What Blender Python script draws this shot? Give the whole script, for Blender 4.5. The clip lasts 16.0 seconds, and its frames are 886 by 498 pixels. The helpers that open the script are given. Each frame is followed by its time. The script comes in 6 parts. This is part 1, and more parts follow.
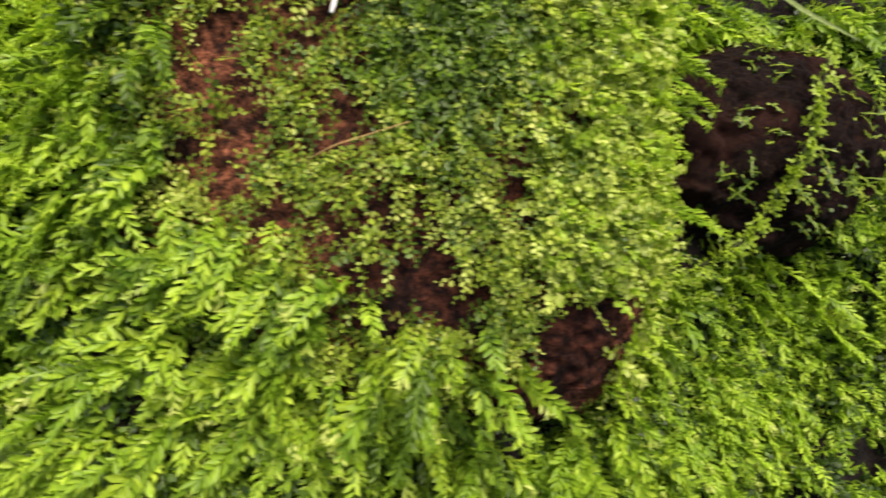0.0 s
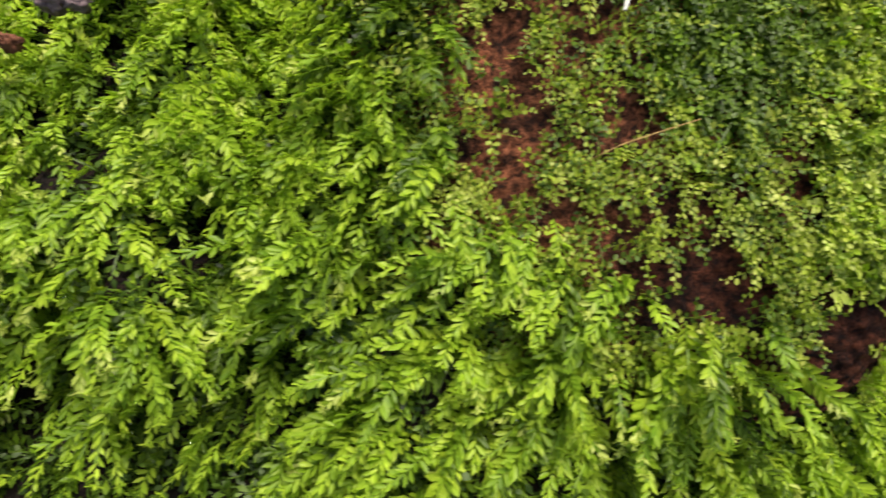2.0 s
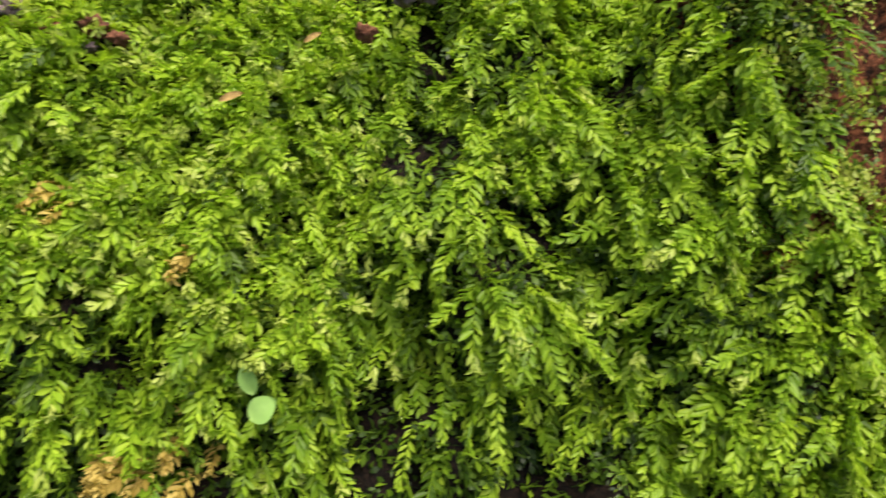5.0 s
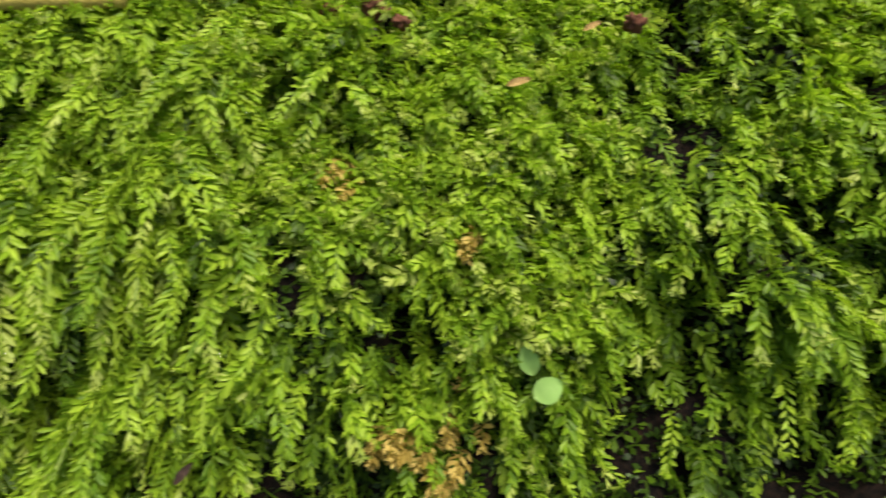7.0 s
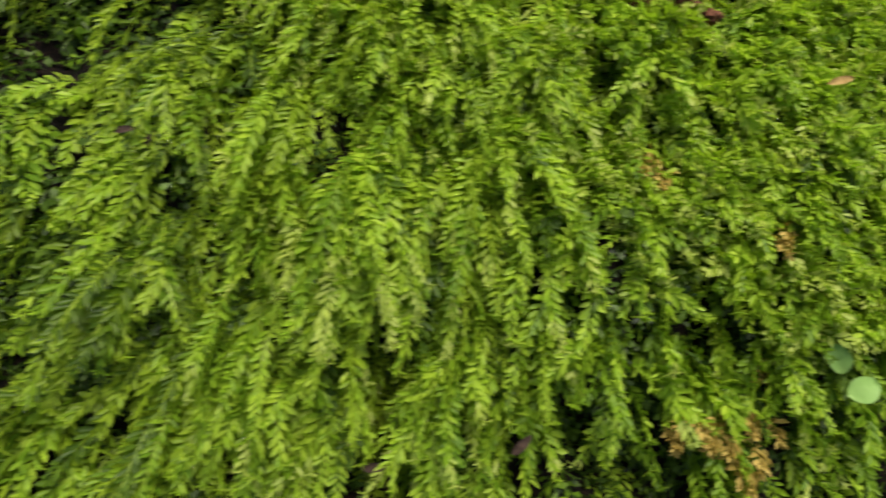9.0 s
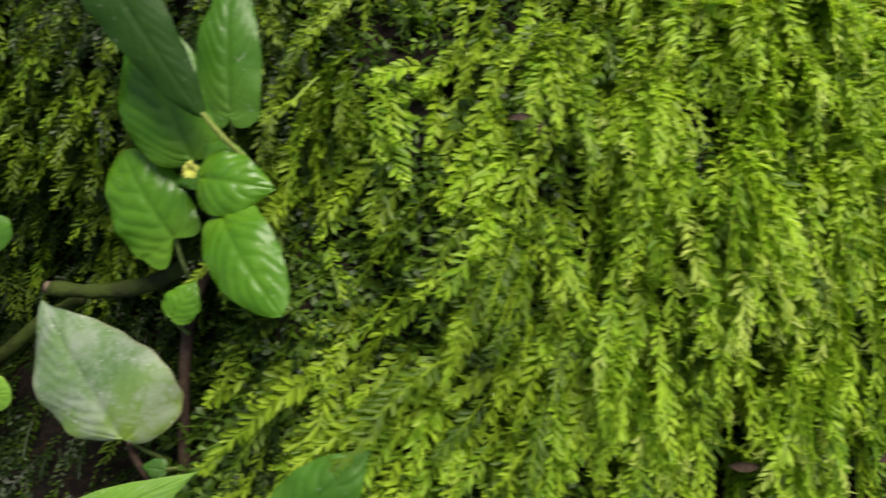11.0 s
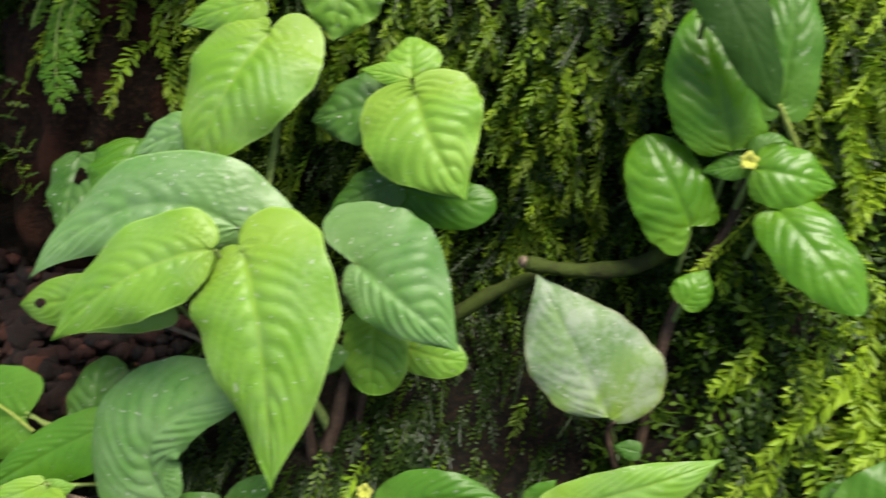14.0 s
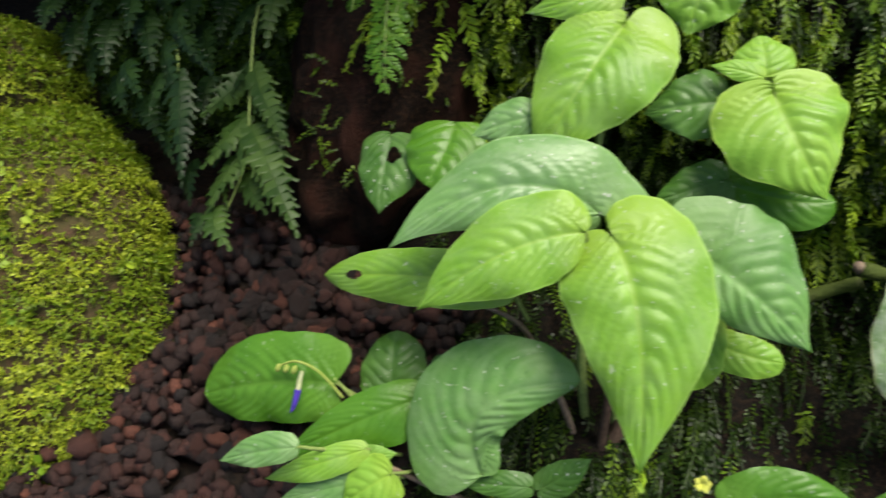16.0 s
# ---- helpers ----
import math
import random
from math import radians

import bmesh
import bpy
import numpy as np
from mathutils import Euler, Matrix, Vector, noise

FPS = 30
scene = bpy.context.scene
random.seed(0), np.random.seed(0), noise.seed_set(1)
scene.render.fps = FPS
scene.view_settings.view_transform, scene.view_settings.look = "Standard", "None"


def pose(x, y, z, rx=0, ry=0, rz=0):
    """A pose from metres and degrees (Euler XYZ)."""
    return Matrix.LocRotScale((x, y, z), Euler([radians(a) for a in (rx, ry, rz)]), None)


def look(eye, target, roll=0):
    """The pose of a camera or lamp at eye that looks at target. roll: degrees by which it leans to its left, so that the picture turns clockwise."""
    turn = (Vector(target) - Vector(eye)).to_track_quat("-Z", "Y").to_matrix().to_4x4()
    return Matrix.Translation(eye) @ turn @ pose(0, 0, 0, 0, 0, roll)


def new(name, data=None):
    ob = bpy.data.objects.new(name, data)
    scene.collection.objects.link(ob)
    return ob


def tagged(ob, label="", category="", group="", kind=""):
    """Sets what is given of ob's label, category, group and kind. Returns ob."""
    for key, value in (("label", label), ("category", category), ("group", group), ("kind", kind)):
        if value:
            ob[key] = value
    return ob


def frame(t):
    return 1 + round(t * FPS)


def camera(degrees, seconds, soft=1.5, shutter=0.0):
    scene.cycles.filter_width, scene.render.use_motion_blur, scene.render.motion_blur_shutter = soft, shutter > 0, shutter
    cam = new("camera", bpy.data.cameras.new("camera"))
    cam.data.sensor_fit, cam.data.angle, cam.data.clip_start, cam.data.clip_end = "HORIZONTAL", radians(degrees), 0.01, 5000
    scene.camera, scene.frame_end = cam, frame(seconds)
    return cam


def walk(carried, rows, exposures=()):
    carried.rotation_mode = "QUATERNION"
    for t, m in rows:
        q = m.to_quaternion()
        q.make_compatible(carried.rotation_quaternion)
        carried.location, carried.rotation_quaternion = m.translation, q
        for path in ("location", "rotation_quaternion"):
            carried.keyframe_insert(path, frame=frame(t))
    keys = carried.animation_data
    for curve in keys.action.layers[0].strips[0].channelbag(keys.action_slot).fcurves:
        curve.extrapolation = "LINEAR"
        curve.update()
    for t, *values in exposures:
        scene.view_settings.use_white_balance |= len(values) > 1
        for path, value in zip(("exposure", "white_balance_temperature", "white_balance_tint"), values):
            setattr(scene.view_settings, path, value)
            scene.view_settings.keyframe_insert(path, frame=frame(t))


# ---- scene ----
# The camera slides sideways along a mossy bank, looking down on it. Everything
# is laid out in the bank's own frame (x along it, y into it, z up its face),
# which stands at TILT to the world.
cam = camera(68.0, 16.0, soft=1.5, shutter=0.8)
EYE, TILT = 0.42, -48.0
BANK = pose(0, 0, EYE, TILT, 0, 0)
ROWS = [
    (0.0, -0.0000, 0.0000, 0.0000, -0.00, 0.00, 0.00),
    (0.5, -0.0284, 0.0000, 0.0007, 0.18, 0.02, 0.04),
    (1.0, -0.0539, 0.0000, 0.0009, 0.34, 0.00, 0.09),
    (1.5, -0.0787, -0.0001, 0.0002, 0.47, 0.01, 0.17),
    (2.0, -0.1011, -0.0003, -0.0008, 0.69, 0.10, 0.24),
    (2.5, -0.1223, -0.0004, -0.0022, 0.88, 0.18, 0.32),
    (3.0, -0.1435, -0.0006, -0.0035, 1.06, 0.28, 0.35),
    (3.2, -0.1525, -0.0009, -0.0035, 1.14, 0.33, 0.35),
    (5.3, -0.2485, -0.0097, -0.0092, 2.14, 0.42, -0.33),
    (5.5, -0.2568, -0.0104, -0.0102, 2.29, 0.42, -0.49),
    (6.0, -0.2820, -0.0122, -0.0128, 2.90, 0.40, -1.00),
    (6.5, -0.3066, -0.0143, -0.0144, 3.64, 0.33, -1.62),
    (7.0, -0.3308, -0.0170, -0.0152, 4.53, 0.27, -2.35),
    (7.5, -0.3543, -0.0202, -0.0168, 5.42, 0.18, -3.12),
    (8.0, -0.3792, -0.0244, -0.0195, 6.23, 0.06, -3.97),
    (8.5, -0.4057, -0.0292, -0.0230, 6.99, -0.09, -4.81),
    (9.0, -0.4351, -0.0340, -0.0268, 7.75, -0.31, -5.65),
    (9.2, -0.4471, -0.0362, -0.0283, 8.04, -0.40, -5.97),
    (11.3, -0.5684, -0.0549, -0.0432, 10.48, -1.58, -8.72),
    (11.5, -0.5786, -0.0570, -0.0449, 10.69, -1.73, -8.98),
    (12.0, -0.6089, -0.0639, -0.0502, 11.45, -2.11, -9.77),
    (12.5, -0.6390, -0.0709, -0.0560, 12.32, -2.28, -10.70),
    (13.0, -0.6663, -0.0772, -0.0612, 13.13, -2.37, -11.62),
    (13.5, -0.6918, -0.0836, -0.0679, 14.06, -2.46, -12.52),
    (14.0, -0.7170, -0.0906, -0.0762, 14.96, -2.60, -13.38),
    (14.5, -0.7466, -0.0998, -0.0854, 15.90, -2.73, -14.32),
    (15.0, -0.7764, -0.1097, -0.0951, 16.75, -2.80, -15.30),
    (15.5, -0.8030, -0.1193, -0.1050, 17.70, -2.93, -16.28),
    (16.0, -0.8254, -0.1278, -0.1154, 18.85, -3.01, -17.21),
]
walk(cam, [(t, BANK @ pose(x, y, z, 90 + pitch, roll, yaw)) for t, x, y, z, yaw, pitch, roll in ROWS],
     exposures=[(0.0, 0.82, 6600, 24), (1.5, 0.67, 6600, 20), (4.0, 0.66, 6600, 17), (6.0, 0.56, 6600, 14), (9.0, 0.22, 6550, 12), (11.3, 0.50, 6550, 9), (12.5, 0.77, 6550, 8), (16.0, 0.90, 6550, 8)])

# ---- light: a bright overcast sky, strongest from overhead ----
world = bpy.data.worlds.new("sky")
scene.world = world
world.use_nodes = True
wn = world.node_tree.nodes
sky = wn.new("ShaderNodeTexSky")
sky.sky_type, sky.sun_disc = "NISHITA", False
sky.sun_elevation, sky.sun_rotation = radians(74), radians(60)
sky.air_density, sky.dust_density = 1.0, 4.0
wn["Background"].inputs["Strength"].default_value = 0.15
world.node_tree.links.new(sky.outputs[0], wn["Background"].inputs["Color"])
sun_data = bpy.data.lights.new("sun", "SUN")
sun_data.energy, sun_data.angle, sun_data.color = 4.6, radians(32), (1.0, 0.95, 0.82)
sun = new("sun", sun_data)
sun.matrix_world = look((0.35, 0.45, 3.0), (-0.4, 0.05, 0.0))

# ---- materials ----
MATS = {}


def material(name, build):
    m = bpy.data.materials.new(name)
    m.use_nodes = True
    nt = m.node_tree
    bsdf = nt.nodes["Principled BSDF"]
    build(nt, nt.nodes, nt.links, bsdf)
    MATS[name] = m
    return m


def ramp(nt, stops):
    r = nt.nodes.new("ShaderNodeValToRGB")
    el = r.color_ramp.elements
    while len(el) < len(stops):
        el.new(0.5)
    for e, (p, c) in zip(el, stops):
        e.position, e.color = p, (*c, 1)
    return r


def noise_tex(nt, scale, detail=4.0, rough=0.6, coord="Object"):
    n = nt.nodes.new("ShaderNodeTexNoise")
    n.inputs["Scale"].default_value, n.inputs["Detail"].default_value, n.inputs["Roughness"].default_value = scale, detail, rough
    c = nt.nodes.new("ShaderNodeTexCoord")
    nt.links.new(c.outputs[coord], n.inputs["Vector"])
    return n


def mix_rgb(nt, kind, fac, a, b):
    m = nt.nodes.new("ShaderNodeMix")
    m.data_type, m.blend_type = "RGBA", kind
    for sock, val in ((m.inputs[0], fac), (m.inputs[6], a), (m.inputs[7], b)):
        if isinstance(val, (int, float)):
            sock.default_value = val
        elif isinstance(val, tuple):
            sock.default_value = (*val, 1)
        else:
            nt.links.new(val, sock)
    return m.outputs[2]


def bump(nt, bsdf, height, strength, dist):
    b = nt.nodes.new("ShaderNodeBump")
    b.inputs["Strength"].default_value, b.inputs["Distance"].default_value = strength, dist
    nt.links.new(height, b.inputs["Height"])
    nt.links.new(b.outputs[0], bsdf.inputs["Normal"])


def moss_material(name, dark, light, rough=0.40, through_light=0.45, source="Random Per Island"):
    """Small wet leaflets: each one its own shade of green, letting some light through."""
    def build(nt, nodes, links, bsdf):
        if source == "Random Per Island":
            g = nodes.new("ShaderNodeNewGeometry")
        else:
            g = nodes.new("ShaderNodeObjectInfo")
        r = ramp(nt, [(0.0, dark), (0.55, tuple((a + b) / 2 for a, b in zip(dark, light))), (1.0, light)])
        links.new(g.outputs[source if source == "Random Per Island" else "Random"], r.inputs[0])
        n = noise_tex(nt, 38.0, 4.0, 0.65)
        t = ramp(nt, [(0.30, (0.74, 0.80, 0.82)), (0.48, (1.0, 0.97, 1.0)), (0.60, (1.09, 1.06, 1.15)), (0.72, (1.18, 1.08, 1.25))])
        links.new(n.outputs["Fac"], t.inputs[0])
        col = mix_rgb(nt, "MULTIPLY", 1.0, r.outputs[0], t.outputs[0])
        links.new(col, bsdf.inputs["Base Color"])
        bsdf.inputs["Roughness"].default_value = rough
        bsdf.inputs["Specular IOR Level"].default_value = 0.20
        tr = nodes.new("ShaderNodeBsdfTranslucent")
        links.new(mix_rgb(nt, "MULTIPLY", 1.0, col, (1.1, 1.15, 0.6)), tr.inputs["Color"])
        mx = nodes.new("ShaderNodeMixShader")
        mx.inputs[0].default_value = through_light
        links.new(bsdf.outputs[0], mx.inputs[1])
        links.new(tr.outputs[0], mx.inputs[2])
        links.new(mx.outputs[0], nodes["Material Output"].inputs["Surface"])
    return material(name, build)


moss_material("moss_green", (0.100, 0.200, 0.009), (0.210, 0.345, 0.020))
moss_material("moss_bright", (0.195, 0.335, 0.014), (0.330, 0.475, 0.036))
moss_material("moss_yellow", (0.165, 0.265, 0.010), (0.265, 0.385, 0.026))
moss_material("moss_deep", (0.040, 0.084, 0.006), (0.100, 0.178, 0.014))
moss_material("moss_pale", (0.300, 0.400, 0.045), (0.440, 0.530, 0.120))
# darkest green, made to put the shade of gaps and hollows into the colour
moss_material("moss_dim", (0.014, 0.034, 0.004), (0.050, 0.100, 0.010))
# darkened copies of the mosses above: the far end's lower light put into colour
moss_material("shaded_yellow", (0.085, 0.142, 0.006), (0.140, 0.208, 0.014))
moss_material("shaded_green", (0.050, 0.102, 0.005), (0.108, 0.178, 0.011))
moss_material("shaded_deep", (0.020, 0.044, 0.003), (0.054, 0.096, 0.008))
moss_material("shaded_dim", (0.007, 0.018, 0.002), (0.026, 0.054, 0.006))
moss_material("moss_dead", (0.240, 0.175, 0.028), (0.580, 0.450, 0.120), 0.6, 0.4)
moss_material("creeper_green", (0.135, 0.220, 0.012), (0.290, 0.385, 0.032))
moss_material("creeper_pale", (0.260, 0.340, 0.030), (0.420, 0.490, 0.095))
moss_material("cushion_green", (0.0914, 0.1371, 0.0060), (0.2438, 0.2934, 0.0183), 0.5, 0.3)
# the large fern's two greens: the darker for its left and back leaflets
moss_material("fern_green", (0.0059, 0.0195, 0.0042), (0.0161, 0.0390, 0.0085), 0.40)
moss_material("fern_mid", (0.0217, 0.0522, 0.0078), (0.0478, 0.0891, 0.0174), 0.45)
moss_material("fern_bright", (0.050, 0.135, 0.009), (0.105, 0.215, 0.016))


def build_soil(nt, nodes, links, bsdf):
    a, b = noise_tex(nt, 330.0, 8.0, 0.75), noise_tex(nt, 36.0, 3.0)
    r = ramp(nt, [(0.38, (0.003, 0.0025, 0.002)), (0.50, (0.011, 0.007, 0.005)), (0.64, (0.040, 0.022, 0.014))])
    links.new(a.outputs["Fac"], r.inputs[0])
    t = ramp(nt, [(0.35, (0.5, 0.6, 0.45)), (0.7, (1.1, 1.0, 0.9))])
    links.new(b.outputs["Fac"], t.inputs[0])
    links.new(mix_rgb(nt, "MULTIPLY", 1.0, r.outputs[0], t.outputs[0]), bsdf.inputs["Base Color"])
    bsdf.inputs["Roughness"].default_value = 0.8
    bsdf.inputs["Specular IOR Level"].default_value = 0.15
    bump(nt, bsdf, a.outputs["Fac"], 1.0, 0.006)


def build_lava(nt, nodes, links, bsdf):
    a, b = noise_tex(nt, 270.0, 8.0, 0.75), noise_tex(nt, 60.0, 5.0, 0.65)
    c = noise_tex(nt, 210.0, 3.0, 0.6)
    r = ramp(nt, [(0.40, (0.012, 0.006, 0.003)), (0.49, (0.105, 0.040, 0.018)), (0.62, (0.350, 0.145, 0.070))])
    links.new(a.outputs["Fac"], r.inputs[0])
    t = ramp(nt, [(0.38, (0.30, 0.28, 0.26)), (0.56, (1.15, 1.0, 0.92))])
    links.new(b.outputs["Fac"], t.inputs[0])
    col = mix_rgb(nt, "MULTIPLY", 1.0, r.outputs[0], t.outputs[0])
    # a soaked, blackened stain low on its face
    where = nodes.new("ShaderNodeTexCoord")
    off = nodes.new("ShaderNodeVectorMath")
    off.operation = "DISTANCE"
    links.new(where.outputs["Object"], off.inputs[0])
    off.inputs[1].default_value = BANK @ Vector((0.018, 0.245, -0.026))
    wob = nodes.new("ShaderNodeMath")
    wob.operation = "MULTIPLY_ADD"
    links.new(b.outputs["Fac"], wob.inputs[0])
    wob.inputs[1].default_value = -0.03
    links.new(off.outputs["Value"], wob.inputs[2])
    soak = ramp(nt, [(0.034, (0.34, 0.29, 0.28)), (0.056, (1, 1, 1))])
    links.new(wob.outputs[0], soak.inputs[0])
    links.new(mix_rgb(nt, "MULTIPLY", 1.0, col, soak.outputs[0]), bsdf.inputs["Base Color"])
    bsdf.inputs["Roughness"].default_value = 0.8
    bsdf.inputs["Specular IOR Level"].default_value = 0.14
    h = nodes.new("ShaderNodeMath")
    h.operation = "MULTIPLY_ADD"
    links.new(c.outputs["Fac"], h.inputs[0])
    h.inputs[1].default_value = 1.2
    links.new(a.outputs["Fac"], h.inputs[2])
    bump(nt, bsdf, h.outputs[0], 1.0, 0.005)


def build_gravel(nt, nodes, links, bsdf):
    info = nodes.new("ShaderNodeObjectInfo")
    geo = nodes.new("ShaderNodeNewGeometry")
    add = nodes.new("ShaderNodeMath")
    add.operation = "ADD"
    links.new(info.outputs["Random"], add.inputs[0])
    links.new(geo.outputs["Random Per Island"], add.inputs[1])
    wrap = nodes.new("ShaderNodeMath")
    wrap.operation = "FRACT"
    links.new(add.outputs[0], wrap.inputs[0])
    r = ramp(nt, [(0.0, (0.004, 0.003, 0.003)), (0.5, (0.014, 0.006, 0.0045)), (0.9, (0.030, 0.010, 0.007)), (1.0, (0.066, 0.023, 0.014))])
    links.new(wrap.outputs[0], r.inputs[0])
    a = noise_tex(nt, 600.0, 6.0, 0.7)
    t = ramp(nt, [(0.3, (0.5, 0.5, 0.5)), (0.7, (1.3, 1.25, 1.2))])
    links.new(a.outputs["Fac"], t.inputs[0])
    links.new(mix_rgb(nt, "MULTIPLY", 1.0, r.outputs[0], t.outputs[0]), bsdf.inputs["Base Color"])
    bsdf.inputs["Roughness"].default_value = 0.7
    bsdf.inputs["Specular IOR Level"].default_value = 0.22
    bump(nt, bsdf, a.outputs["Fac"], 0.8, 0.002)


def build_bark(c0, c1, mossy=0.0):
    def build(nt, nodes, links, bsdf):
        a, b = noise_tex(nt, 400.0, 6.0, 0.7), noise_tex(nt, 70.0, 3.0)
        r = ramp(nt, [(0.3, c0), (0.7, c1)])
        links.new(a.outputs["Fac"], r.inputs[0])
        g = ramp(nt, [(0.32, (0, 0, 0)), (0.5, (mossy, mossy, mossy))])
        links.new(b.outputs["Fac"], g.inputs[0])
        links.new(mix_rgb(nt, "MIX", g.outputs[0], r.outputs[0], (0.030, 0.044, 0.004)), bsdf.inputs["Base Color"])
        bsdf.inputs["Roughness"].default_value = 0.75
        bsdf.inputs["Specular IOR Level"].default_value = 0.2
        bump(nt, bsdf, a.outputs["Fac"], 0.8, 0.0015)
    return build


material("soil", build_soil)
material("mossy_stone", build_bark((0.0165, 0.0072, 0.0044), (0.0523, 0.022, 0.0121), 0.4))
material("lava_rock", build_lava)


# lava darkened so that the shade it stands in is in its colour
def build_shaded_lava(nt, nodes, links, bsdf):
    a, b = noise_tex(nt, 420.0, 8.0, 0.75), noise_tex(nt, 26.0, 4.0, 0.6)
    r = ramp(nt, [(0.40, (0.003, 0.002, 0.001)), (0.52, (0.010, 0.005, 0.003)), (0.66, (0.036, 0.018, 0.008))])
    links.new(a.outputs["Fac"], r.inputs[0])
    red = ramp(nt, [(0.50, (0, 0, 0)), (0.62, (0.8, 0.8, 0.8))])
    links.new(b.outputs["Fac"], red.inputs[0])
    links.new(mix_rgb(nt, "MIX", red.outputs[0], r.outputs[0], (0.036, 0.013, 0.008)), bsdf.inputs["Base Color"])
    bsdf.inputs["Roughness"].default_value = 0.85
    bsdf.inputs["Specular IOR Level"].default_value = 0.08
    bump(nt, bsdf, a.outputs["Fac"], 1.0, 0.006)


material("shaded_lava", build_shaded_lava)
material("gravel", build_gravel)
material("bark_brown", build_bark((0.0165, 0.0094, 0.0066), (0.066, 0.0413, 0.0275)))
material("bark_mossy", build_bark((0.0066, 0.0077, 0.0017), (0.022, 0.0242, 0.0044), 0.95))
material("twig_pale", build_bark((0.088, 0.0605, 0.0413), (0.1815, 0.1375, 0.099)))
material("stem_green", build_bark((0.090, 0.130, 0.030), (0.190, 0.250, 0.070)))
material("straw", build_bark((0.230, 0.140, 0.040), (0.420, 0.290, 0.100)))
material("stone_grey", build_bark((0.090, 0.062, 0.062), (0.260, 0.195, 0.190)))
material("stone_red", build_bark((0.060, 0.022, 0.011), (0.200, 0.080, 0.040)))
material("cane_yellow", build_bark((0.240, 0.190, 0.030), (0.420, 0.340, 0.070)))
material("petal_white", build_bark((0.62, 0.64, 0.50), (0.80, 0.80, 0.72)))
material("petal_cream", build_bark((0.20, 0.22, 0.10), (0.32, 0.34, 0.20)))
material("petal_blue", build_bark((0.0275, 0.0143, 0.165), (0.0495, 0.0248, 0.253)))


def build_water(nt, nodes, links, bsdf):
    bsdf.inputs["Base Color"].default_value = (1, 1, 1, 1)
    bsdf.inputs["Transmission Weight"].default_value = 1.0
    bsdf.inputs["IOR"].default_value = 1.33
    bsdf.inputs["Roughness"].default_value = 0.03


material("water", build_water)
material("petal_yellow", build_bark((0.264, 0.286, 0.033), (0.374, 0.385, 0.0825)))
material("bud_green", build_bark((0.1375, 0.187, 0.0275), (0.231, 0.264, 0.066)))


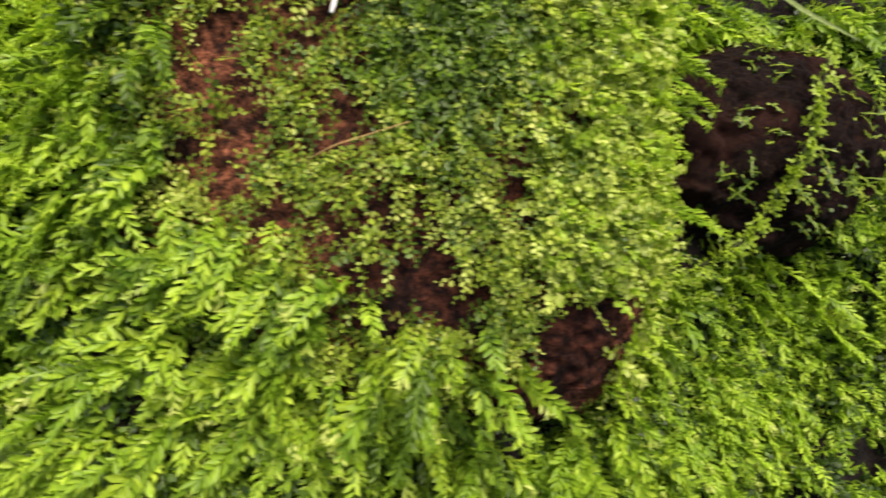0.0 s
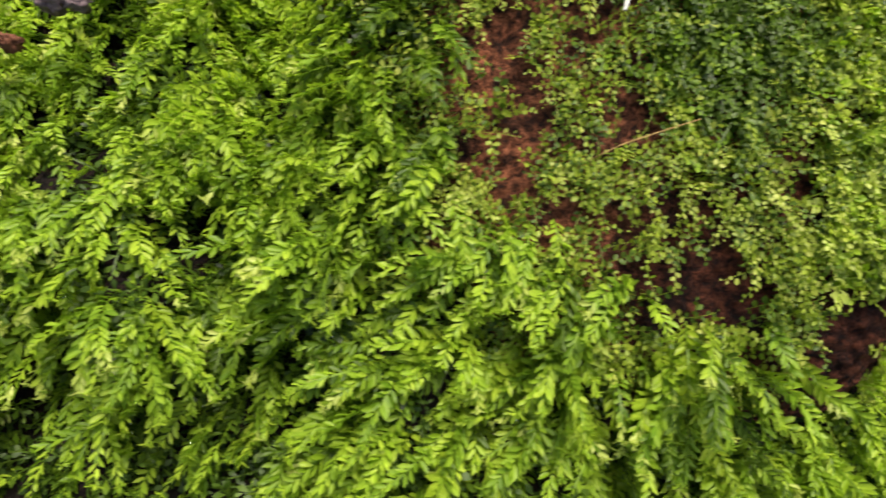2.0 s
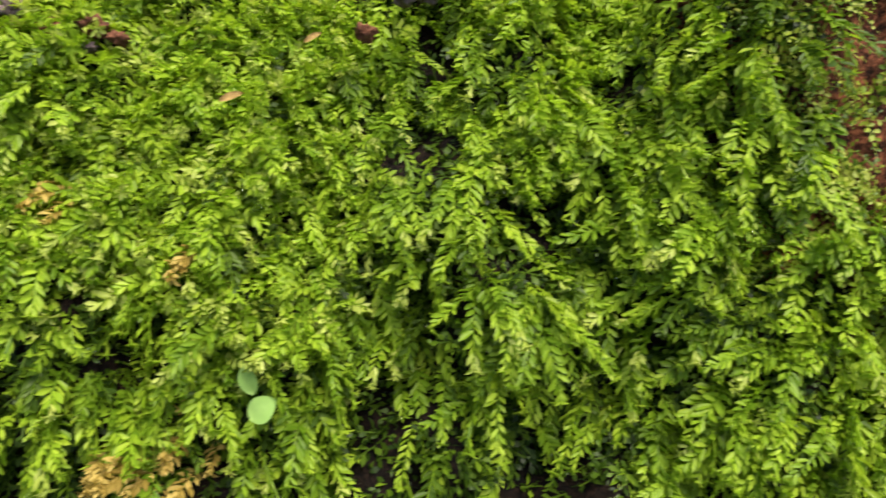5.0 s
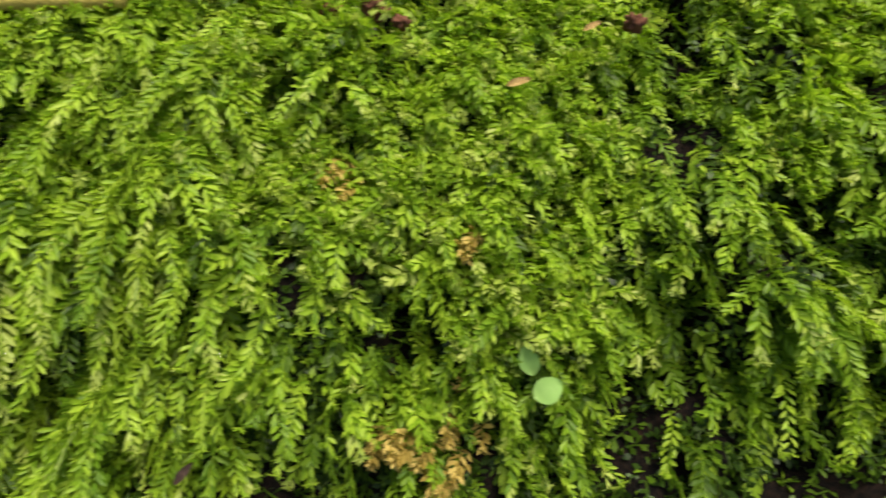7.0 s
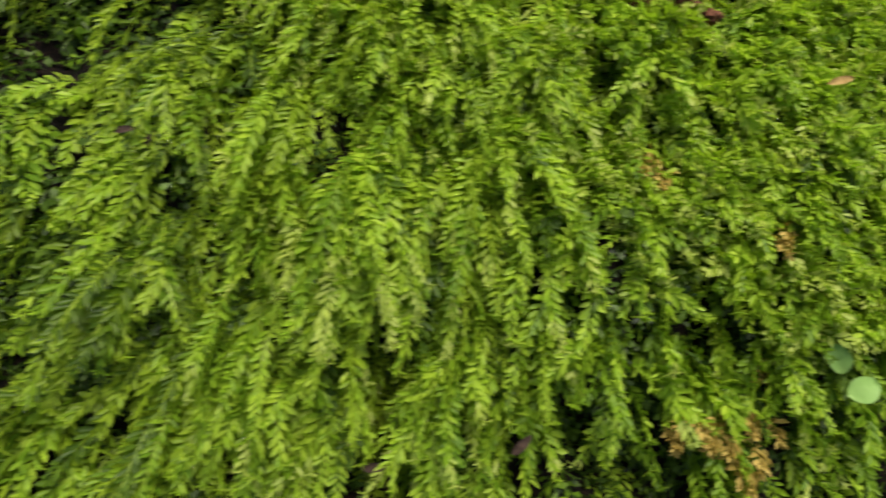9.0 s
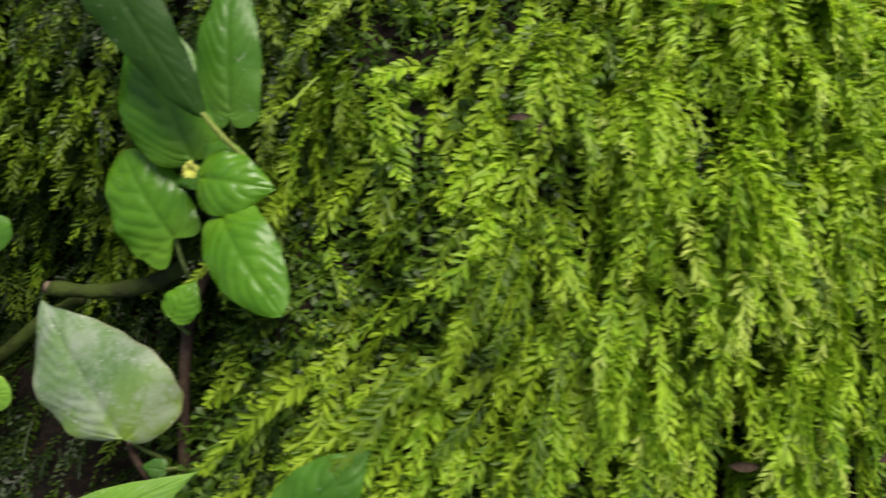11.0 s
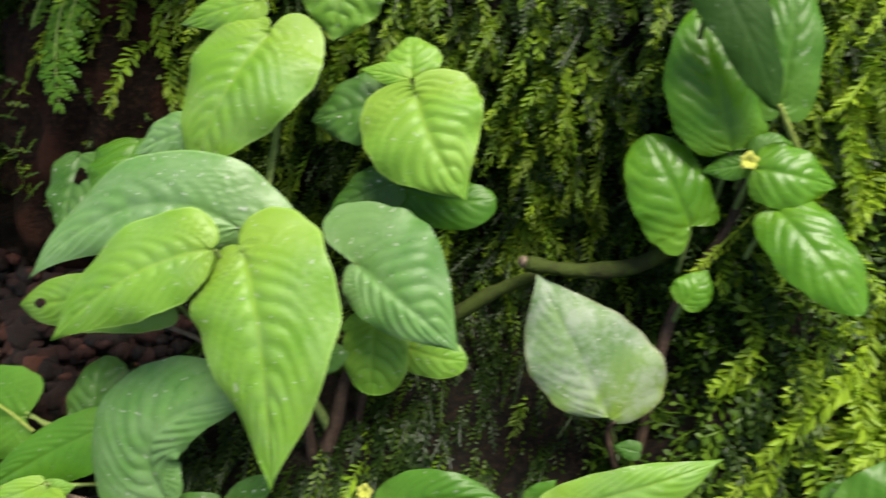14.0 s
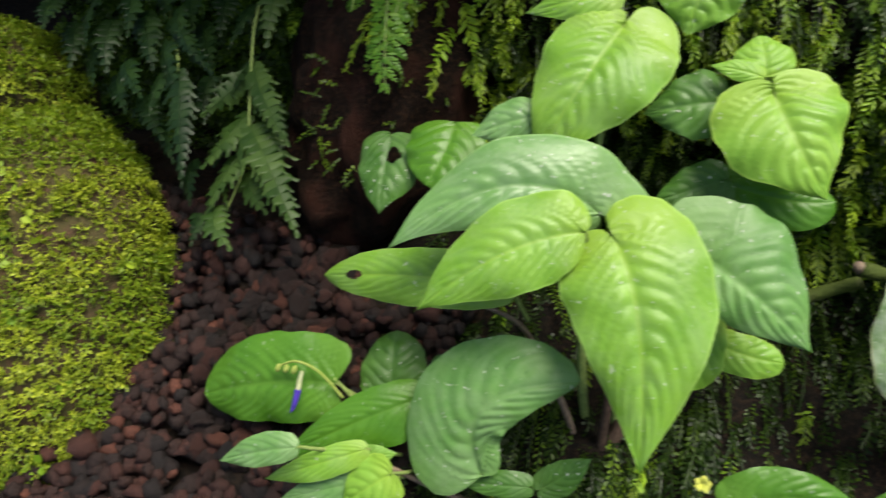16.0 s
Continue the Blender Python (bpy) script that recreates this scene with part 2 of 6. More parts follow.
def leaf_material(name, low, high, vein, rough, mottle_sheen=0.0, specks=0.5, edge=None, stalk_end=0.5, shine=0.28):
    """A broad leaf: side veins sunk in the blade, a paler midrib, old droplets' marks."""
    low, high, vein = (tuple(0.52 * c for c in q) for q in (low, high, vein))
    def build(nt, nodes, links, bsdf):
        n = noise_tex(nt, 42.0, 4.0)
        r = ramp(nt, [(0.3, low), (0.7, high)])
        links.new(n.outputs["Fac"], r.inputs[0])
        uv = nodes.new("ShaderNodeUVMap")
        sep = nodes.new("ShaderNodeSeparateXYZ")
        links.new(uv.outputs[0], sep.inputs[0])
        mid = nodes.new("ShaderNodeMath")
        mid.operation = "ABSOLUTE"
        links.new(sep.outputs["Y"], mid.inputs[0])
        mr = ramp(nt, [(0.0, (0.25, 0.25, 0.25)), (0.02, (0.16, 0.16, 0.16)), (0.05, (0.0, 0.0, 0.0))])
        links.new(mid.outputs[0], mr.inputs[0])
        col = mix_rgb(nt, "MIX", mr.outputs[0], r.outputs[0], vein)
        # the side veins: shade in their grooves painted as a darker green
        vuv = nodes.new("ShaderNodeUVMap")
        vuv.uv_map = "Veins"
        vsep = nodes.new("ShaderNodeSeparateXYZ")
        links.new(vuv.outputs[0], vsep.inputs[0])
        vr = ramp(nt, [(0.0, (0.56, 0.66, 0.52)), (0.30, (0.94, 0.96, 0.92)), (0.9, (1.05, 1.03, 1.08))])
        links.new(vsep.outputs["X"], vr.inputs[0])
        col = mix_rgb(nt, "MULTIPLY", 1.0, col, vr.outputs[0])
        if stalk_end:
            along = ramp(nt, [(0.0, (stalk_end,) * 3), (0.25 + 0.2 * stalk_end ** 3, (0, 0, 0))])
            links.new(sep.outputs["X"], along.inputs[0])
            col = mix_rgb(nt, "MIX", along.outputs[0], col, vein)
        # pale patches: the silver leaf's mottling, and a whitish sheen painted on light leaves
        if mottle_sheen:
            b = noise_tex(nt, 70.0, 5.0, 0.7)
            br = ramp(nt, [(0.44, (0, 0, 0)), (0.60, (mottle_sheen, mottle_sheen, mottle_sheen))])
            links.new(b.outputs["Fac"], br.inputs[0])
            col = mix_rgb(nt, "MIX", br.outputs[0], col, (0.27, 0.30, 0.25))
        if edge:
            er = ramp(nt, [(0.95, (0, 0, 0)), (0.995, (0.3, 0.3, 0.3))])
            links.new(mid.outputs[0], er.inputs[0])
            col = mix_rgb(nt, "MIX", er.outputs[0], col, edge)
        s = noise_tex(nt, 380.0, 2.0)
        sr = ramp(nt, [(0.675, (0, 0, 0)), (0.71, (specks, specks, specks))])
        links.new(s.outputs["Fac"], sr.inputs[0])
        col = mix_rgb(nt, "MIX", sr.outputs[0], col, (0.30, 0.32, 0.27))
        links.new(col, bsdf.inputs["Base Color"])
        bsdf.inputs["Specular IOR Level"].default_value = shine
        rr = ramp(nt, [(0.35, (rough - 0.04,) * 3), (0.7, (rough + 0.12,) * 3)])
        links.new(noise_tex(nt, 90.0, 3.0).outputs["Fac"], rr.inputs[0])
        links.new(rr.outputs[0], bsdf.inputs["Roughness"])
        # small puckers between the finest veins
        f = nodes.new("ShaderNodeTexVoronoi")
        f.feature = "SMOOTH_F1"
        f.inputs["Scale"].default_value = 520.0
        links.new(n.inputs["Vector"].links[0].from_socket, f.inputs["Vector"])
        g = noise_tex(nt, 1100.0, 3.0)
        add = nodes.new("ShaderNodeMath")
        add.operation = "MULTIPLY_ADD"
        links.new(g.outputs["Fac"], add.inputs[0])
        add.inputs[1].default_value = 0.5
        inv = nodes.new("ShaderNodeMath")
        inv.operation = "SUBTRACT"
        inv.inputs[0].default_value = 1.0
        links.new(f.outputs["Distance"], inv.inputs[1])
        links.new(inv.outputs[0], add.inputs[2])
        bump(nt, bsdf, add.outputs[0], 0.22, 0.0006)
        tr = nodes.new("ShaderNodeBsdfTranslucent")
        links.new(mix_rgb(nt, "MULTIPLY", 1.0, col, (1.0, 1.2, 0.5)), tr.inputs["Color"])
        mx = nodes.new("ShaderNodeMixShader")
        mx.inputs[0].default_value = 0.22
        links.new(bsdf.outputs[0], mx.inputs[1])
        links.new(tr.outputs[0], mx.inputs[2])
        links.new(mx.outputs[0], nodes["Material Output"].inputs["Surface"])
    return material(name, build)


leaf_material("leaf_light", (0.155, 0.350, 0.028), (0.240, 0.460, 0.052), (0.350, 0.520, 0.050), 0.40, 0.08, edge=(0.30, 0.46, 0.12), shine=0.21)
leaf_material("leaf_mid", (0.125, 0.285, 0.068), (0.205, 0.395, 0.120), (0.230, 0.400, 0.110), 0.33, 0.12, 0.8, (0.26, 0.42, 0.14), shine=0.27)
leaf_material("leaf_yellow", (0.180, 0.400, 0.034), (0.270, 0.490, 0.060), (0.350, 0.520, 0.050), 0.42, shine=0.20, edge=(0.36, 0.50, 0.10))
leaf_material("leaf_vivid", (0.062, 0.190, 0.012), (0.110, 0.275, 0.026), (0.150, 0.310, 0.036), 0.34, 0.0, 0.3, shine=0.20)
leaf_material("leaf_deep", (0.048, 0.145, 0.018), (0.100, 0.235, 0.036), (0.120, 0.240, 0.060), 0.38, 0.05, 0.9, shine=0.17)
leaf_material("leaf_gloss", (0.070, 0.225, 0.008), (0.140, 0.340, 0.016), (0.170, 0.340, 0.020), 0.27, 0.0, 0.10, shine=0.24)
leaf_material("leaf_grey", (0.105, 0.265, 0.055), (0.185, 0.375, 0.095), (0.200, 0.350, 0.110), 0.42, 0.1, 0.7, shine=0.19)
leaf_material("leaf_silver", (0.135, 0.255, 0.075), (0.240, 0.370, 0.150), (0.270, 0.420, 0.060), 0.38, 0.55, 0.8, (0.20, 0.12, 0.06), 0.95, 0.16)
leaf_material("leaf_pale", (0.330, 0.620, 0.120), (0.460, 0.760, 0.200), (0.500, 0.760, 0.200), 0.45, 0.0, 0.1, shine=0.16)
leaf_material("leaf_strap", (0.026, 0.080, 0.009), (0.048, 0.120, 0.015), (0.050, 0.120, 0.025), 0.5, 0.0, 0.1, None, 0.0, 0.12)

# ---- making things ----
BR = np.array(BANK.to_3x3())
BT = np.array(BANK.translation)
rng = np.random.default_rng(7)


def to_world(v):
    return np.asarray(v, float) @ BR.T + BT


def mesh_of(name, verts, faces, mats, index=None, smooth=True, uv=None, uv2=None):
    me = bpy.data.meshes.new(name)
    me.from_pydata([tuple(v) for v in verts], [], [tuple(f) for f in faces])
    for m in mats:
        me.materials.append(MATS[m])
    if index is not None:
        me.polygons.foreach_set("material_index", np.asarray(index, np.int32))
    me.polygons.foreach_set("use_smooth", np.full(len(me.polygons), smooth))
    for label, coords in (("UVMap", uv), ("Veins", uv2)):
        if coords is None:
            continue
        layer = me.uv_layers.new(name=label)
        loop = np.empty(len(me.loops), np.int32)
        me.loops.foreach_get("vertex_index", loop)
        layer.data.foreach_set("uv", np.asarray(coords, np.float32)[loop].ravel())
    me.update()
    return me


def big_mesh(name, verts, tris, mats, index=None, smooth=False):
    """A mesh of many triangles, from arrays."""
    me = bpy.data.meshes.new(name)
    me.vertices.add(len(verts))
    me.vertices.foreach_set("co", np.asarray(verts, np.float32).ravel())
    me.loops.add(len(tris) * 3)
    me.loops.foreach_set("vertex_index", np.asarray(tris, np.int32).ravel())
    me.polygons.add(len(tris))
    me.polygons.foreach_set("loop_start", np.arange(0, len(tris) * 3, 3, dtype=np.int32))
    me.polygons.foreach_set("loop_total", np.full(len(tris), 3, np.int32))
    for m in mats:
        me.materials.append(MATS[m])
    if index is not None:
        me.polygons.foreach_set("material_index", np.asarray(index, np.int32))
    me.polygons.foreach_set("use_smooth", np.full(len(tris), smooth))
    me.update(calc_edges=True)
    return me


def thing(name, at, label, category, group=""):
    """An empty at a place of the bank, which carries a thing's parts."""
    ob = new(name)
    ob.empty_display_size = 0.01
    ob.location = to_world(at)
    return tagged(ob, label, category, group)


def part(name, me, parent, label=""):
    """One mesh, whose places are the world's, as a part under a thing or a part."""
    ob = new(name, me)
    ob.parent = parent
    ob.matrix_parent_inverse = Matrix.Translation(-parent.location) if parent.parent is None else Matrix()
    return tagged(ob, label)


def tube(points, radii, sides=8, wobble=0.0):
    """A tapering stem along points of the bank, smoothed; closed ends."""
    p = np.array(points, float)
    k = np.linspace(0, len(p) - 1, 6 * (len(p) - 1) + 1)
    i = np.clip(k.astype(int), 0, len(p) - 2)
    u = (k - i)[:, None]
    a, b, c, d = p[np.maximum(i - 1, 0)], p[i], p[i + 1], p[np.minimum(i + 2, len(p) - 1)]
    q = 0.5 * (2 * b + (c - a) * u + (2 * a - 5 * b + 4 * c - d) * u ** 2 + (3 * b - a - 3 * c + d) * u ** 3)
    r = np.interp(k, np.linspace(0, len(p) - 1, len(radii)), radii)
    if wobble:
        r = r * (1 + wobble * rng.normal(size=len(r)))
    t = np.gradient(q, axis=0)
    t /= np.linalg.norm(t, axis=1)[:, None] + 1e-9
    ref = np.array([0.3, 0.8, 0.52])
    n = np.cross(t, ref)
    n /= np.linalg.norm(n, axis=1)[:, None]
    m = np.cross(t, n)
    ang = np.linspace(0, 2 * np.pi, sides, endpoint=False)
    ring = q[:, None, :] + r[:, None, None] * (np.cos(ang)[None, :, None] * n[:, None, :] + np.sin(ang)[None, :, None] * m[:, None, :])
    v = ring.reshape(-1, 3)
    f = [(s * sides + j, s * sides + (j + 1) % sides, (s + 1) * sides + (j + 1) % sides, (s + 1) * sides + j)
         for s in range(len(q) - 1) for j in range(sides)]
    f += [tuple(range(sides))[::-1], tuple(len(v) - sides + j for j in range(sides))]
    return to_world(v), f


def blob(center, radii, seed, rough=0.25, level=2, freq=3.0):
    """An uneven pebble or boulder."""
    bm = bmesh.new()
    bmesh.ops.create_icosphere(bm, subdivisions=level, radius=1.0)
    for v in bm.verts:
        d = v.co.normalized()
        s = 1 + rough * noise.noise(d * freq * 0.5 + Vector((seed, 0, seed * 0.7))) + 0.4 * rough * noise.noise(d * freq + Vector((0, seed, 3)))
        v.co = Vector((center[0] + d.x * radii[0] * s, center[1] + d.y * radii[1] * s, center[2] + d.z * radii[2] * s))
    v = np.array([tuple(x.co) for x in bm.verts])
    f = [tuple(x.index for x in face.verts) for face in bm.faces]
    bm.free()
    return v, f

# ---- the bank ----
BANK_X = (-2.4, -1.5, -1.2, -1.1, -1.0, -0.93, -0.86, -0.78, -0.72, -0.67, -0.60, -0.55, -0.48, -0.42, -0.35, -0.28, -0.20, -0.10, 0.05, 0.10, 0.14, 0.20, 0.30, 0.80, 1.6)
BANK_Y = (0.20, 0.20, 0.195, 0.200, 0.205, 0.205, 0.212, 0.218, 0.212, 0.196, 0.186, 0.188, 0.206, 0.228, 0.246, 0.262, 0.274, 0.272, 0.300, 0.325, 0.350, 0.362, 0.350, 0.32, 0.32)
# hollows in the moss (x, z, half-width, half-height, depth)
HOLLOWS_RIGHT = ((-0.118, 0.061, 0.014, 0.010, 0.012), (-0.115, 0.010, 0.010, 0.012, 0.014), (-0.205, 0.008, 0.026, 0.018, 0.018), (-0.205, -0.060, 0.050, 0.028, 0.022),
                 (-0.245, -0.012, 0.012, 0.020, 0.014), (-0.268, -0.050, 0.022, 0.032, 0.018), (-0.296, 0.005, 0.012, 0.014, 0.012), (-0.259, 0.044, 0.010, 0.018, 0.012), (-0.165, -0.021, 0.012, 0.016, 0.012),
                 (-0.186, -0.090, 0.026, 0.014, 0.016), (-0.239, -0.100, 0.026, 0.014, 0.016))
HOLLOWS_LEFT = ((-0.372, -0.033, 0.010, 0.008, 0.014), (-0.430, -0.100, 0.020, 0.016, 0.014), (-0.480, -0.095, 0.014, 0.014, 0.012), (-0.470, -0.030, 0.016, 0.010, 0.012), (-0.545, -0.020, 0.012, 0.018, 0.010),
                (-0.628, 0.042, 0.022, 0.026, 0.014), (-0.600, 0.008, 0.010, 0.026, 0.012), (-0.635, -0.022, 0.012, 0.016, 0.010), (-0.577, -0.012, 0.008, 0.016, 0.012), (-0.612, -0.078, 0.010, 0.016, 0.012),
                (-0.447, -0.070, 0.010, 0.012, 0.012), (-0.484, -0.052, 0.008, 0.014, 0.010), (-0.393, -0.108, 0.024, 0.012, 0.014), (-0.482, -0.112, 0.020, 0.012, 0.014), (-0.560, -0.095, 0.010, 0.012, 0.010),
                (-0.520, -0.110, 0.014, 0.012, 0.010))
HOLLOWS = HOLLOWS_RIGHT + HOLLOWS_LEFT


def rumple(x, z, s, seed):
    """Smooth bumps from a few crossed waves."""
    r = np.random.default_rng(seed)
    out = np.zeros_like(x)
    for _ in range(9):
        a, p = r.uniform(0, 2 * np.pi), r.uniform(0, 2 * np.pi)
        k = s * r.uniform(0.6, 1.7)
        out = out + np.sin(k * (x * np.cos(a) + z * np.sin(a)) + p)
    return out / 9 ** 0.5 / 1.4


def bank_y(x, z):
    x, z = np.asarray(x, float), np.asarray(z, float)
    y = np.interp(x, BANK_X, BANK_Y)
    for o in (0.02, -0.02):
        y = y + np.interp(x + o, BANK_X, BANK_Y)
    y = y / 3 + 0.13 * np.clip(z, -0.35, 0.25)
    y = y + 0.34 * np.clip(z, 0, 0.2) * np.clip((x + 0.64) / 0.06, 0, 1) * np.clip((-0.12 - x) / 0.05, 0, 1)
    left = np.clip((-0.66 - x) / 0.05, 0, 1)
    # a dark undercut behind the broad-leaved plants
    y = y + left * 0.048 * np.exp(-((z + 0.10) / 0.07) ** 2) - left * 0.022 * np.clip((z + 0.03) / 0.04, 0, 1.5)
    # the hollow behind the ferns, and the bed of the gravel
    y = y + 0.045 * np.clip((-1.03 - x) / 0.04, 0, 1) * np.clip((z + 0.16) / 0.04, 0, 1)
    bed = np.clip((-0.88 - x) / 0.03, 0, 1) * np.clip((-0.14 - z) / 0.02, 0, 1) * np.clip((x + 1.22) / 0.05, 0, 1) * np.clip((z + 0.40) / 0.06, 0, 1)
    y = y * (1 - bed) + bed * (0.182 + 0.45 * (z + 0.206))
    # an unseen overhang, added above the gravel to shade the red rock and ferns
    y = y - 0.15 * np.clip((-0.90 - x) / 0.06, 0, 1) * np.clip((z - 0.02 - 0.25 * np.clip(x + 1.0, -1, 0)) / 0.05, 0, 1) ** 2
    for hx, hz, rx, rz, d in HOLLOWS:
        y = y + d * np.exp(-((x - hx) / rx) ** 2 - ((z - hz) / rz) ** 2)
    # the moss cushion swells out beside and below the boulder
    y = y - 0.020 * np.clip((x + 0.28) / 0.05, 0, 1) * np.clip((-0.03 - x) / 0.05, 0, 1) - 0.010 * np.clip((z - 0.03) / 0.03, 0, 1) * np.clip((-0.30 - x) / 0.04, 0, 1) * np.clip((x + 0.56) / 0.05, 0, 1)
    y = y - 0.012 * np.exp(-((x + 0.165) / 0.025) ** 2 - ((z - 0.065) / 0.05) ** 2)
    # the foot of the moss is undercut
    y = y + 0.018 * np.clip((-0.03 - z) / 0.05, 0, 1) * np.clip((x + 0.54) / 0.04, 0, 1) * np.clip((-0.24 - x) / 0.04, 0, 1)
    swell = 1 + 0.5 * np.clip((x + 0.62) / 0.06, 0, 1)
    return y + swell * (0.007 * rumple(x, z, 75, 3) + 0.0036 * rumple(x, z, 190, 4))


def build_bank():
    xs = np.concatenate([np.linspace(-2.4, -1.3, 30), np.linspace(-1.29, 0.34, 260), np.linspace(0.36, 1.6, 30)])
    zs = np.concatenate([np.linspace(-0.9, -0.43, 16), np.linspace(-0.42, 0.17, 100), np.linspace(0.19, 0.9, 22)])
    gx, gz = np.meshgrid(xs, zs)
    gy = bank_y(gx, gz)
    v = to_world(np.stack([gx, gy, gz], -1).reshape(-1, 3))
    n, m = len(xs), len(zs)
    f = [(j * n + i, j * n + i + 1, (j + 1) * n + i + 1, (j + 1) * n + i) for j in range(m - 1) for i in range(n - 1)]
    # level ground behind the crest, and closed sides down to the foot
    v = np.concatenate([v, v[(m - 1) * n:] + np.array([0, 1.2, 0.03])])
    f += [((m - 1) * n + i, (m - 1) * n + i + 1, m * n + i + 1, m * n + i) for i in range(n - 1)]
    rim = [i for i in range(n)] + [j * n + n - 1 for j in range(1, m + 1)] + [m * n + i for i in range(n - 2, -1, -1)] + [j * n for j in range(m - 1, 0, -1)]
    low = v[rim].copy()
    low[:, 2] = -0.40
    k = len(v)
    v = np.concatenate([v, low])
    f += [(rim[i], k + i, k + (i + 1) % len(rim), rim[(i + 1) % len(rim)]) for i in range(len(rim))]
    ob = new("earth_bank", mesh_of("earth_bank", v, f, ["soil"]))
    tagged(ob, "steep bank of dark wet earth under the moss", "bank", kind="structure")
    w, g = [], 60.0
    w = [(-g, -g, -0.27), (g, -g, -0.27), (g, g, -0.27), (-g, g, -0.27)]
    ob = new("ground", mesh_of("ground", w, [(0, 1, 2, 3)], ["soil"]))
    tagged(ob, "dark bare soil round the foot of the bank", "ground", kind="structure")


build_bank()

# ---- the red lava boulder that bulges from the moss ----
ROCK_C, ROCK_R = (-0.034, 0.305, 0.050), (0.126, 0.062, 0.130)


def build_boulder():
    v, f = blob((0, 0, 0), (1, 1, 1), 4.0, 0.0, 7, 4.0)
    # a flat face with rounded shoulders
    k = np.ones(len(v))
    for _ in range(30):
        k = k / (np.abs(v[:, 0] * k) ** 6 + (v[:, 1] * k) ** 2 + (v[:, 2] * k) ** 4) ** 0.2
    v = np.array(ROCK_C) + v * k[:, None] * np.array(ROCK_R)
    f = [t for t in f if v[t[0], 1] < ROCK_C[1] + 0.02]
    d = np.array([noise.noise(Vector(p) * 70) * 0.0024 + noise.noise(Vector(p) * 190) * 0.0028 + noise.noise(Vector(p) * 420) * 0.0022 - 0.0014 if p[1] < ROCK_C[1] + 0.02 else 0.0 for p in v])
    n = (v - ROCK_C) / np.array(ROCK_R) ** 2
    n /= np.linalg.norm(n, axis=1)[:, None]
    v = v + n * d[:, None]
    ob = new("lava_boulder", mesh_of("lava_boulder", to_world(v), f, ["lava_rock"]))
    tagged(ob, "rust-red porous lava boulder half overgrown by creeping plants", "rock")


def rock_y(x, z):
    q = 1 - ((x - ROCK_C[0]) / ROCK_R[0]) ** 6 - ((z - ROCK_C[2]) / ROCK_R[2]) ** 4
    return np.where(q > 0, ROCK_C[1] - ROCK_R[1] * np.sqrt(np.maximum(q, 0)), 9.0)


build_boulder()


def front_y(x, z):
    """The foremost solid face at a place of the bank."""
    return np.minimum(bank_y(x, z), rock_y(x, z))


# ---- moss ----
# a leaflet folded along its midrib: base, two pairs of shoulders, tip, midrib (along, across, up)
LEAFLET = np.array([(0, 0, 0), (0.26, 0.33, 0.07), (0.26, -0.33, 0.07), (0.68, 0.46, 0.05), (0.68, -0.46, 0.05), (1.0, 0, -0.12), (0.52, 0, -0.03)])
LEAF_TRIS = np.array([(0, 6, 1), (1, 6, 3), (3, 6, 5), (0, 2, 6), (2, 4, 6), (4, 5, 6)])


PLAIN_TRIS = np.array([(0, 4, 3), (3, 4, 5)])


def unit(v):
    return v / (np.linalg.norm(v, axis=-1, keepdims=True) + 1e-12)


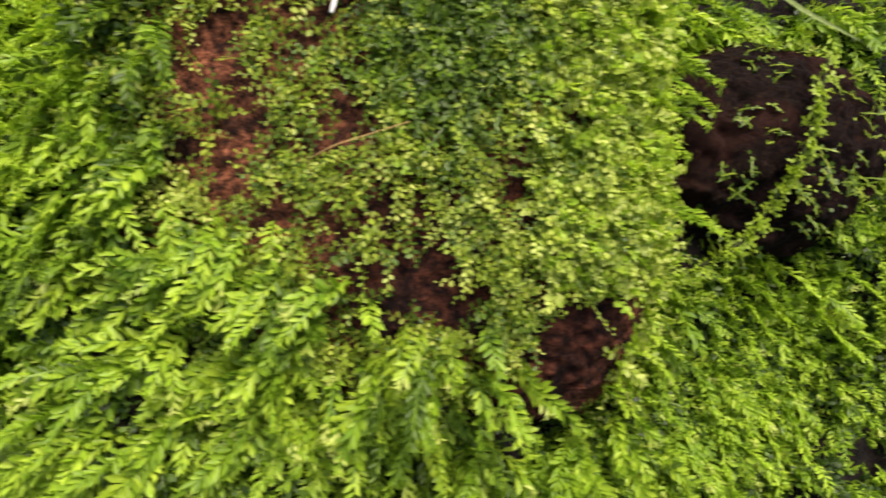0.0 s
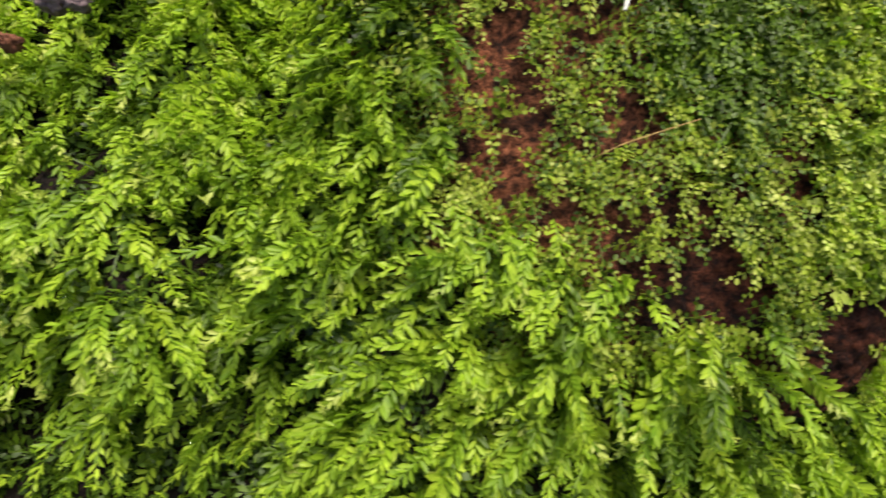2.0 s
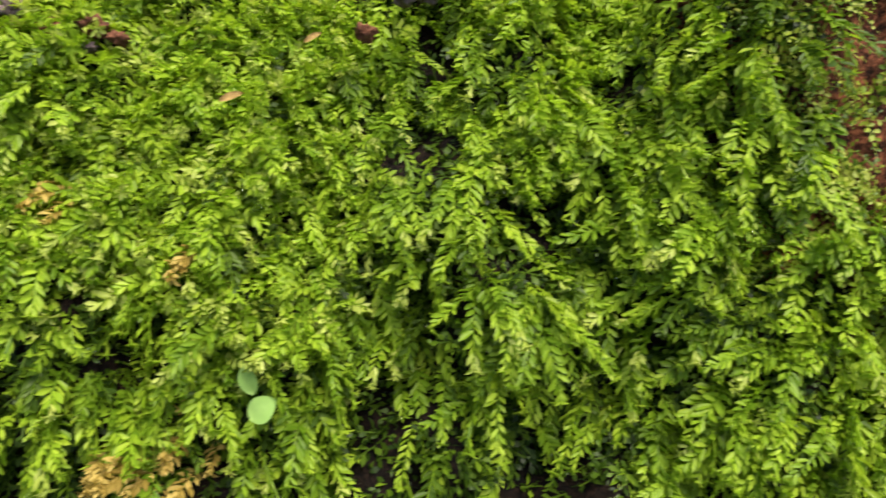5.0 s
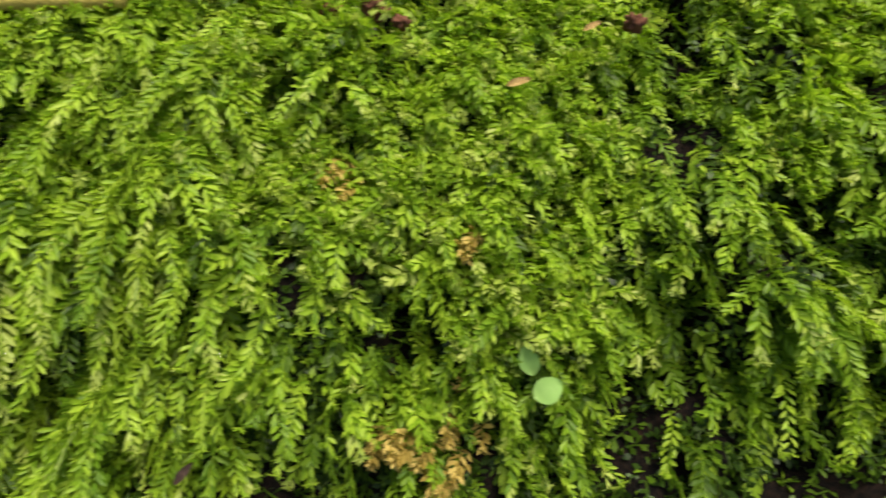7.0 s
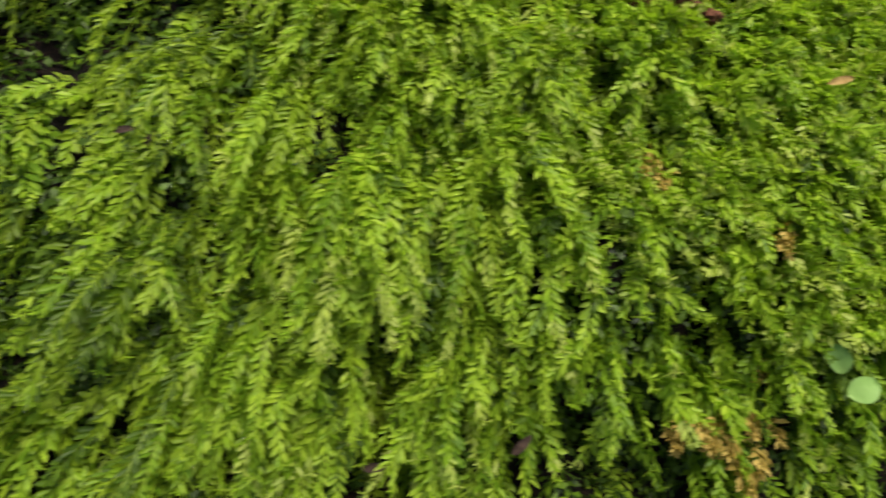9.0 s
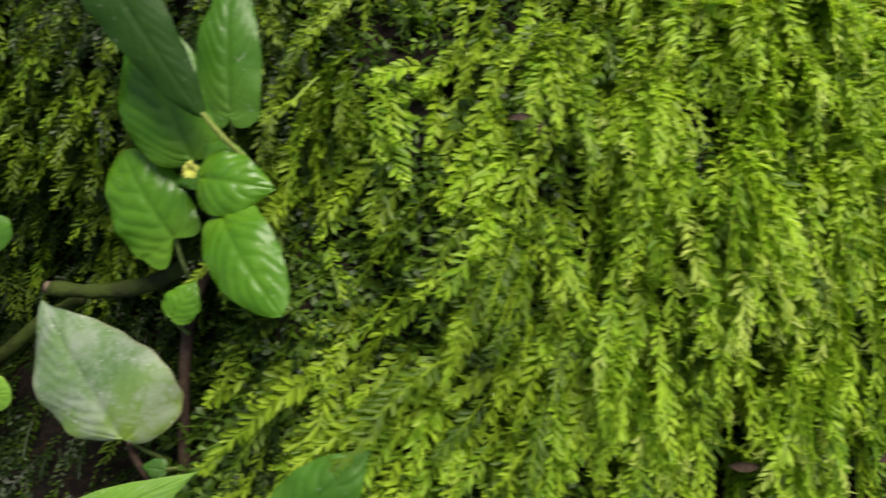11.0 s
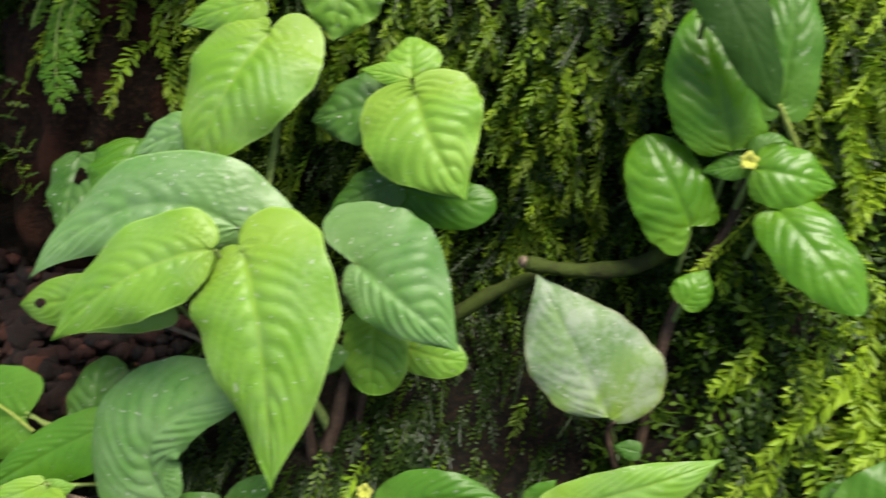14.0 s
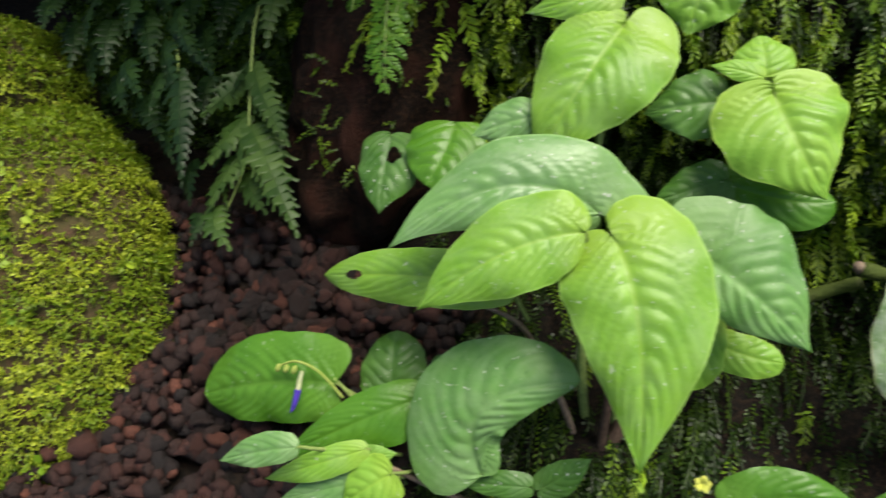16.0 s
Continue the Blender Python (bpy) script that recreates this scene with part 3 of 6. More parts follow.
def shoots(root, start, bend, length, size, seed, spacing=0.0021, shape=0.46, spread=62.0, stem=0.0004, flat=None, tris=LEAF_TRIS, bushy=0.14, star=0):
    """Many leafy shoots at once, as arrays of corners, triangles and, leaflet by leaflet, the place along the shoot (0 to 1) and the shoot's number.
    Each curves from its start direction towards its bend direction and carries leaflets in two rows with some turned forward."""
    r = np.random.default_rng(seed)
    n = len(root)
    start, bend = unit(start), unit(bend)
    flat = np.array([0.0, -1.0, 0.35]) if flat is None else flat
    count = np.maximum((length / spacing).astype(int), 3)
    sid = np.repeat(np.arange(n), count)
    k = np.arange(len(sid)) - np.repeat(np.cumsum(count) - count, count)
    u = (k + 0.6) / count[sid]
    # a rosette of leaflets spreads at the tip
    tips = np.repeat(np.arange(n), star)
    first = len(sid)
    sid, k = np.concatenate([sid, tips]), np.concatenate([k, np.arange(len(tips))])
    u = np.concatenate([u, np.full(len(tips), 0.985)])
    uu = u[:, None]
    L = length[sid][:, None]
    pos = root[sid] + L * (start[sid] * (uu - 0.5 * uu ** 2) + bend[sid] * 0.5 * uu ** 2) * 1.15
    tan = unit(start[sid] * (1 - uu) + bend[sid] * uu)
    # a slight waver of its own
    wave = r.normal(size=(n, 3))[sid] * 0.035 * L * np.sin(2 * np.pi * uu + r.uniform(0, 6.28, n)[sid][:, None])
    pos = pos + wave * uu
    nrm = unit(flat + 0.34 * r.normal(size=(n, 3)))[sid]
    nrm = unit(nrm - (nrm * tan).sum(1, keepdims=True) * tan)
    sidev = np.cross(tan, nrm)
    side = np.where(k % 2 == 0, 1.0, -1.0)[:, None]
    lift = r.normal(0.12, 0.11, (len(sid), 1)) + 0.5 * (r.uniform(size=(len(sid), 1)) < bushy)
    a = np.radians(spread) * (1.0 - 0.55 * uu ** 3) + r.normal(0, 0.18, (len(sid), 1))
    d = unit(np.cos(a) * tan + np.sin(a) * side * sidev + lift * nrm)
    s = size[sid] * (0.62 + 0.55 * np.sin(np.pi * np.clip(u, 0, 1) ** 0.8) ** 0.7) * r.uniform(0.78, 1.2, len(sid))
    s = s * np.where(u > 0.93, 0.8, 1.0)
    up = unit(nrm + 0.28 * r.normal(size=nrm.shape))
    up = unit(up - (up * d).sum(1, keepdims=True) * d)
    if star:
        phi = 2 * np.pi * (k[first:] + r.uniform(-0.25, 0.25, len(tips))) / star + r.uniform(0, 6.28, n)[tips]
        rim = np.cos(phi)[:, None] * sidev[first:] + np.sin(phi)[:, None] * nrm[first:]
        d[first:] = unit(rim + tan[first:] * r.uniform(0.15, 0.7, (len(tips), 1)))
        up[first:] = unit(tan[first:] - (tan[first:] * d[first:]).sum(1, keepdims=True) * d[first:])
        s[first:] = size[tips] * r.uniform(0.55, 0.85, len(tips))
    ac = np.cross(up, d)
    t = LEAFLET * np.array([1.0, shape / 0.46, 1.0])
    v = pos[:, None, :] + s[:, None, None] * (t[None, :, 0:1] * d[:, None, :] + t[None, :, 1:2] * ac[:, None, :] + t[None, :, 2:3] * up[:, None, :])
    tri = tris[None] + 7 * np.arange(len(sid))[:, None, None]
    v, tri = v.reshape(-1, 3), tri.reshape(-1, 3)
    # stems: a thin two-sided strip of four pieces
    if stem:
        q = np.linspace(0, 0.92, 5)[None, :, None]
        p = root[:, None, :] + length[:, None, None] * (start[:, None, :] * (q - 0.5 * q ** 2) + bend[:, None, :] * 0.5 * q ** 2) * 1.15
        w = unit(np.cross(bend, flat))[:, None, :] * stem
        sv = np.stack([p - w, p + w], 2).reshape(-1, 3)
        base = len(v) + 10 * np.arange(n)[:, None, None]
        st = np.array([(2 * i, 2 * i + 1, 2 * i + 3) for i in range(4)] + [(2 * i, 2 * i + 3, 2 * i + 2) for i in range(4)])
        v, tri = np.concatenate([v, sv]), np.concatenate([tri, (base + st[None]).reshape(-1, 3)])
    return v, tri, u, sid, n


def down_field(x, z):
    """The way the moss leans in the bank's face: degrees from straight down, positive towards -x."""
    hang = np.clip((-0.38 - x) / 0.06, 0, 1)
    a = -2.0 + 2.5 * hang * np.clip((-0.48 - x) / 0.07, 0, 1) + (11 - 3 * hang) * rumple(x, z, 30, 21)
    # a fan spreading from under the boulder
    fan = np.clip((x + 0.19) / 0.05, 0, 1) * np.clip((0.06 - x) / 0.04, 0, 1) * np.clip((0.02 - z) / 0.03, 0, 1)
    a = a * (1 - fan) + fan * np.degrees(np.arctan2(-(x + 0.015), 0.055 + np.abs(z)))
    right = np.clip((x - 0.06) / 0.04, 0, 1)
    a = a * (1 - right) - right * 20
    lean = np.clip((-0.545 - x) / 0.04, 0, 1) * np.clip((0.0 - z) / 0.05, 0, 1)
    return a + lean * 11


def patch_mask(x, z, spots):
    """1 inside any of the ellipses (x, z, half-width, half-height), with ragged edges."""
    m = np.zeros_like(x)
    for sx, sz, rx, rz in spots:
        rx, rz = rx * 1.2, rz * 1.2
        m = np.maximum(m, 1.05 - np.sqrt(((x - sx) / rx) ** 2 + ((z - sz) / rz) ** 2))
    return np.clip(m * 3 + 0.45 * rumple(x, z, 260, 9), 0, 1)


BARE = ((-0.088, 0.074, 0.0115, 0.016), (-0.080, 0.032, 0.012, 0.007), (-0.070, 0.048, 0.010, 0.008), (-0.011, -0.009, 0.020, 0.013), (0.036, -0.058, 0.022, 0.015),
        (0.054, -0.028, 0.016, 0.016), (0.046, -0.043, 0.014, 0.012), (0.049, 0.056, 0.005, 0.008), (-0.076, 0.050, 0.005, 0.007), (-0.060, 0.094, 0.010, 0.005), (-0.055, 0.073, 0.005, 0.006), (-0.066, 0.062, 0.004, 0.006),
        (0.070, 0.052, 0.004, 0.008), (-0.030, 0.019, 0.006, 0.006), (-0.045, 0.009, 0.006, 0.005),
        (-0.010, -0.042, 0.007, 0.005), (0.018, -0.036, 0.008, 0.006), (0.077, -0.020, 0.005, 0.016), (0.070, -0.025, 0.008, 0.012), (0.058, -0.043, 0.011, 0.013), (0.042, -0.058, 0.013, 0.011), (0.029, -0.067, 0.012, 0.008))
# bare earth and rock without moss away from the boulder
BARE_BANK = ((0.132, 0.030, 0.034, 0.042), (0.185, 0.062, 0.034, 0.030), (0.150, 0.082, 0.030, 0.022), (0.215, -0.106, 0.018, 0.016),
             (-0.118, 0.061, 0.008, 0.008), (-0.100, 0.010, 0.006, 0.008), (-0.260, 0.100, 0.012, 0.005), (-0.380, 0.084, 0.014, 0.006),
             (-0.112, -0.006, 0.012, 0.006), (0.045, -0.066, 0.020, 0.009), (0.034, -0.059, 0.022, 0.014), (0.056, -0.030, 0.016, 0.014), (0.070, -0.025, 0.008, 0.012), (0.058, -0.043, 0.011, 0.013), (0.042, -0.058, 0.013, 0.011), (0.029, -0.067, 0.012, 0.008))


def sample(n, x0, x1, z0, z1, seed):
    r = np.random.default_rng(seed)
    return r.uniform(x0, x1, n), r.uniform(z0, z1, n), r


def hollow_mask(x, z):
    m = np.zeros_like(x)
    for hx, hz, rx, rz, d in HOLLOWS:
        m = np.maximum(m, np.exp(-((x - hx) / rx) ** 2 - ((z - hz) / rz) ** 2))
    return m


def clumps(x, z):
    """Cushions of longer growth, taller than wide, with gaps between them."""
    return rumple(x * 1.25, z * 0.8, 165, 27) + 0.5 * rumple(x, z, 330, 28)


DROPS = []


def lay_moss(name, label, n, box, seed, mats, weights, length, size, out, keep=None, sway=22.0, sink=0.002, shape=0.240, spread=54.0, spacing=0.00105, tip=None, field=down_field, face=front_y, stalk=0.0004, wet=0, swell=0.0, simple=False, bushy=0.14, star=0):
    """A carpet of shoots over a stretch of the bank."""
    x, z, r = sample(n, *box, seed)
    k = np.ones(n, bool) if keep is None else r.uniform(size=n) < keep(x, z)
    x, z = x[k], z[k]
    n = len(x)
    y = face(x, z) + sink - swell * np.clip(clumps(x, z), -0.6, 1.5)
    ok = y < 1
    x, y, z, n = x[ok], y[ok], z[ok], int(ok.sum())
    a = np.radians(field(x, z) + r.normal(0, sway, n))
    down = np.stack([-np.sin(a), np.zeros(n), -np.cos(a)], 1)
    o = r.uniform(out[0], out[1], n)[:, None]
    start = down * 0.55 + np.array([0, -1.0, 0.25]) * o * 1.6
    bend = down + np.array([0, -1.0, 0.0]) * o * 0.35 + 0.15 * r.normal(size=(n, 3))
    e = 0.004
    slope = np.stack([(face(x + e, z) - face(x - e, z)) / (2 * e), (face(x, z + e) - face(x, z - e)) / (2 * e)], 1).clip(-1.3, 1.3)
    flat = unit(np.stack([slope[:, 0], -np.ones(n), slope[:, 1]], 1)) + np.array([0, 0, 0.25])
    L = r.uniform(*length, n)
    S = r.uniform(*size, n)
    v, tri, u, sid, cnt = shoots(np.stack([x, y, z], 1), start, bend, L, S, seed + 1, spacing, shape, spread, stalk, flat, PLAIN_TRIS if simple else LEAF_TRIS, bushy, star)
    pick = r.choice(len(weights), cnt, p=np.array(weights) / sum(weights))
    clump = rumple(x, z, 55, seed + 3)
    pick = np.where((clump > 0.9) & (r.uniform(size=cnt) < 0.6), min(1, len(weights) - 1), pick)
    leaf_mat = pick[sid]
    if tip is not None:
        leaf_mat = np.where((u > 0.55) & (r.uniform(size=cnt) < 0.5)[sid], tip, leaf_mat)
        leaf_mat = np.where((u > 0.80) & ((r.uniform(size=cnt) < 0.22) & (pick != mats.index("moss_deep") if "moss_deep" in mats else True))[sid], len(mats) - 1, leaf_mat)
    if wet:
        some = r.choice(np.flatnonzero(u > 0.5), wet, replace=False)
        DROPS.append(v[7 * some + 5])
    idx = np.concatenate([np.repeat(leaf_mat, 2 if simple else 6), np.repeat(np.zeros(cnt, int), 8)])
    ob = new(name, big_mesh(name, to_world(v), tri, mats, idx, smooth=True))
    return tagged(ob, label, "moss", kind="stuff")


def moss_keep(x, z):
    on_rock = np.clip((rock_y(x, z) < bank_y(x, z)) * 1.0, 0, 1)
    k = 1 - patch_mask(x, z, BARE_BANK)
    k = k * (1 - 0.75 * hollow_mask(x, z))
    # short growth takes over on the right of the boulder
    k = k * (1 - 0.8 * np.clip((x - 0.085) / 0.02, 0, 1) * np.clip((0.04 - z) / 0.03, 0, 1))
    # the boulder's face is left to the creeping plant
    face = np.clip((x + 0.112) / 0.012, 0, 1) * np.clip((0.10 - x) / 0.01, 0, 1) * np.clip((z - (-0.020 - 0.55 * np.clip(x, -0.1, 0.1) - 0.012)) / 0.012, 0, 1)
    k = k * (1 - on_rock * face)
    # and thins out where the hanging moss begins
    k = k * (1 - 0.6 * np.clip((-0.385 - x) / 0.03, 0, 1) * np.clip(-z / 0.02, 0, 1))
    return k * np.clip(0.62 + 0.55 * clumps(x, z), 0.32, 1) * (1 - 0.68 * np.clip((-0.055 - z) / 0.04, 0, 1) * np.clip((-0.17 - x) / 0.04, 0, 1))


def under_keep(x, z):
    return (0.9 * (1 - patch_mask(x, z, BARE_BANK)) + 0.04) * ((rock_y(x, z) > bank_y(x, z)) | (x < -0.108))


lay_moss("moss_carpet", "bright green leafy moss covering the wet bank", 6400, (-0.47, 0.24, -0.14, 0.14), 100,
         ["moss_green", "moss_bright", "moss_deep", "moss_yellow", "moss_pale"], (0.52, 0.20, 0.2, 0.08, 0.0), (0.017, 0.040), (0.0043, 0.0060), (0.2, 0.85), moss_keep, tip=1, spread=46, sway=22, shape=0.178, spacing=0.00115, bushy=0.3, star=6, wet=420, swell=0.006)
lay_moss("flank_moss", "fresh bright moss crowding the boulder's side", 700, (-0.225, -0.115, 0.03, 0.13), 870,
         ["moss_bright", "moss_green", "moss_pale"], (0.6, 0.3, 0.1), (0.016, 0.030), (0.0043, 0.0058), (0.7, 1.4), lambda x, z: (rock_y(x, z) > bank_y(x, z)) * (1 - 0.7 * hollow_mask(x, z)) * np.clip(0.5 + 0.6 * clumps(x, z), 0, 1), sway=26, spread=48, shape=0.190, spacing=0.0012, swell=0.005, bushy=0.3, star=6, wet=40)
# dark greens paint in the shade between the longer shoots
lay_moss("moss_undergrowth", "short moss beneath the longer shoots, darkened for the shade in the gaps", 20000, (-0.70, 0.24, -0.18, 0.14), 200,
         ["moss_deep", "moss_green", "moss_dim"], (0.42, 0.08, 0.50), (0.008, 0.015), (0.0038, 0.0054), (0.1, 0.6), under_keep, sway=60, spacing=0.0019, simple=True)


def rosette_keep(x, z):
    edge = np.clip((x + 0.51 + 0.4 * np.clip(z, 0, 0.1)) / 0.03, 0, 1) * np.clip((-0.27 - x) / 0.03, 0, 1) * np.clip((z + 0.05 + 0.3 * (x + 0.36)) / 0.03, 0, 1)
    return edge * (1 - patch_mask(x, z, BARE_BANK)) * np.clip(0.45 + 0.25 * np.clip(z / 0.03, 0, 1) + 0.6 * clumps(x, z), 0.1, 1)


# bright and pale weights put the crest's stronger light into the colour
lay_moss("moss_rosettes", "soft light green moss rosettes turned to the light and brightened for it", 6200, (-0.56, -0.26, -0.09, 0.11), 800,
         ["moss_green", "moss_bright", "moss_yellow", "moss_pale"], (0.12, 0.50, 0.10, 0.28), (0.014, 0.026), (0.0042, 0.0056), (0.8, 1.8), rosette_keep, sway=40, spread=56, shape=0.185, spacing=0.0012, swell=0.006, bushy=0.4, star=6, tip=1, wet=160)


def short_keep(x, z):
    return np.clip((x - 0.075) / 0.02, 0, 1) * np.clip((0.03 - z) / 0.03, 0, 1) * (1 - patch_mask(x, z, BARE_BANK)) * np.clip(0.7 + 0.5 * clumps(x, z), 0.2, 1)


lay_moss("short_moss", "short bright green moss below the dark wet earth", 3000, (0.05, 0.26, -0.15, 0.05), 850,
         ["moss_green", "moss_bright", "moss_deep", "moss_pale"], (0.46, 0.34, 0.2, 0.0), (0.010, 0.020), (0.0034, 0.0046), (0.5, 1.4), short_keep, sway=45, spread=56, shape=0.19, spacing=0.0011, swell=0.005, bushy=0.4, star=6, tip=1, wet=120)


def hang_keep(x, z):
    return (1 - 0.6 * np.clip((-0.595 - x) / 0.02, 0, 1) * np.clip((-0.085 - z) / 0.02, 0, 1)) * (1 - 0.85 * hollow_mask(x, z)) * (1 - 0.25 * np.clip((-0.06 - z) / 0.04, 0, 1) * np.clip((x + 0.54) / 0.03, 0, 1)) * np.clip(0.38 + 0.85 * clumps(x, z), 0.02, 1) * np.where(z < -0.035, np.clip((x + 0.655) / 0.02, 0, 1), np.clip((x + 0.73) / 0.05, 0, 1)) * (1 - 0.78 * np.clip((-0.56 - x) / 0.03, 0, 1) * np.clip((z + 0.10) / 0.03, 0.3, 1))


lay_moss("hanging_moss", "yellow-green moss hanging in long feathery shoots", 2300, (-0.545, -0.43, -0.17, 0.11), 300,
         ["moss_yellow", "moss_green", "moss_bright", "moss_deep", "moss_pale"], (0.36, 0.28, 0.26, 0.05, 0.05), (0.024, 0.056), (0.0042, 0.0057), (0.15, 0.60), hang_keep, sway=13, tip=2, shape=0.150, spread=46, spacing=0.00112, swell=0.010, bushy=0.35, star=4, wet=300)
# one of these greens is a darkened copy, for the lower light here
lay_moss("shaded_hanging_moss", "olive-green moss hanging in long feathery shoots, part of it darkened for shade", 1900, (-0.658, -0.535, -0.17, 0.11), 330,
         ["moss_yellow", "shaded_green", "moss_green", "moss_deep", "moss_bright"], (0.28, 0.26, 0.36, 0.10, 0.0), (0.024, 0.054), (0.0042, 0.0057), (0.12, 0.50), hang_keep, sway=13, tip=0, shape=0.150, spread=46, spacing=0.00112, swell=0.009, bushy=0.35, star=4, wet=260)


# the face of the red rock at the far end
def red_y(x, z):
    q = 1 - ((x + 0.995) / 0.056) ** 2 - ((z + 0.045) / 0.105) ** 2
    return np.where(q > 0, 0.218 - 0.058 * np.sqrt(np.maximum(q, 0)), 9.0)


def nook_keep(x, z):
    return np.clip(0.5 + 0.6 * rumple(x, z, 90, 43), 0.05, 1) * np.clip((z + 0.09 + 0.02 * rumple(x, z, 60, 5)) / 0.05, 0.05, 1) * np.clip((x + 0.985) / 0.02, 0, 1) * np.where(x < -0.935, np.clip((z + 0.045) / 0.02, 0, 1), 1)


# two of the greens are darkened copies that stand in for shade
lay_moss("moss_fringe", "olive moss hanging in long strands over a dark hollow, partly darkened for shade", 2300, (-1.0, -0.64, -0.22, 0.10), 400,
         ["shaded_green", "shaded_yellow", "moss_green", "moss_yellow"], (0.42, 0.32, 0.26, 0.0), (0.022, 0.046), (0.0038, 0.0052), (0.15, 0.60), nook_keep, sway=12, tip=1, shape=0.150, spread=46, spacing=0.00115, swell=0.005, bushy=0.3, star=4, field=lambda x, z: -8.0 + 0 * x, face=lambda x, z: np.minimum(front_y(x, z), red_y(x, z)), wet=200)


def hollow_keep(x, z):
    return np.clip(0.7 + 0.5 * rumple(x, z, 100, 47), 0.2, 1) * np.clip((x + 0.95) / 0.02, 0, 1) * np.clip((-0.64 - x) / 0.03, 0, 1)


# near-black copies carry the hollow's shade in their colour
lay_moss("hollow_moss", "fine moss lining the shaded hollow, the shade put into its dark colour", 5200, (-0.95, -0.64, -0.30, 0.05), 450,
         ["shaded_dim", "shaded_deep", "shaded_green"], (0.62, 0.30, 0.08), (0.016, 0.040), (0.0026, 0.0040), (0.1, 0.5), hollow_keep, sway=14, shape=0.20, spacing=0.0012, field=lambda x, z: -9.0 + 0 * x, wet=260, simple=True)


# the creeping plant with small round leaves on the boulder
def dark_zone(x, z):
    """The upper part of the boulder's face, which gets darker green leaves."""
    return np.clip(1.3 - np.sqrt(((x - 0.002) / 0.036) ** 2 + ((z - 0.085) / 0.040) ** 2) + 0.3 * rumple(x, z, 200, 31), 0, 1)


def creep_keep(x, z):
    m = 1 - patch_mask(x, z + 0.003, [(a, b, c * 1.08, d * 1.08) for a, b, c, d in BARE])
    return m * np.clip(0.42 + 0.75 * rumple(x, z, 190, 53) + 0.3 * rumple(x, z, 420, 55), 0.06, 1) * (rock_y(x, z) < bank_y(x, z)) * np.clip((0.135 + x) / 0.02, 0, 1) * (1 - 0.75 * dark_zone(x, z)) * (1 - 0.7 * np.clip((x - 0.05) / 0.02, 0, 1) * np.clip((z + 0.01) / 0.02, 0, 1))


lay_moss("creeping_plant", "small round-leaved creeping plant spread over the boulder", 9000, (-0.13, 0.10, -0.075, 0.13), 500,
         ["creeper_green", "creeper_pale", "moss_deep"], (0.48, 0.16, 0.36), (0.008, 0.018), (0.0017, 0.0028), (0.15, 0.65), creep_keep, sway=75, shape=0.34, spread=68, sink=0.0, spacing=0.0016, stalk=0.00012)


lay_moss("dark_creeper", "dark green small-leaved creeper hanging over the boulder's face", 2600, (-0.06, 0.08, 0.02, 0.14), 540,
         ["moss_deep", "moss_green", "moss_dim"], (0.60, 0.32, 0.08), (0.010, 0.020), (0.0021, 0.0031), (0.10, 0.6), lambda x, z: dark_zone(x, z) * (rock_y(x, z) < bank_y(x, z)), sway=40, shape=0.36, spread=65, spacing=0.0016)


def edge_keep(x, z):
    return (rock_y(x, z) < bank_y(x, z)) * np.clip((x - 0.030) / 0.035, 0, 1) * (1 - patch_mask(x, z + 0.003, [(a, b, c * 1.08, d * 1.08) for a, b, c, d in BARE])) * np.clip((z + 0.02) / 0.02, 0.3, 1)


# bright and pale greens put the light on this edge into the colour
lay_moss("rock_edge_moss", "moss along the boulder's edge, its light painted in as pale yellow-green", 4200, (0.030, 0.104, -0.06, 0.14), 600,
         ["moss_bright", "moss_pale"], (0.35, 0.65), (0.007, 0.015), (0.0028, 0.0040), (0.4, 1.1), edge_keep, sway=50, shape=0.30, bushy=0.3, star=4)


# ---- a rock-like lump added for the dark wet earth beside the boulder ----
DARK_C, DARK_R = (0.160, 0.358, 0.052), (0.075, 0.048, 0.058)


def dark_y(x, z):
    q = 1 - ((x - DARK_C[0]) / DARK_R[0]) ** 2 - ((z - DARK_C[2]) / DARK_R[2]) ** 2
    return np.where(q > 0, DARK_C[1] - DARK_R[1] * np.sqrt(np.maximum(q, 0)), 9.0)


def build_earth_lump():
    v, f = blob(DARK_C, DARK_R, 3.0, 0.06, 6, 6.0)
    v[:, 1] += np.array([noise.noise(Vector(p) * 60) * 0.006 + noise.noise(Vector(p) * 150) * 0.004 + noise.noise(Vector(p) * 420) * 0.0022 for p in v])
    ob = new("wet_rock", mesh_of("wet_rock", to_world(v), f, ["shaded_lava"]))
    tagged(ob, "lump added for the dark wet earth, with sparse creeping leaves", "rock")


build_earth_lump()
lay_moss("earth_creeper", "sparse small round leaves creeping over the dark wet earth", 1000, (0.09, 0.235, -0.005, 0.11), 620,
         ["creeper_green", "moss_deep"], (0.20, 0.80), (0.006, 0.014), (0.0016, 0.0027), (0.1, 0.4), lambda x, z: np.clip(0.30 + 0.8 * rumple(x, z, 150, 57), 0, 1), sway=60, shape=0.40, spread=75, spacing=0.002, face=dark_y)


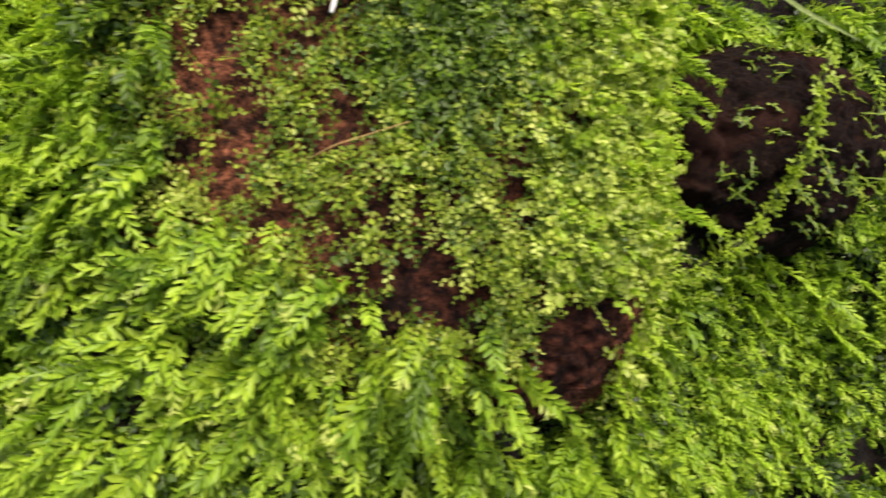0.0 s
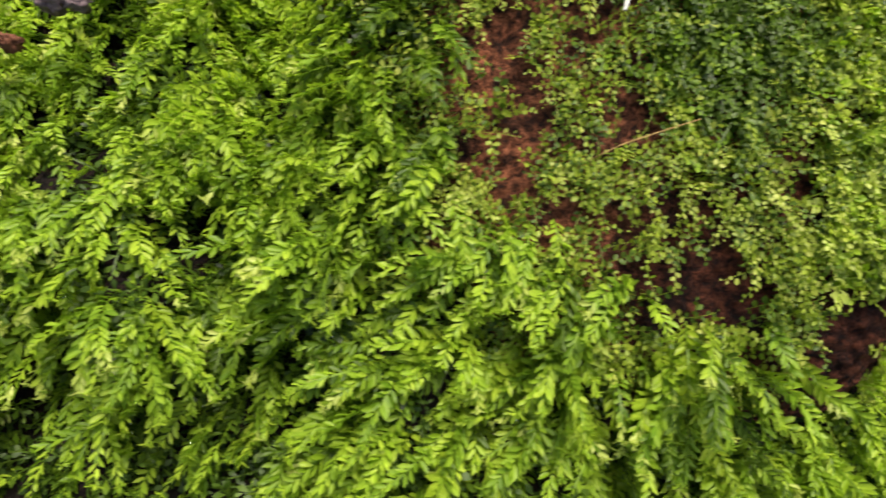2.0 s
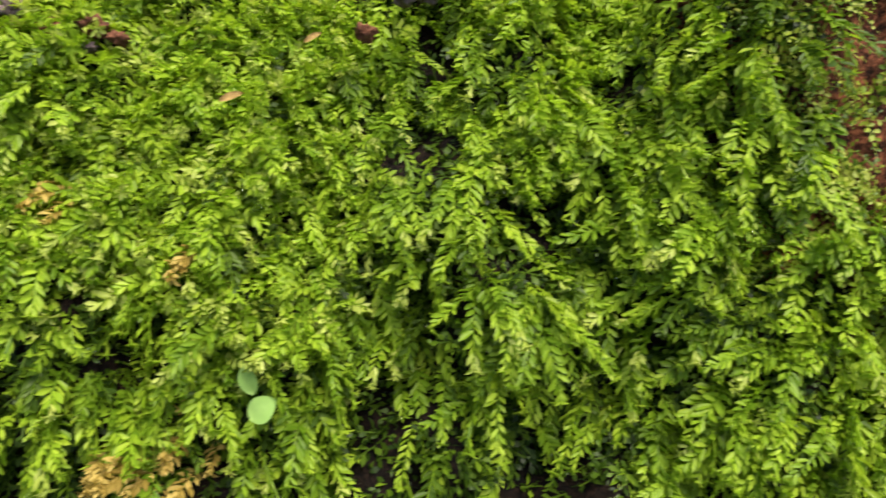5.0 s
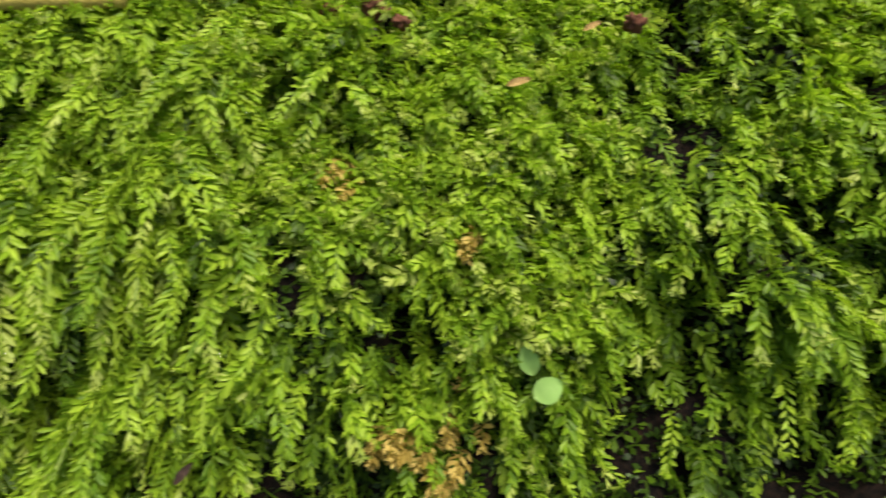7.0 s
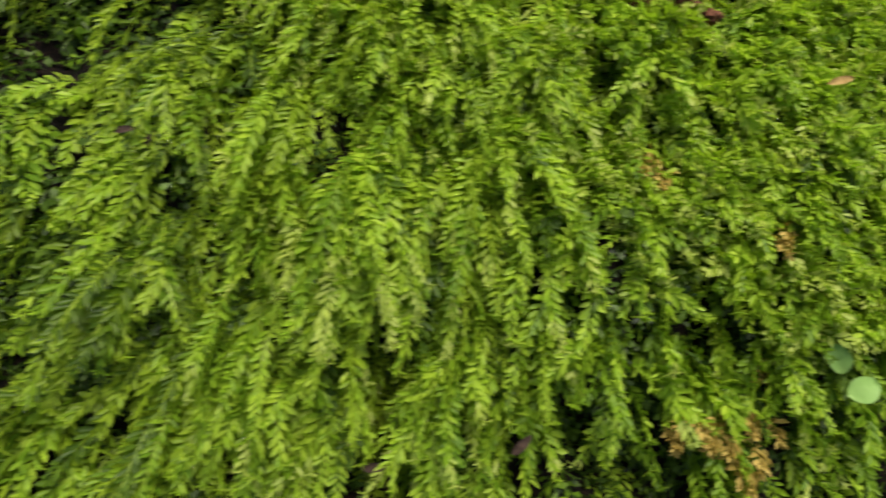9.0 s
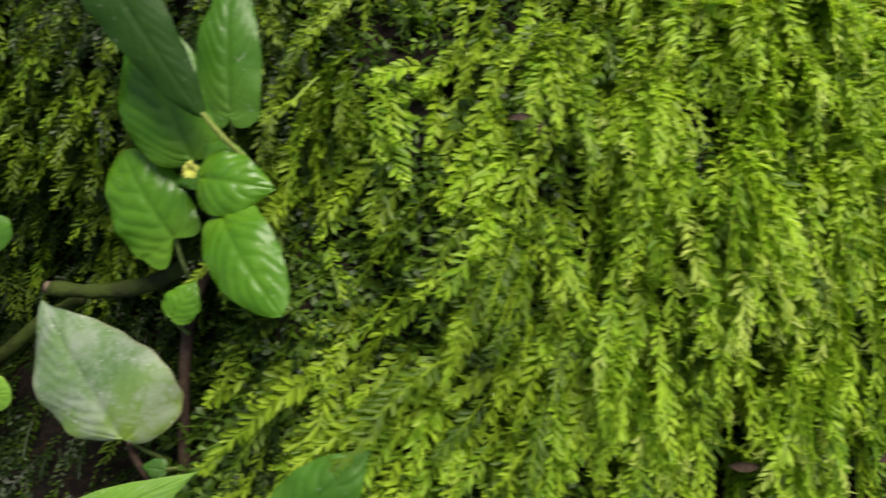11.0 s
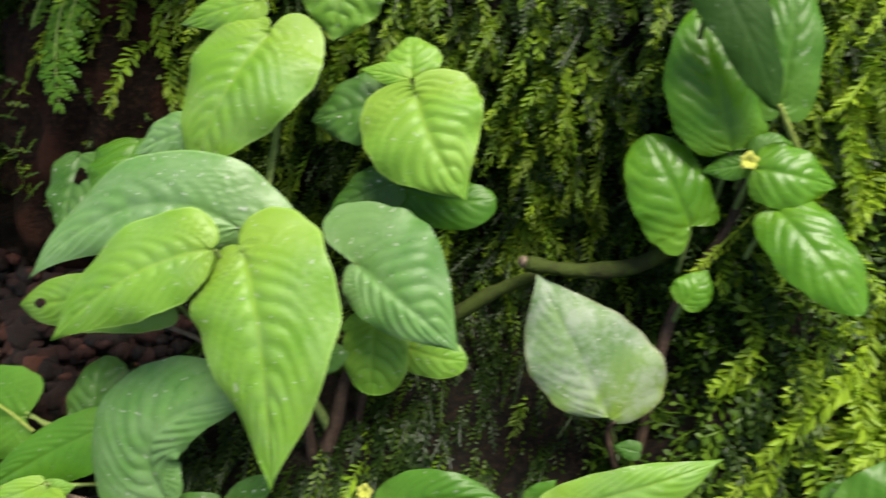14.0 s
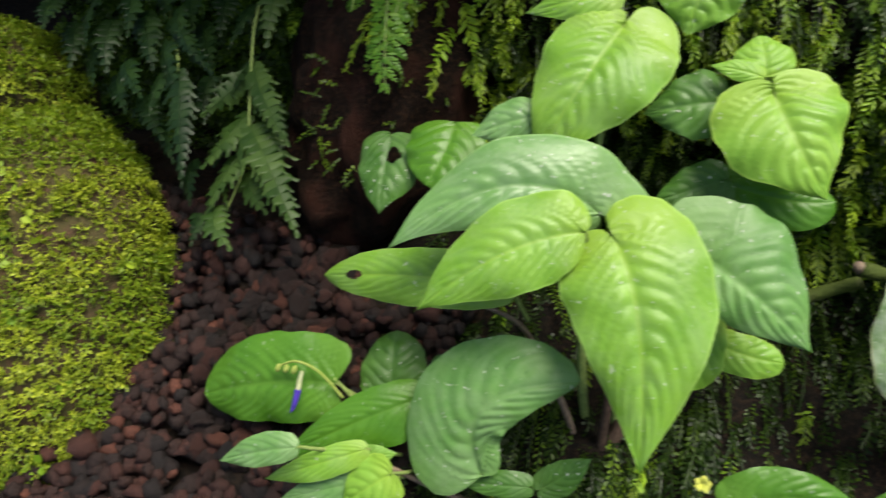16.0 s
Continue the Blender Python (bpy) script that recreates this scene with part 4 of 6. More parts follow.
def build_dew():
    bm = bmesh.new()
    bmesh.ops.create_icosphere(bm, subdivisions=1, radius=1.0)
    ball = np.array([tuple(p.co) for p in bm.verts])
    tris = np.array([[p.index for p in t.verts] for t in bm.faces])
    bm.free()
    at = np.concatenate(DROPS)
    r = np.random.default_rng(5)
    size = r.uniform(0.00026, 0.00060, len(at))
    v = (at[:, None, :] + size[:, None, None] * ball[None]).reshape(-1, 3)
    f = (tris[None] + len(ball) * np.arange(len(at))[:, None, None]).reshape(-1, 3)
    ob = new("dew_drops", big_mesh("dew_drops", to_world(v), f, ["water"], smooth=True))
    tagged(ob, "tiny clear water drops on the tips of the moss", "water drops", kind="stuff")


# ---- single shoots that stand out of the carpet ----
# "o" and "k" use the darkened copies, with shade in their colour
TONES = {"o": ("shaded_yellow", "moss_yellow"), "k": ("shaded_deep", "shaded_green"), "b": ("moss_bright", "moss_bright"), "g": ("moss_green", "moss_bright"), "y": ("moss_yellow", "moss_bright"), "d": ("moss_deep", "moss_yellow")}
SHOOT_MESHES = {}


def shoot_mesh(tone, n, seed):
    """A shoot of n pairs of leaflets along +x, 1 long, its upper side to +z; kept for use again."""
    key = (tone, n, seed)
    if key not in SHOOT_MESHES:
        r = np.random.default_rng(seed * 31 + n)
        size = 1.95 / n
        bend = np.array([[1.0, r.uniform(-0.12, 0.12), -0.25]])
        start = np.array([[1.0, r.uniform(-0.12, 0.12), 0.30]])
        v, tri, u, sid, cnt = shoots(np.zeros((1, 3)), start, bend, np.array([0.92]), np.array([size]), seed, 0.46 / n, 0.18, 46, 0.008, np.array([0.0, 0.0, 1.0]), star=5)
        v2, tri2, u2, _, _ = shoots(np.zeros((1, 3)), start, bend, np.array([0.90]), np.array([size * 0.8]), seed + 50, 0.9 / n, 0.18, 34, 0, np.array([0.0, 0.6, 1.0]))
        idx = np.concatenate([np.repeat((u > 0.72).astype(int), 6), np.zeros(8, int), np.repeat((u2 > 0.72).astype(int), 6)])
        SHOOT_MESHES[key] = big_mesh("moss_shoot", np.concatenate([v, v2]), np.concatenate([tri, tri2 + len(v)]), TONES[tone], idx, True)
    return SHOOT_MESHES[key]


SHOOT_COUNT = [0]


def shoot(tuft, bx, bz, tx, tz, tone, rise=0.011):
    SHOOT_COUNT[0] += 1
    k = SHOOT_COUNT[0]
    by = float(min(front_y(np.array(bx), np.array(bz)), red_y(np.array(bx), np.array(bz)))) - 0.3 * rise
    ty = float(np.clip(min(front_y(np.array(tx), np.array(tz)), red_y(np.array(tx), np.array(tz))), by - 0.010, by + 0.010)) - 1.1 * rise
    a, b = Vector((bx, by, bz)), Vector((tx, ty, tz))
    d = b - a
    n = max(6, min(20, round(d.length / 0.0027)))
    x = d.normalized()
    up = Vector((0.25 * math.sin(k * 2.4), -1, 0.3))
    z = (up - up.dot(x) * x).normalized()
    y = z.cross(x)
    m = Matrix((x, y, z)).transposed().to_4x4()
    m = BANK @ Matrix.Translation(a) @ m @ Matrix.Scale(d.length, 4)
    ob = new("moss_shoot", shoot_mesh(tone, n, k % 3))
    ob.parent = tuft
    ob.matrix_basis = Matrix.Translation(-tuft.location) @ m


tuft_a = thing("moss_tuft", (-0.18, 0.268, 0.0), "tuft of bright green drooping moss shoots", "moss", "moss tufts")
tuft_b = thing("moss_tuft", (-0.05, 0.262, -0.06), "fan of fresh light green moss shoots below the boulder", "moss", "moss tufts")
tuft_c = thing("moss_tuft", (-0.46, 0.212, -0.05), "tuft of yellow-green moss shoots hanging down", "moss", "moss tufts")
tuft_d = thing("moss_tuft", (-0.57, 0.187, -0.02), "long feathery yellow-green hanging moss shoots", "moss", "moss tufts")
tuft_e = thing("moss_tuft", (-0.62, 0.186, -0.08), "yellow-green moss shoots leaning over the hollow", "moss", "moss tufts")
fringe = thing("moss_tuft", (-0.76, 0.215, 0.0), "thin olive moss strands hanging from the overhang, some darkened for shade", "moss", "moss tufts")
shoot(tuft_a, -0.240, 0.069, -0.237, 0.040, "b")
shoot(tuft_a, -0.233, 0.051, -0.230, 0.022, "b")
shoot(tuft_a, -0.232, 0.029, -0.236, 0.007, "b")
shoot(tuft_a, -0.234, 0.012, -0.233, -0.010, "b")
shoot(tuft_a, -0.165, 0.048, -0.171, 0.022, "g")
shoot(tuft_a, -0.168, 0.029, -0.175, -0.008, "b")
shoot(tuft_a, -0.160, 0.011, -0.169, -0.019, "g")
shoot(tuft_a, -0.180, 0.029, -0.189, 0.011, "g")
shoot(tuft_a, -0.145, 0.022, -0.150, -0.010, "g")
shoot(tuft_a, -0.138, 0.068, -0.143, 0.041, "b")
shoot(tuft_a, -0.130, 0.065, -0.132, 0.043, "b")
shoot(tuft_a, -0.101, 0.021, -0.094, -0.007, "b")
shoot(tuft_a, -0.176, 0.090, -0.178, 0.069, "b")
shoot(tuft_a, -0.207, 0.088, -0.194, 0.067, "b")
shoot(tuft_a, -0.188, -0.019, -0.185, -0.038, "b")
shoot(tuft_a, -0.210, -0.023, -0.199, -0.044, "g")
shoot(tuft_a, -0.244, -0.054, -0.242, -0.080, "g")
shoot(tuft_a, -0.226, -0.035, -0.222, -0.060, "g")
shoot(tuft_a, -0.199, -0.063, -0.204, -0.091, "g")
shoot(tuft_a, -0.308, -0.001, -0.308, -0.034, "b")
shoot(tuft_a, -0.275, -0.010, -0.265, -0.049, "b")
shoot(tuft_a, -0.283, -0.005, -0.284, -0.035, "g")
shoot(tuft_a, -0.255, -0.035, -0.239, -0.027, "g")
shoot(tuft_a, -0.154, 0.055, -0.143, 0.043, "b")
shoot(tuft_b, -0.118, -0.068, -0.142, -0.086, "b")
shoot(tuft_b, -0.093, -0.057, -0.112, -0.077, "b")
shoot(tuft_b, -0.112, -0.015, -0.133, -0.029, "b")
shoot(tuft_b, -0.033, -0.045, -0.017, -0.058, "b")
shoot(tuft_b, -0.062, -0.033, -0.066, -0.053, "b")
shoot(tuft_b, -0.076, -0.071, -0.092, -0.091, "b")
shoot(tuft_b, -0.058, -0.069, -0.068, -0.090, "b")
shoot(tuft_b, -0.125, -0.039, -0.138, -0.052, "b")
shoot(tuft_b, -0.103, -0.035, -0.117, -0.048, "b")
shoot(tuft_b, -0.083, -0.039, -0.095, -0.053, "b")
shoot(tuft_b, -0.045, -0.059, -0.049, -0.083, "b")
shoot(tuft_b, -0.088, -0.007, -0.076, -0.019, "b")
shoot(tuft_b, -0.052, -0.035, -0.047, -0.053, "b")
shoot(tuft_b, -0.134, -0.072, -0.148, -0.080, "g")
shoot(tuft_b, -0.146, -0.044, -0.163, -0.056, "g")
shoot(tuft_b, -0.163, -0.056, -0.175, -0.071, "g")
for bx, bz, tx, tz in ((0.104, 0.100, 0.116, 0.080), (0.108, 0.090, 0.122, 0.072), (0.100, 0.086, 0.111, 0.066), (0.112, 0.078, 0.124, 0.062), (0.103, 0.072, 0.117, 0.054), (0.098, 0.058, 0.108, 0.040), (0.096, 0.022, 0.112, 0.008), (0.100, 0.016, 0.118, 0.004)):
    shoot(tuft_b, bx, bz, tx, tz, "g", 0.040)
shoot(tuft_c, -0.424, -0.050, -0.426, -0.075, "b")
shoot(tuft_c, -0.415, -0.056, -0.413, -0.080, "b")
shoot(tuft_c, -0.449, -0.082, -0.444, -0.110, "b")
shoot(tuft_c, -0.397, -0.078, -0.400, -0.106, "g")
shoot(tuft_c, -0.468, -0.064, -0.463, -0.092, "b")
shoot(tuft_c, -0.459, -0.003, -0.442, 0.003, "b")
shoot(tuft_c, -0.471, -0.037, -0.460, -0.051, "b")
shoot(tuft_c, -0.452, -0.033, -0.446, -0.052, "b")
shoot(tuft_c, -0.479, -0.065, -0.470, -0.111, "y")
shoot(tuft_c, -0.486, -0.069, -0.496, -0.099, "y")
shoot(tuft_c, -0.495, -0.028, -0.492, -0.050, "y")
shoot(tuft_c, -0.502, -0.063, -0.502, -0.100, "y")
shoot(tuft_c, -0.519, 0.017, -0.516, -0.007, "y")
shoot(tuft_c, -0.517, -0.013, -0.511, -0.035, "y")
shoot(tuft_c, -0.521, -0.066, -0.510, -0.082, "b")
shoot(tuft_c, -0.538, -0.059, -0.525, -0.087, "b")
shoot(tuft_c, -0.500, 0.017, -0.490, 0.004, "b")
shoot(tuft_d, -0.590, 0.038, -0.585, 0.005, "y")
shoot(tuft_d, -0.579, 0.006, -0.584, -0.012, "y")
shoot(tuft_d, -0.556, 0.018, -0.557, -0.004, "y")
shoot(tuft_d, -0.546, 0.011, -0.543, -0.002, "y")
shoot(tuft_d, -0.557, -0.011, -0.550, -0.052, "y")
shoot(tuft_d, -0.578, -0.020, -0.576, -0.046, "y")
shoot(tuft_d, -0.598, -0.025, -0.592, -0.034, "y")
shoot(tuft_d, -0.588, -0.089, -0.577, -0.116, "y")
shoot(tuft_d, -0.546, -0.067, -0.558, -0.090, "b")
shoot(tuft_d, -0.615, 0.022, -0.630, 0.011, "b")
shoot(tuft_d, -0.557, -0.060, -0.553, -0.078, "g")
shoot(tuft_d, -0.541, -0.088, -0.538, -0.113, "g")
shoot(tuft_d, -0.602, 0.020, -0.612, 0.011, "b")
shoot(tuft_d, -0.575, 0.030, -0.575, 0.008, "y")
shoot(tuft_d, -0.582, 0.005, -0.580, -0.014, "b")
shoot(tuft_d, -0.579, -0.023, -0.580, -0.048, "b")
shoot(tuft_d, -0.555, -0.069, -0.560, -0.089, "b")
shoot(tuft_d, -0.546, -0.053, -0.544, -0.075, "b")
shoot(tuft_d, -0.565, 0.014, -0.552, -0.008, "y")
shoot(tuft_d, -0.585, -0.083, -0.598, -0.101, "b")
shoot(tuft_e, -0.638, -0.095, -0.649, -0.109, "o")
shoot(tuft_e, -0.614, -0.091, -0.632, -0.113, "o")
shoot(tuft_e, -0.598, -0.086, -0.610, -0.122, "y")
shoot(tuft_e, -0.583, -0.090, -0.591, -0.119, "b")
shoot(tuft_e, -0.568, -0.079, -0.582, -0.097, "y")
shoot(tuft_e, -0.625, -0.113, -0.638, -0.131, "o")
shoot(tuft_e, -0.656, -0.102, -0.671, -0.114, "y")
shoot(tuft_e, -0.612, -0.073, -0.637, -0.080, "o")
shoot(tuft_e, -0.573, -0.102, -0.580, -0.122, "b")
shoot(tuft_e, -0.557, -0.099, -0.561, -0.120, "b")
shoot(tuft_e, -0.646, -0.015, -0.653, -0.036, "g")
shoot(tuft_e, -0.634, -0.007, -0.643, -0.028, "g")
shoot(tuft_e, -0.633, -0.033, -0.639, -0.050, "g")
shoot(tuft_e, -0.610, -0.023, -0.619, -0.044, "o")
shoot(tuft_e, -0.603, -0.098, -0.619, -0.113, "o")
shoot(tuft_e, -0.595, -0.062, -0.607, -0.076, "b")
shoot(fringe, -0.765, 0.019, -0.752, -0.012, "o")
shoot(fringe, -0.733, 0.010, -0.742, -0.022, "o")
shoot(fringe, -0.779, -0.015, -0.776, -0.043, "o")
shoot(fringe, -0.779, -0.027, -0.771, -0.053, "k")
shoot(fringe, -0.762, -0.025, -0.759, -0.058, "k")
shoot(fringe, -0.734, -0.036, -0.743, -0.070, "k")
shoot(fringe, -0.727, -0.046, -0.721, -0.071, "k")
shoot(fringe, -0.794, 0.007, -0.786, -0.008, "o")
shoot(fringe, -0.724, 0.000, -0.722, -0.026, "k")
shoot(fringe, -0.750, 0.009, -0.740, 0.010, "o")
shoot(fringe, -0.762, -0.013, -0.775, -0.019, "o")
shoot(fringe, -0.858, -0.063, -0.842, -0.077, "k")
shoot(fringe, -1.052, -0.021, -1.040, -0.044, "o")
shoot(fringe, -0.946, -0.027, -0.940, -0.048, "o")
shoot(fringe, -0.918, -0.038, -0.936, -0.056, "o")
shoot(fringe, -0.973, -0.032, -0.981, -0.048, "o")
shoot(fringe, -0.939, -0.011, -0.928, -0.035, "o")
shoot(fringe, -0.907, -0.019, -0.921, -0.030, "o")
shoot(fringe, -0.953, -0.010, -0.941, -0.033, "y")
shoot(fringe, -0.944, -0.030, -0.936, -0.052, "y")
shoot(fringe, -0.945, -0.012, -0.936, -0.028, "o")
shoot(fringe, -0.923, -0.016, -0.923, -0.039, "o")
shoot(fringe, -0.912, -0.019, -0.916, -0.043, "o")
shoot(fringe, -0.913, -0.042, -0.932, -0.058, "o")
shoot(fringe, -0.927, -0.054, -0.949, -0.071, "o")
shoot(fringe, -0.933, -0.010, -0.927, -0.027, "o")
shoot(fringe, -1.042, -0.029, -1.033, -0.050, "k")
shoot(fringe, -0.976, -0.011, -0.968, -0.029, "k")
shoot(fringe, -0.909, -0.057, -0.918, -0.068, "k")
shoot(fringe, -0.769, 0.027, -0.765, -0.002, "y")
shoot(fringe, -0.767, 0.003, -0.763, -0.022, "y")
shoot(fringe, -0.799, 0.017, -0.785, -0.003, "y")
shoot(fringe, -0.810, 0.018, -0.801, -0.001, "o")
shoot(fringe, -0.743, 0.017, -0.747, -0.012, "y")
shoot(fringe, -0.721, 0.003, -0.721, -0.028, "o")
shoot(fringe, -0.775, -0.017, -0.772, -0.049, "o")
shoot(fringe, -0.749, -0.024, -0.745, -0.048, "o")
shoot(fringe, -0.752, -0.067, -0.749, -0.051, "o")
shoot(fringe, -0.733, -0.040, -0.727, -0.068, "o")
shoot(fringe, -0.827, 0.023, -0.825, 0.003, "y")
shoot(fringe, -0.757, 0.031, -0.757, 0.012, "y")
shoot(fringe, -0.733, 0.033, -0.734, 0.018, "y")


pick = np.random.default_rng(77)
for tuft, x0, x1, z0, z1, n, tones in ((tuft_a, -0.30, -0.12, -0.09, 0.09, 34, "bgg"), (tuft_b, -0.14, 0.02, -0.10, -0.02, 26, "bb"),
                                       (tuft_b, 0.02, 0.19, -0.11, -0.088, 20, "bbg"), (tuft_b, 0.09, 0.19, -0.09, -0.02, 18, "bbg"), (tuft_c, -0.47, -0.30, -0.09, 0.07, 34, "bgy"),
                                       (tuft_d, -0.60, -0.46, -0.08, 0.08, 34, "yyb"), (tuft_e, -0.63, -0.53, -0.12, 0.05, 22, "yyg")):
    for _ in range(n):
        x, z = pick.uniform(x0, x1), pick.uniform(z0, z1)
        if hollow_mask(np.array([x]), np.array([z]))[0] > 0.5:
            continue
        a = radians(float(down_field(np.array([x]), np.array([z]))[0]) + pick.normal(0, 16))
        s = pick.uniform(0.016, 0.030) * (1.25 if "y" in tones else 1.0)
        shoot(tuft, x, z, x - s * math.sin(a), z - s * math.cos(a), tones[pick.integers(len(tones))], 0.009)

# ---- broad-leaved plants ----
# half a leaf's outline from its notch round to its tip: steps, places along, half-widths, and the midrib's places
STEPS = np.linspace(0, 1, 13)
RIM_ALONG = (0.0, -0.072, -0.106, -0.100, -0.050, 0.070, 0.25, 0.43, 0.59, 0.74, 0.865, 0.945, 1.0)
RIM_WIDE = (0.0, 0.03, 0.24, 0.58, 0.86, 1.02, 1.07, 1.01, 0.83, 0.56, 0.28, 0.09, 0.0)
BLUNT_ALONG = (0.0, -0.05, -0.08, -0.06, 0.01, 0.14, 0.30, 0.46, 0.62, 0.77, 0.90, 0.98, 1.0)
BLUNT_WIDE = (0.0, 0.30, 0.58, 0.82, 0.97, 1.04, 1.07, 1.08, 1.03, 0.90, 0.66, 0.34, 0.0)
# the same for a side with no lobe, which runs straight out from the stalk
OVAL_ALONG = (0.0, 0.03, 0.07, 0.13, 0.20, 0.29, 0.39, 0.50, 0.62, 0.74, 0.86, 0.95, 1.0)
OVAL_WIDE = (0.0, 0.24, 0.44, 0.64, 0.81, 0.94, 1.03, 1.06, 0.98, 0.76, 0.44, 0.15, 0.0)
RIB_ALONG = (0.0, 0.01, 0.03, 0.06, 0.11, 0.18, 0.28, 0.40, 0.54, 0.69, 0.84, 0.95, 1.0)


def rounded(k, values):
    """A smooth run through values at even steps."""
    fine = np.interp(np.linspace(0, 1, 241), STEPS, values)
    pad = np.concatenate([2 * fine[0] - fine[12:0:-1], fine, 2 * fine[-1] - fine[-2:-14:-1]])
    fine = np.convolve(pad, np.hanning(25) / np.hanning(25).sum(), "valid")
    return np.interp(k, np.linspace(0, 1, 241), fine)


def leaf_mesh(base, mid, tip, wide, narrow, tone, bulge, lobe, lobe2, veins, seed, hole=None, blunt=False):
    """One leaf of the bank, bent along its midrib: heart-shaped at its stalk, drawn out at its tip, quilted between sunken side veins.
    wide and narrow are its two half-widths, lobe and lobe2 how far its two shoulders reach back past the stalk."""
    r = np.random.default_rng(seed)
    base, mid, tip = np.array(base), np.array(mid), np.array(tip)
    ctrl = 2 * mid - 0.5 * (base + tip)
    L = np.linalg.norm(mid - base) + np.linalg.norm(tip - mid)
    n0 = np.array([0.08, -1.0, 0.12])
    nu, nw = 104, 31
    k = np.linspace(0, 1, nu)[:, None]
    v = np.linspace(-1, 1, nw)[None, :]
    side = np.clip(v * 6, -1, 1) * 0.5 + 0.5
    width = wide + narrow
    half = wide * side + narrow * (1 - side)
    back = lobe * side + lobe2 * (1 - side)
    heart = np.clip(back, 0, 1)
    h = (heart * rounded(k, BLUNT_WIDE if blunt else RIM_WIDE) + (1 - heart) * rounded(k, OVAL_WIDE)) * half
    rim, rib = rounded(k, BLUNT_ALONG if blunt else RIM_ALONG), rounded(k, RIB_ALONG)
    rim = heart * np.where(rim < 0, rim * np.maximum(back, 1), rim) + (1 - heart) * rounded(k, OVAL_ALONG)
    quilt = 1.0
    if tone == "silver":
        quilt = 0.4
    if tone == "gloss":
        quilt = 0.8
    if tone == "strap":
        h = np.interp(k, (0, 0.3, 0.75, 0.93, 1), (1.0, 0.95, 0.6, 0.25, 0.0)) * half
        rim, rib, quilt = k, k, 0.25
    h = h * (1 + 0.03 * np.sin(9 * k + seed) * np.sign(v) + 0.014 * np.sin(31 * k + 2 * seed) * np.sign(v) + 0.010 * np.sin(67 * k + 5 * seed))
    along = rib + (rim - rib) * np.abs(v) ** 1.3
    u = np.clip(along, 0, 1)
    ph = veins * (u + 0.03 * r.normal() - 0.52 * np.abs(v) ** 1.8 * (1 - 0.45 * u) + 0.012 * np.sin(9 * v + 7 * u + seed))
    dome = np.abs(np.sin(np.pi * ph)) ** 0.65
    amp = (0.031 if tone in ("mid", "grey", "deep") else 0.028) * width * quilt
    up = amp * dome * np.minimum(1, np.abs(v) * 5) * (1 - np.abs(v) ** 6) * np.clip((1 - u) * 4, 0, 1)
    up = up - 0.011 * width * np.exp(-(v / 0.06) ** 2) * (1 - 0.7 * u)
    up = up + 0.10 * np.abs(v) * h * (1 - u) - 0.22 * (v ** 2) * h
    up = up + bulge * L * 4 * u * (1 - u) * 0.8 - 0.05 * L * u ** 3
    up = up + 0.012 * width * np.sin(6 * u + 2.2 * v + seed) + 0.030 * width * np.abs(v) ** 3 * np.sin(17 * u + 3 * np.sign(v) + seed)
    q = u[..., None]
    spine = base * (1 - q) ** 2 + 2 * ctrl * q * (1 - q) + tip * q ** 2
    tan = unit(2 * (ctrl - base) * (1 - q) + 2 * (tip - ctrl) * q)
    sv = unit(np.cross(n0, tan))
    nv = np.cross(tan, sv)
    spine = spine + tan * (np.minimum(along, 0) * L)[..., None]
    p = spine + (v * h)[..., None] * sv + up[..., None] * nv
    uv = np.stack([along + 0 * v, v + 0 * along], -1).reshape(-1, 2)
    f = []
    for i in range(nu - 1):
        for j in range(nw - 1):
            if hole and ((along[i, j] - hole[0]) / hole[2]) ** 2 + ((v[0, j] - hole[1]) / hole[3]) ** 2 < 1:
                continue
            f.append((i * nw + j, i * nw + j + 1, (i + 1) * nw + j + 1, (i + 1) * nw + j))
    vein = np.where(np.abs(v) > 0.03, dome, 1.0)
    return to_world(p.reshape(-1, 3)), f, uv, np.stack([vein, 0 * vein], -1).reshape(-1, 2)


LEAF_COUNT = [0]


def leaf(plant, base, mid, tip, wide, narrow, tone, bulge=0.08, lobe=1.0, lobe2=1.0, hole=None, blunt=False):
    LEAF_COUNT[0] += 1
    k = LEAF_COUNT[0]
    size = float(np.linalg.norm(np.subtract(tip, base)))
    veins = max(5, min(10, round(size / 0.0070)))
    v, f, uv, vein = leaf_mesh(base, mid, tip, wide, narrow, tone, bulge, lobe, lobe2, veins, k, hole, blunt)
    blade_ob = part("leaf", mesh_of("leaf", v, f, ["leaf_" + tone], uv=uv, uv2=vein), plant)
    # its stalk runs back towards the plant's foot
    foot = (np.array(plant.location) - BT) @ BR
    b, m = np.array(base), np.array(mid)
    back = unit(foot - b) * min(0.020, size * 0.5)
    v, f = tube([b + (m - b) * 0.12 + np.array([0, 0.0006, 0]), b + np.array([0, 0.0012, 0]), b + back * 0.45 + np.array([0, 0.004, 0]), b + back + np.array([0, 0.010, 0])], (0.0005, 0.0008, 0.0010), 6)
    part("stalk", mesh_of("stalk", v, f, ["stem_green"]), blade_ob)
    return blade_ob


def stem(plant, points, radii, mat, name="stem", label="", knobs=0.04):
    v, f = tube(points, radii, 8, knobs)
    return part(name, mesh_of(name, v, f, [mat]), plant, label)


plant_a = thing("broad_leaved_plant", (-0.822, 0.222, -0.235), "light green quilted heart-leaved plant on thin stems", "plant")
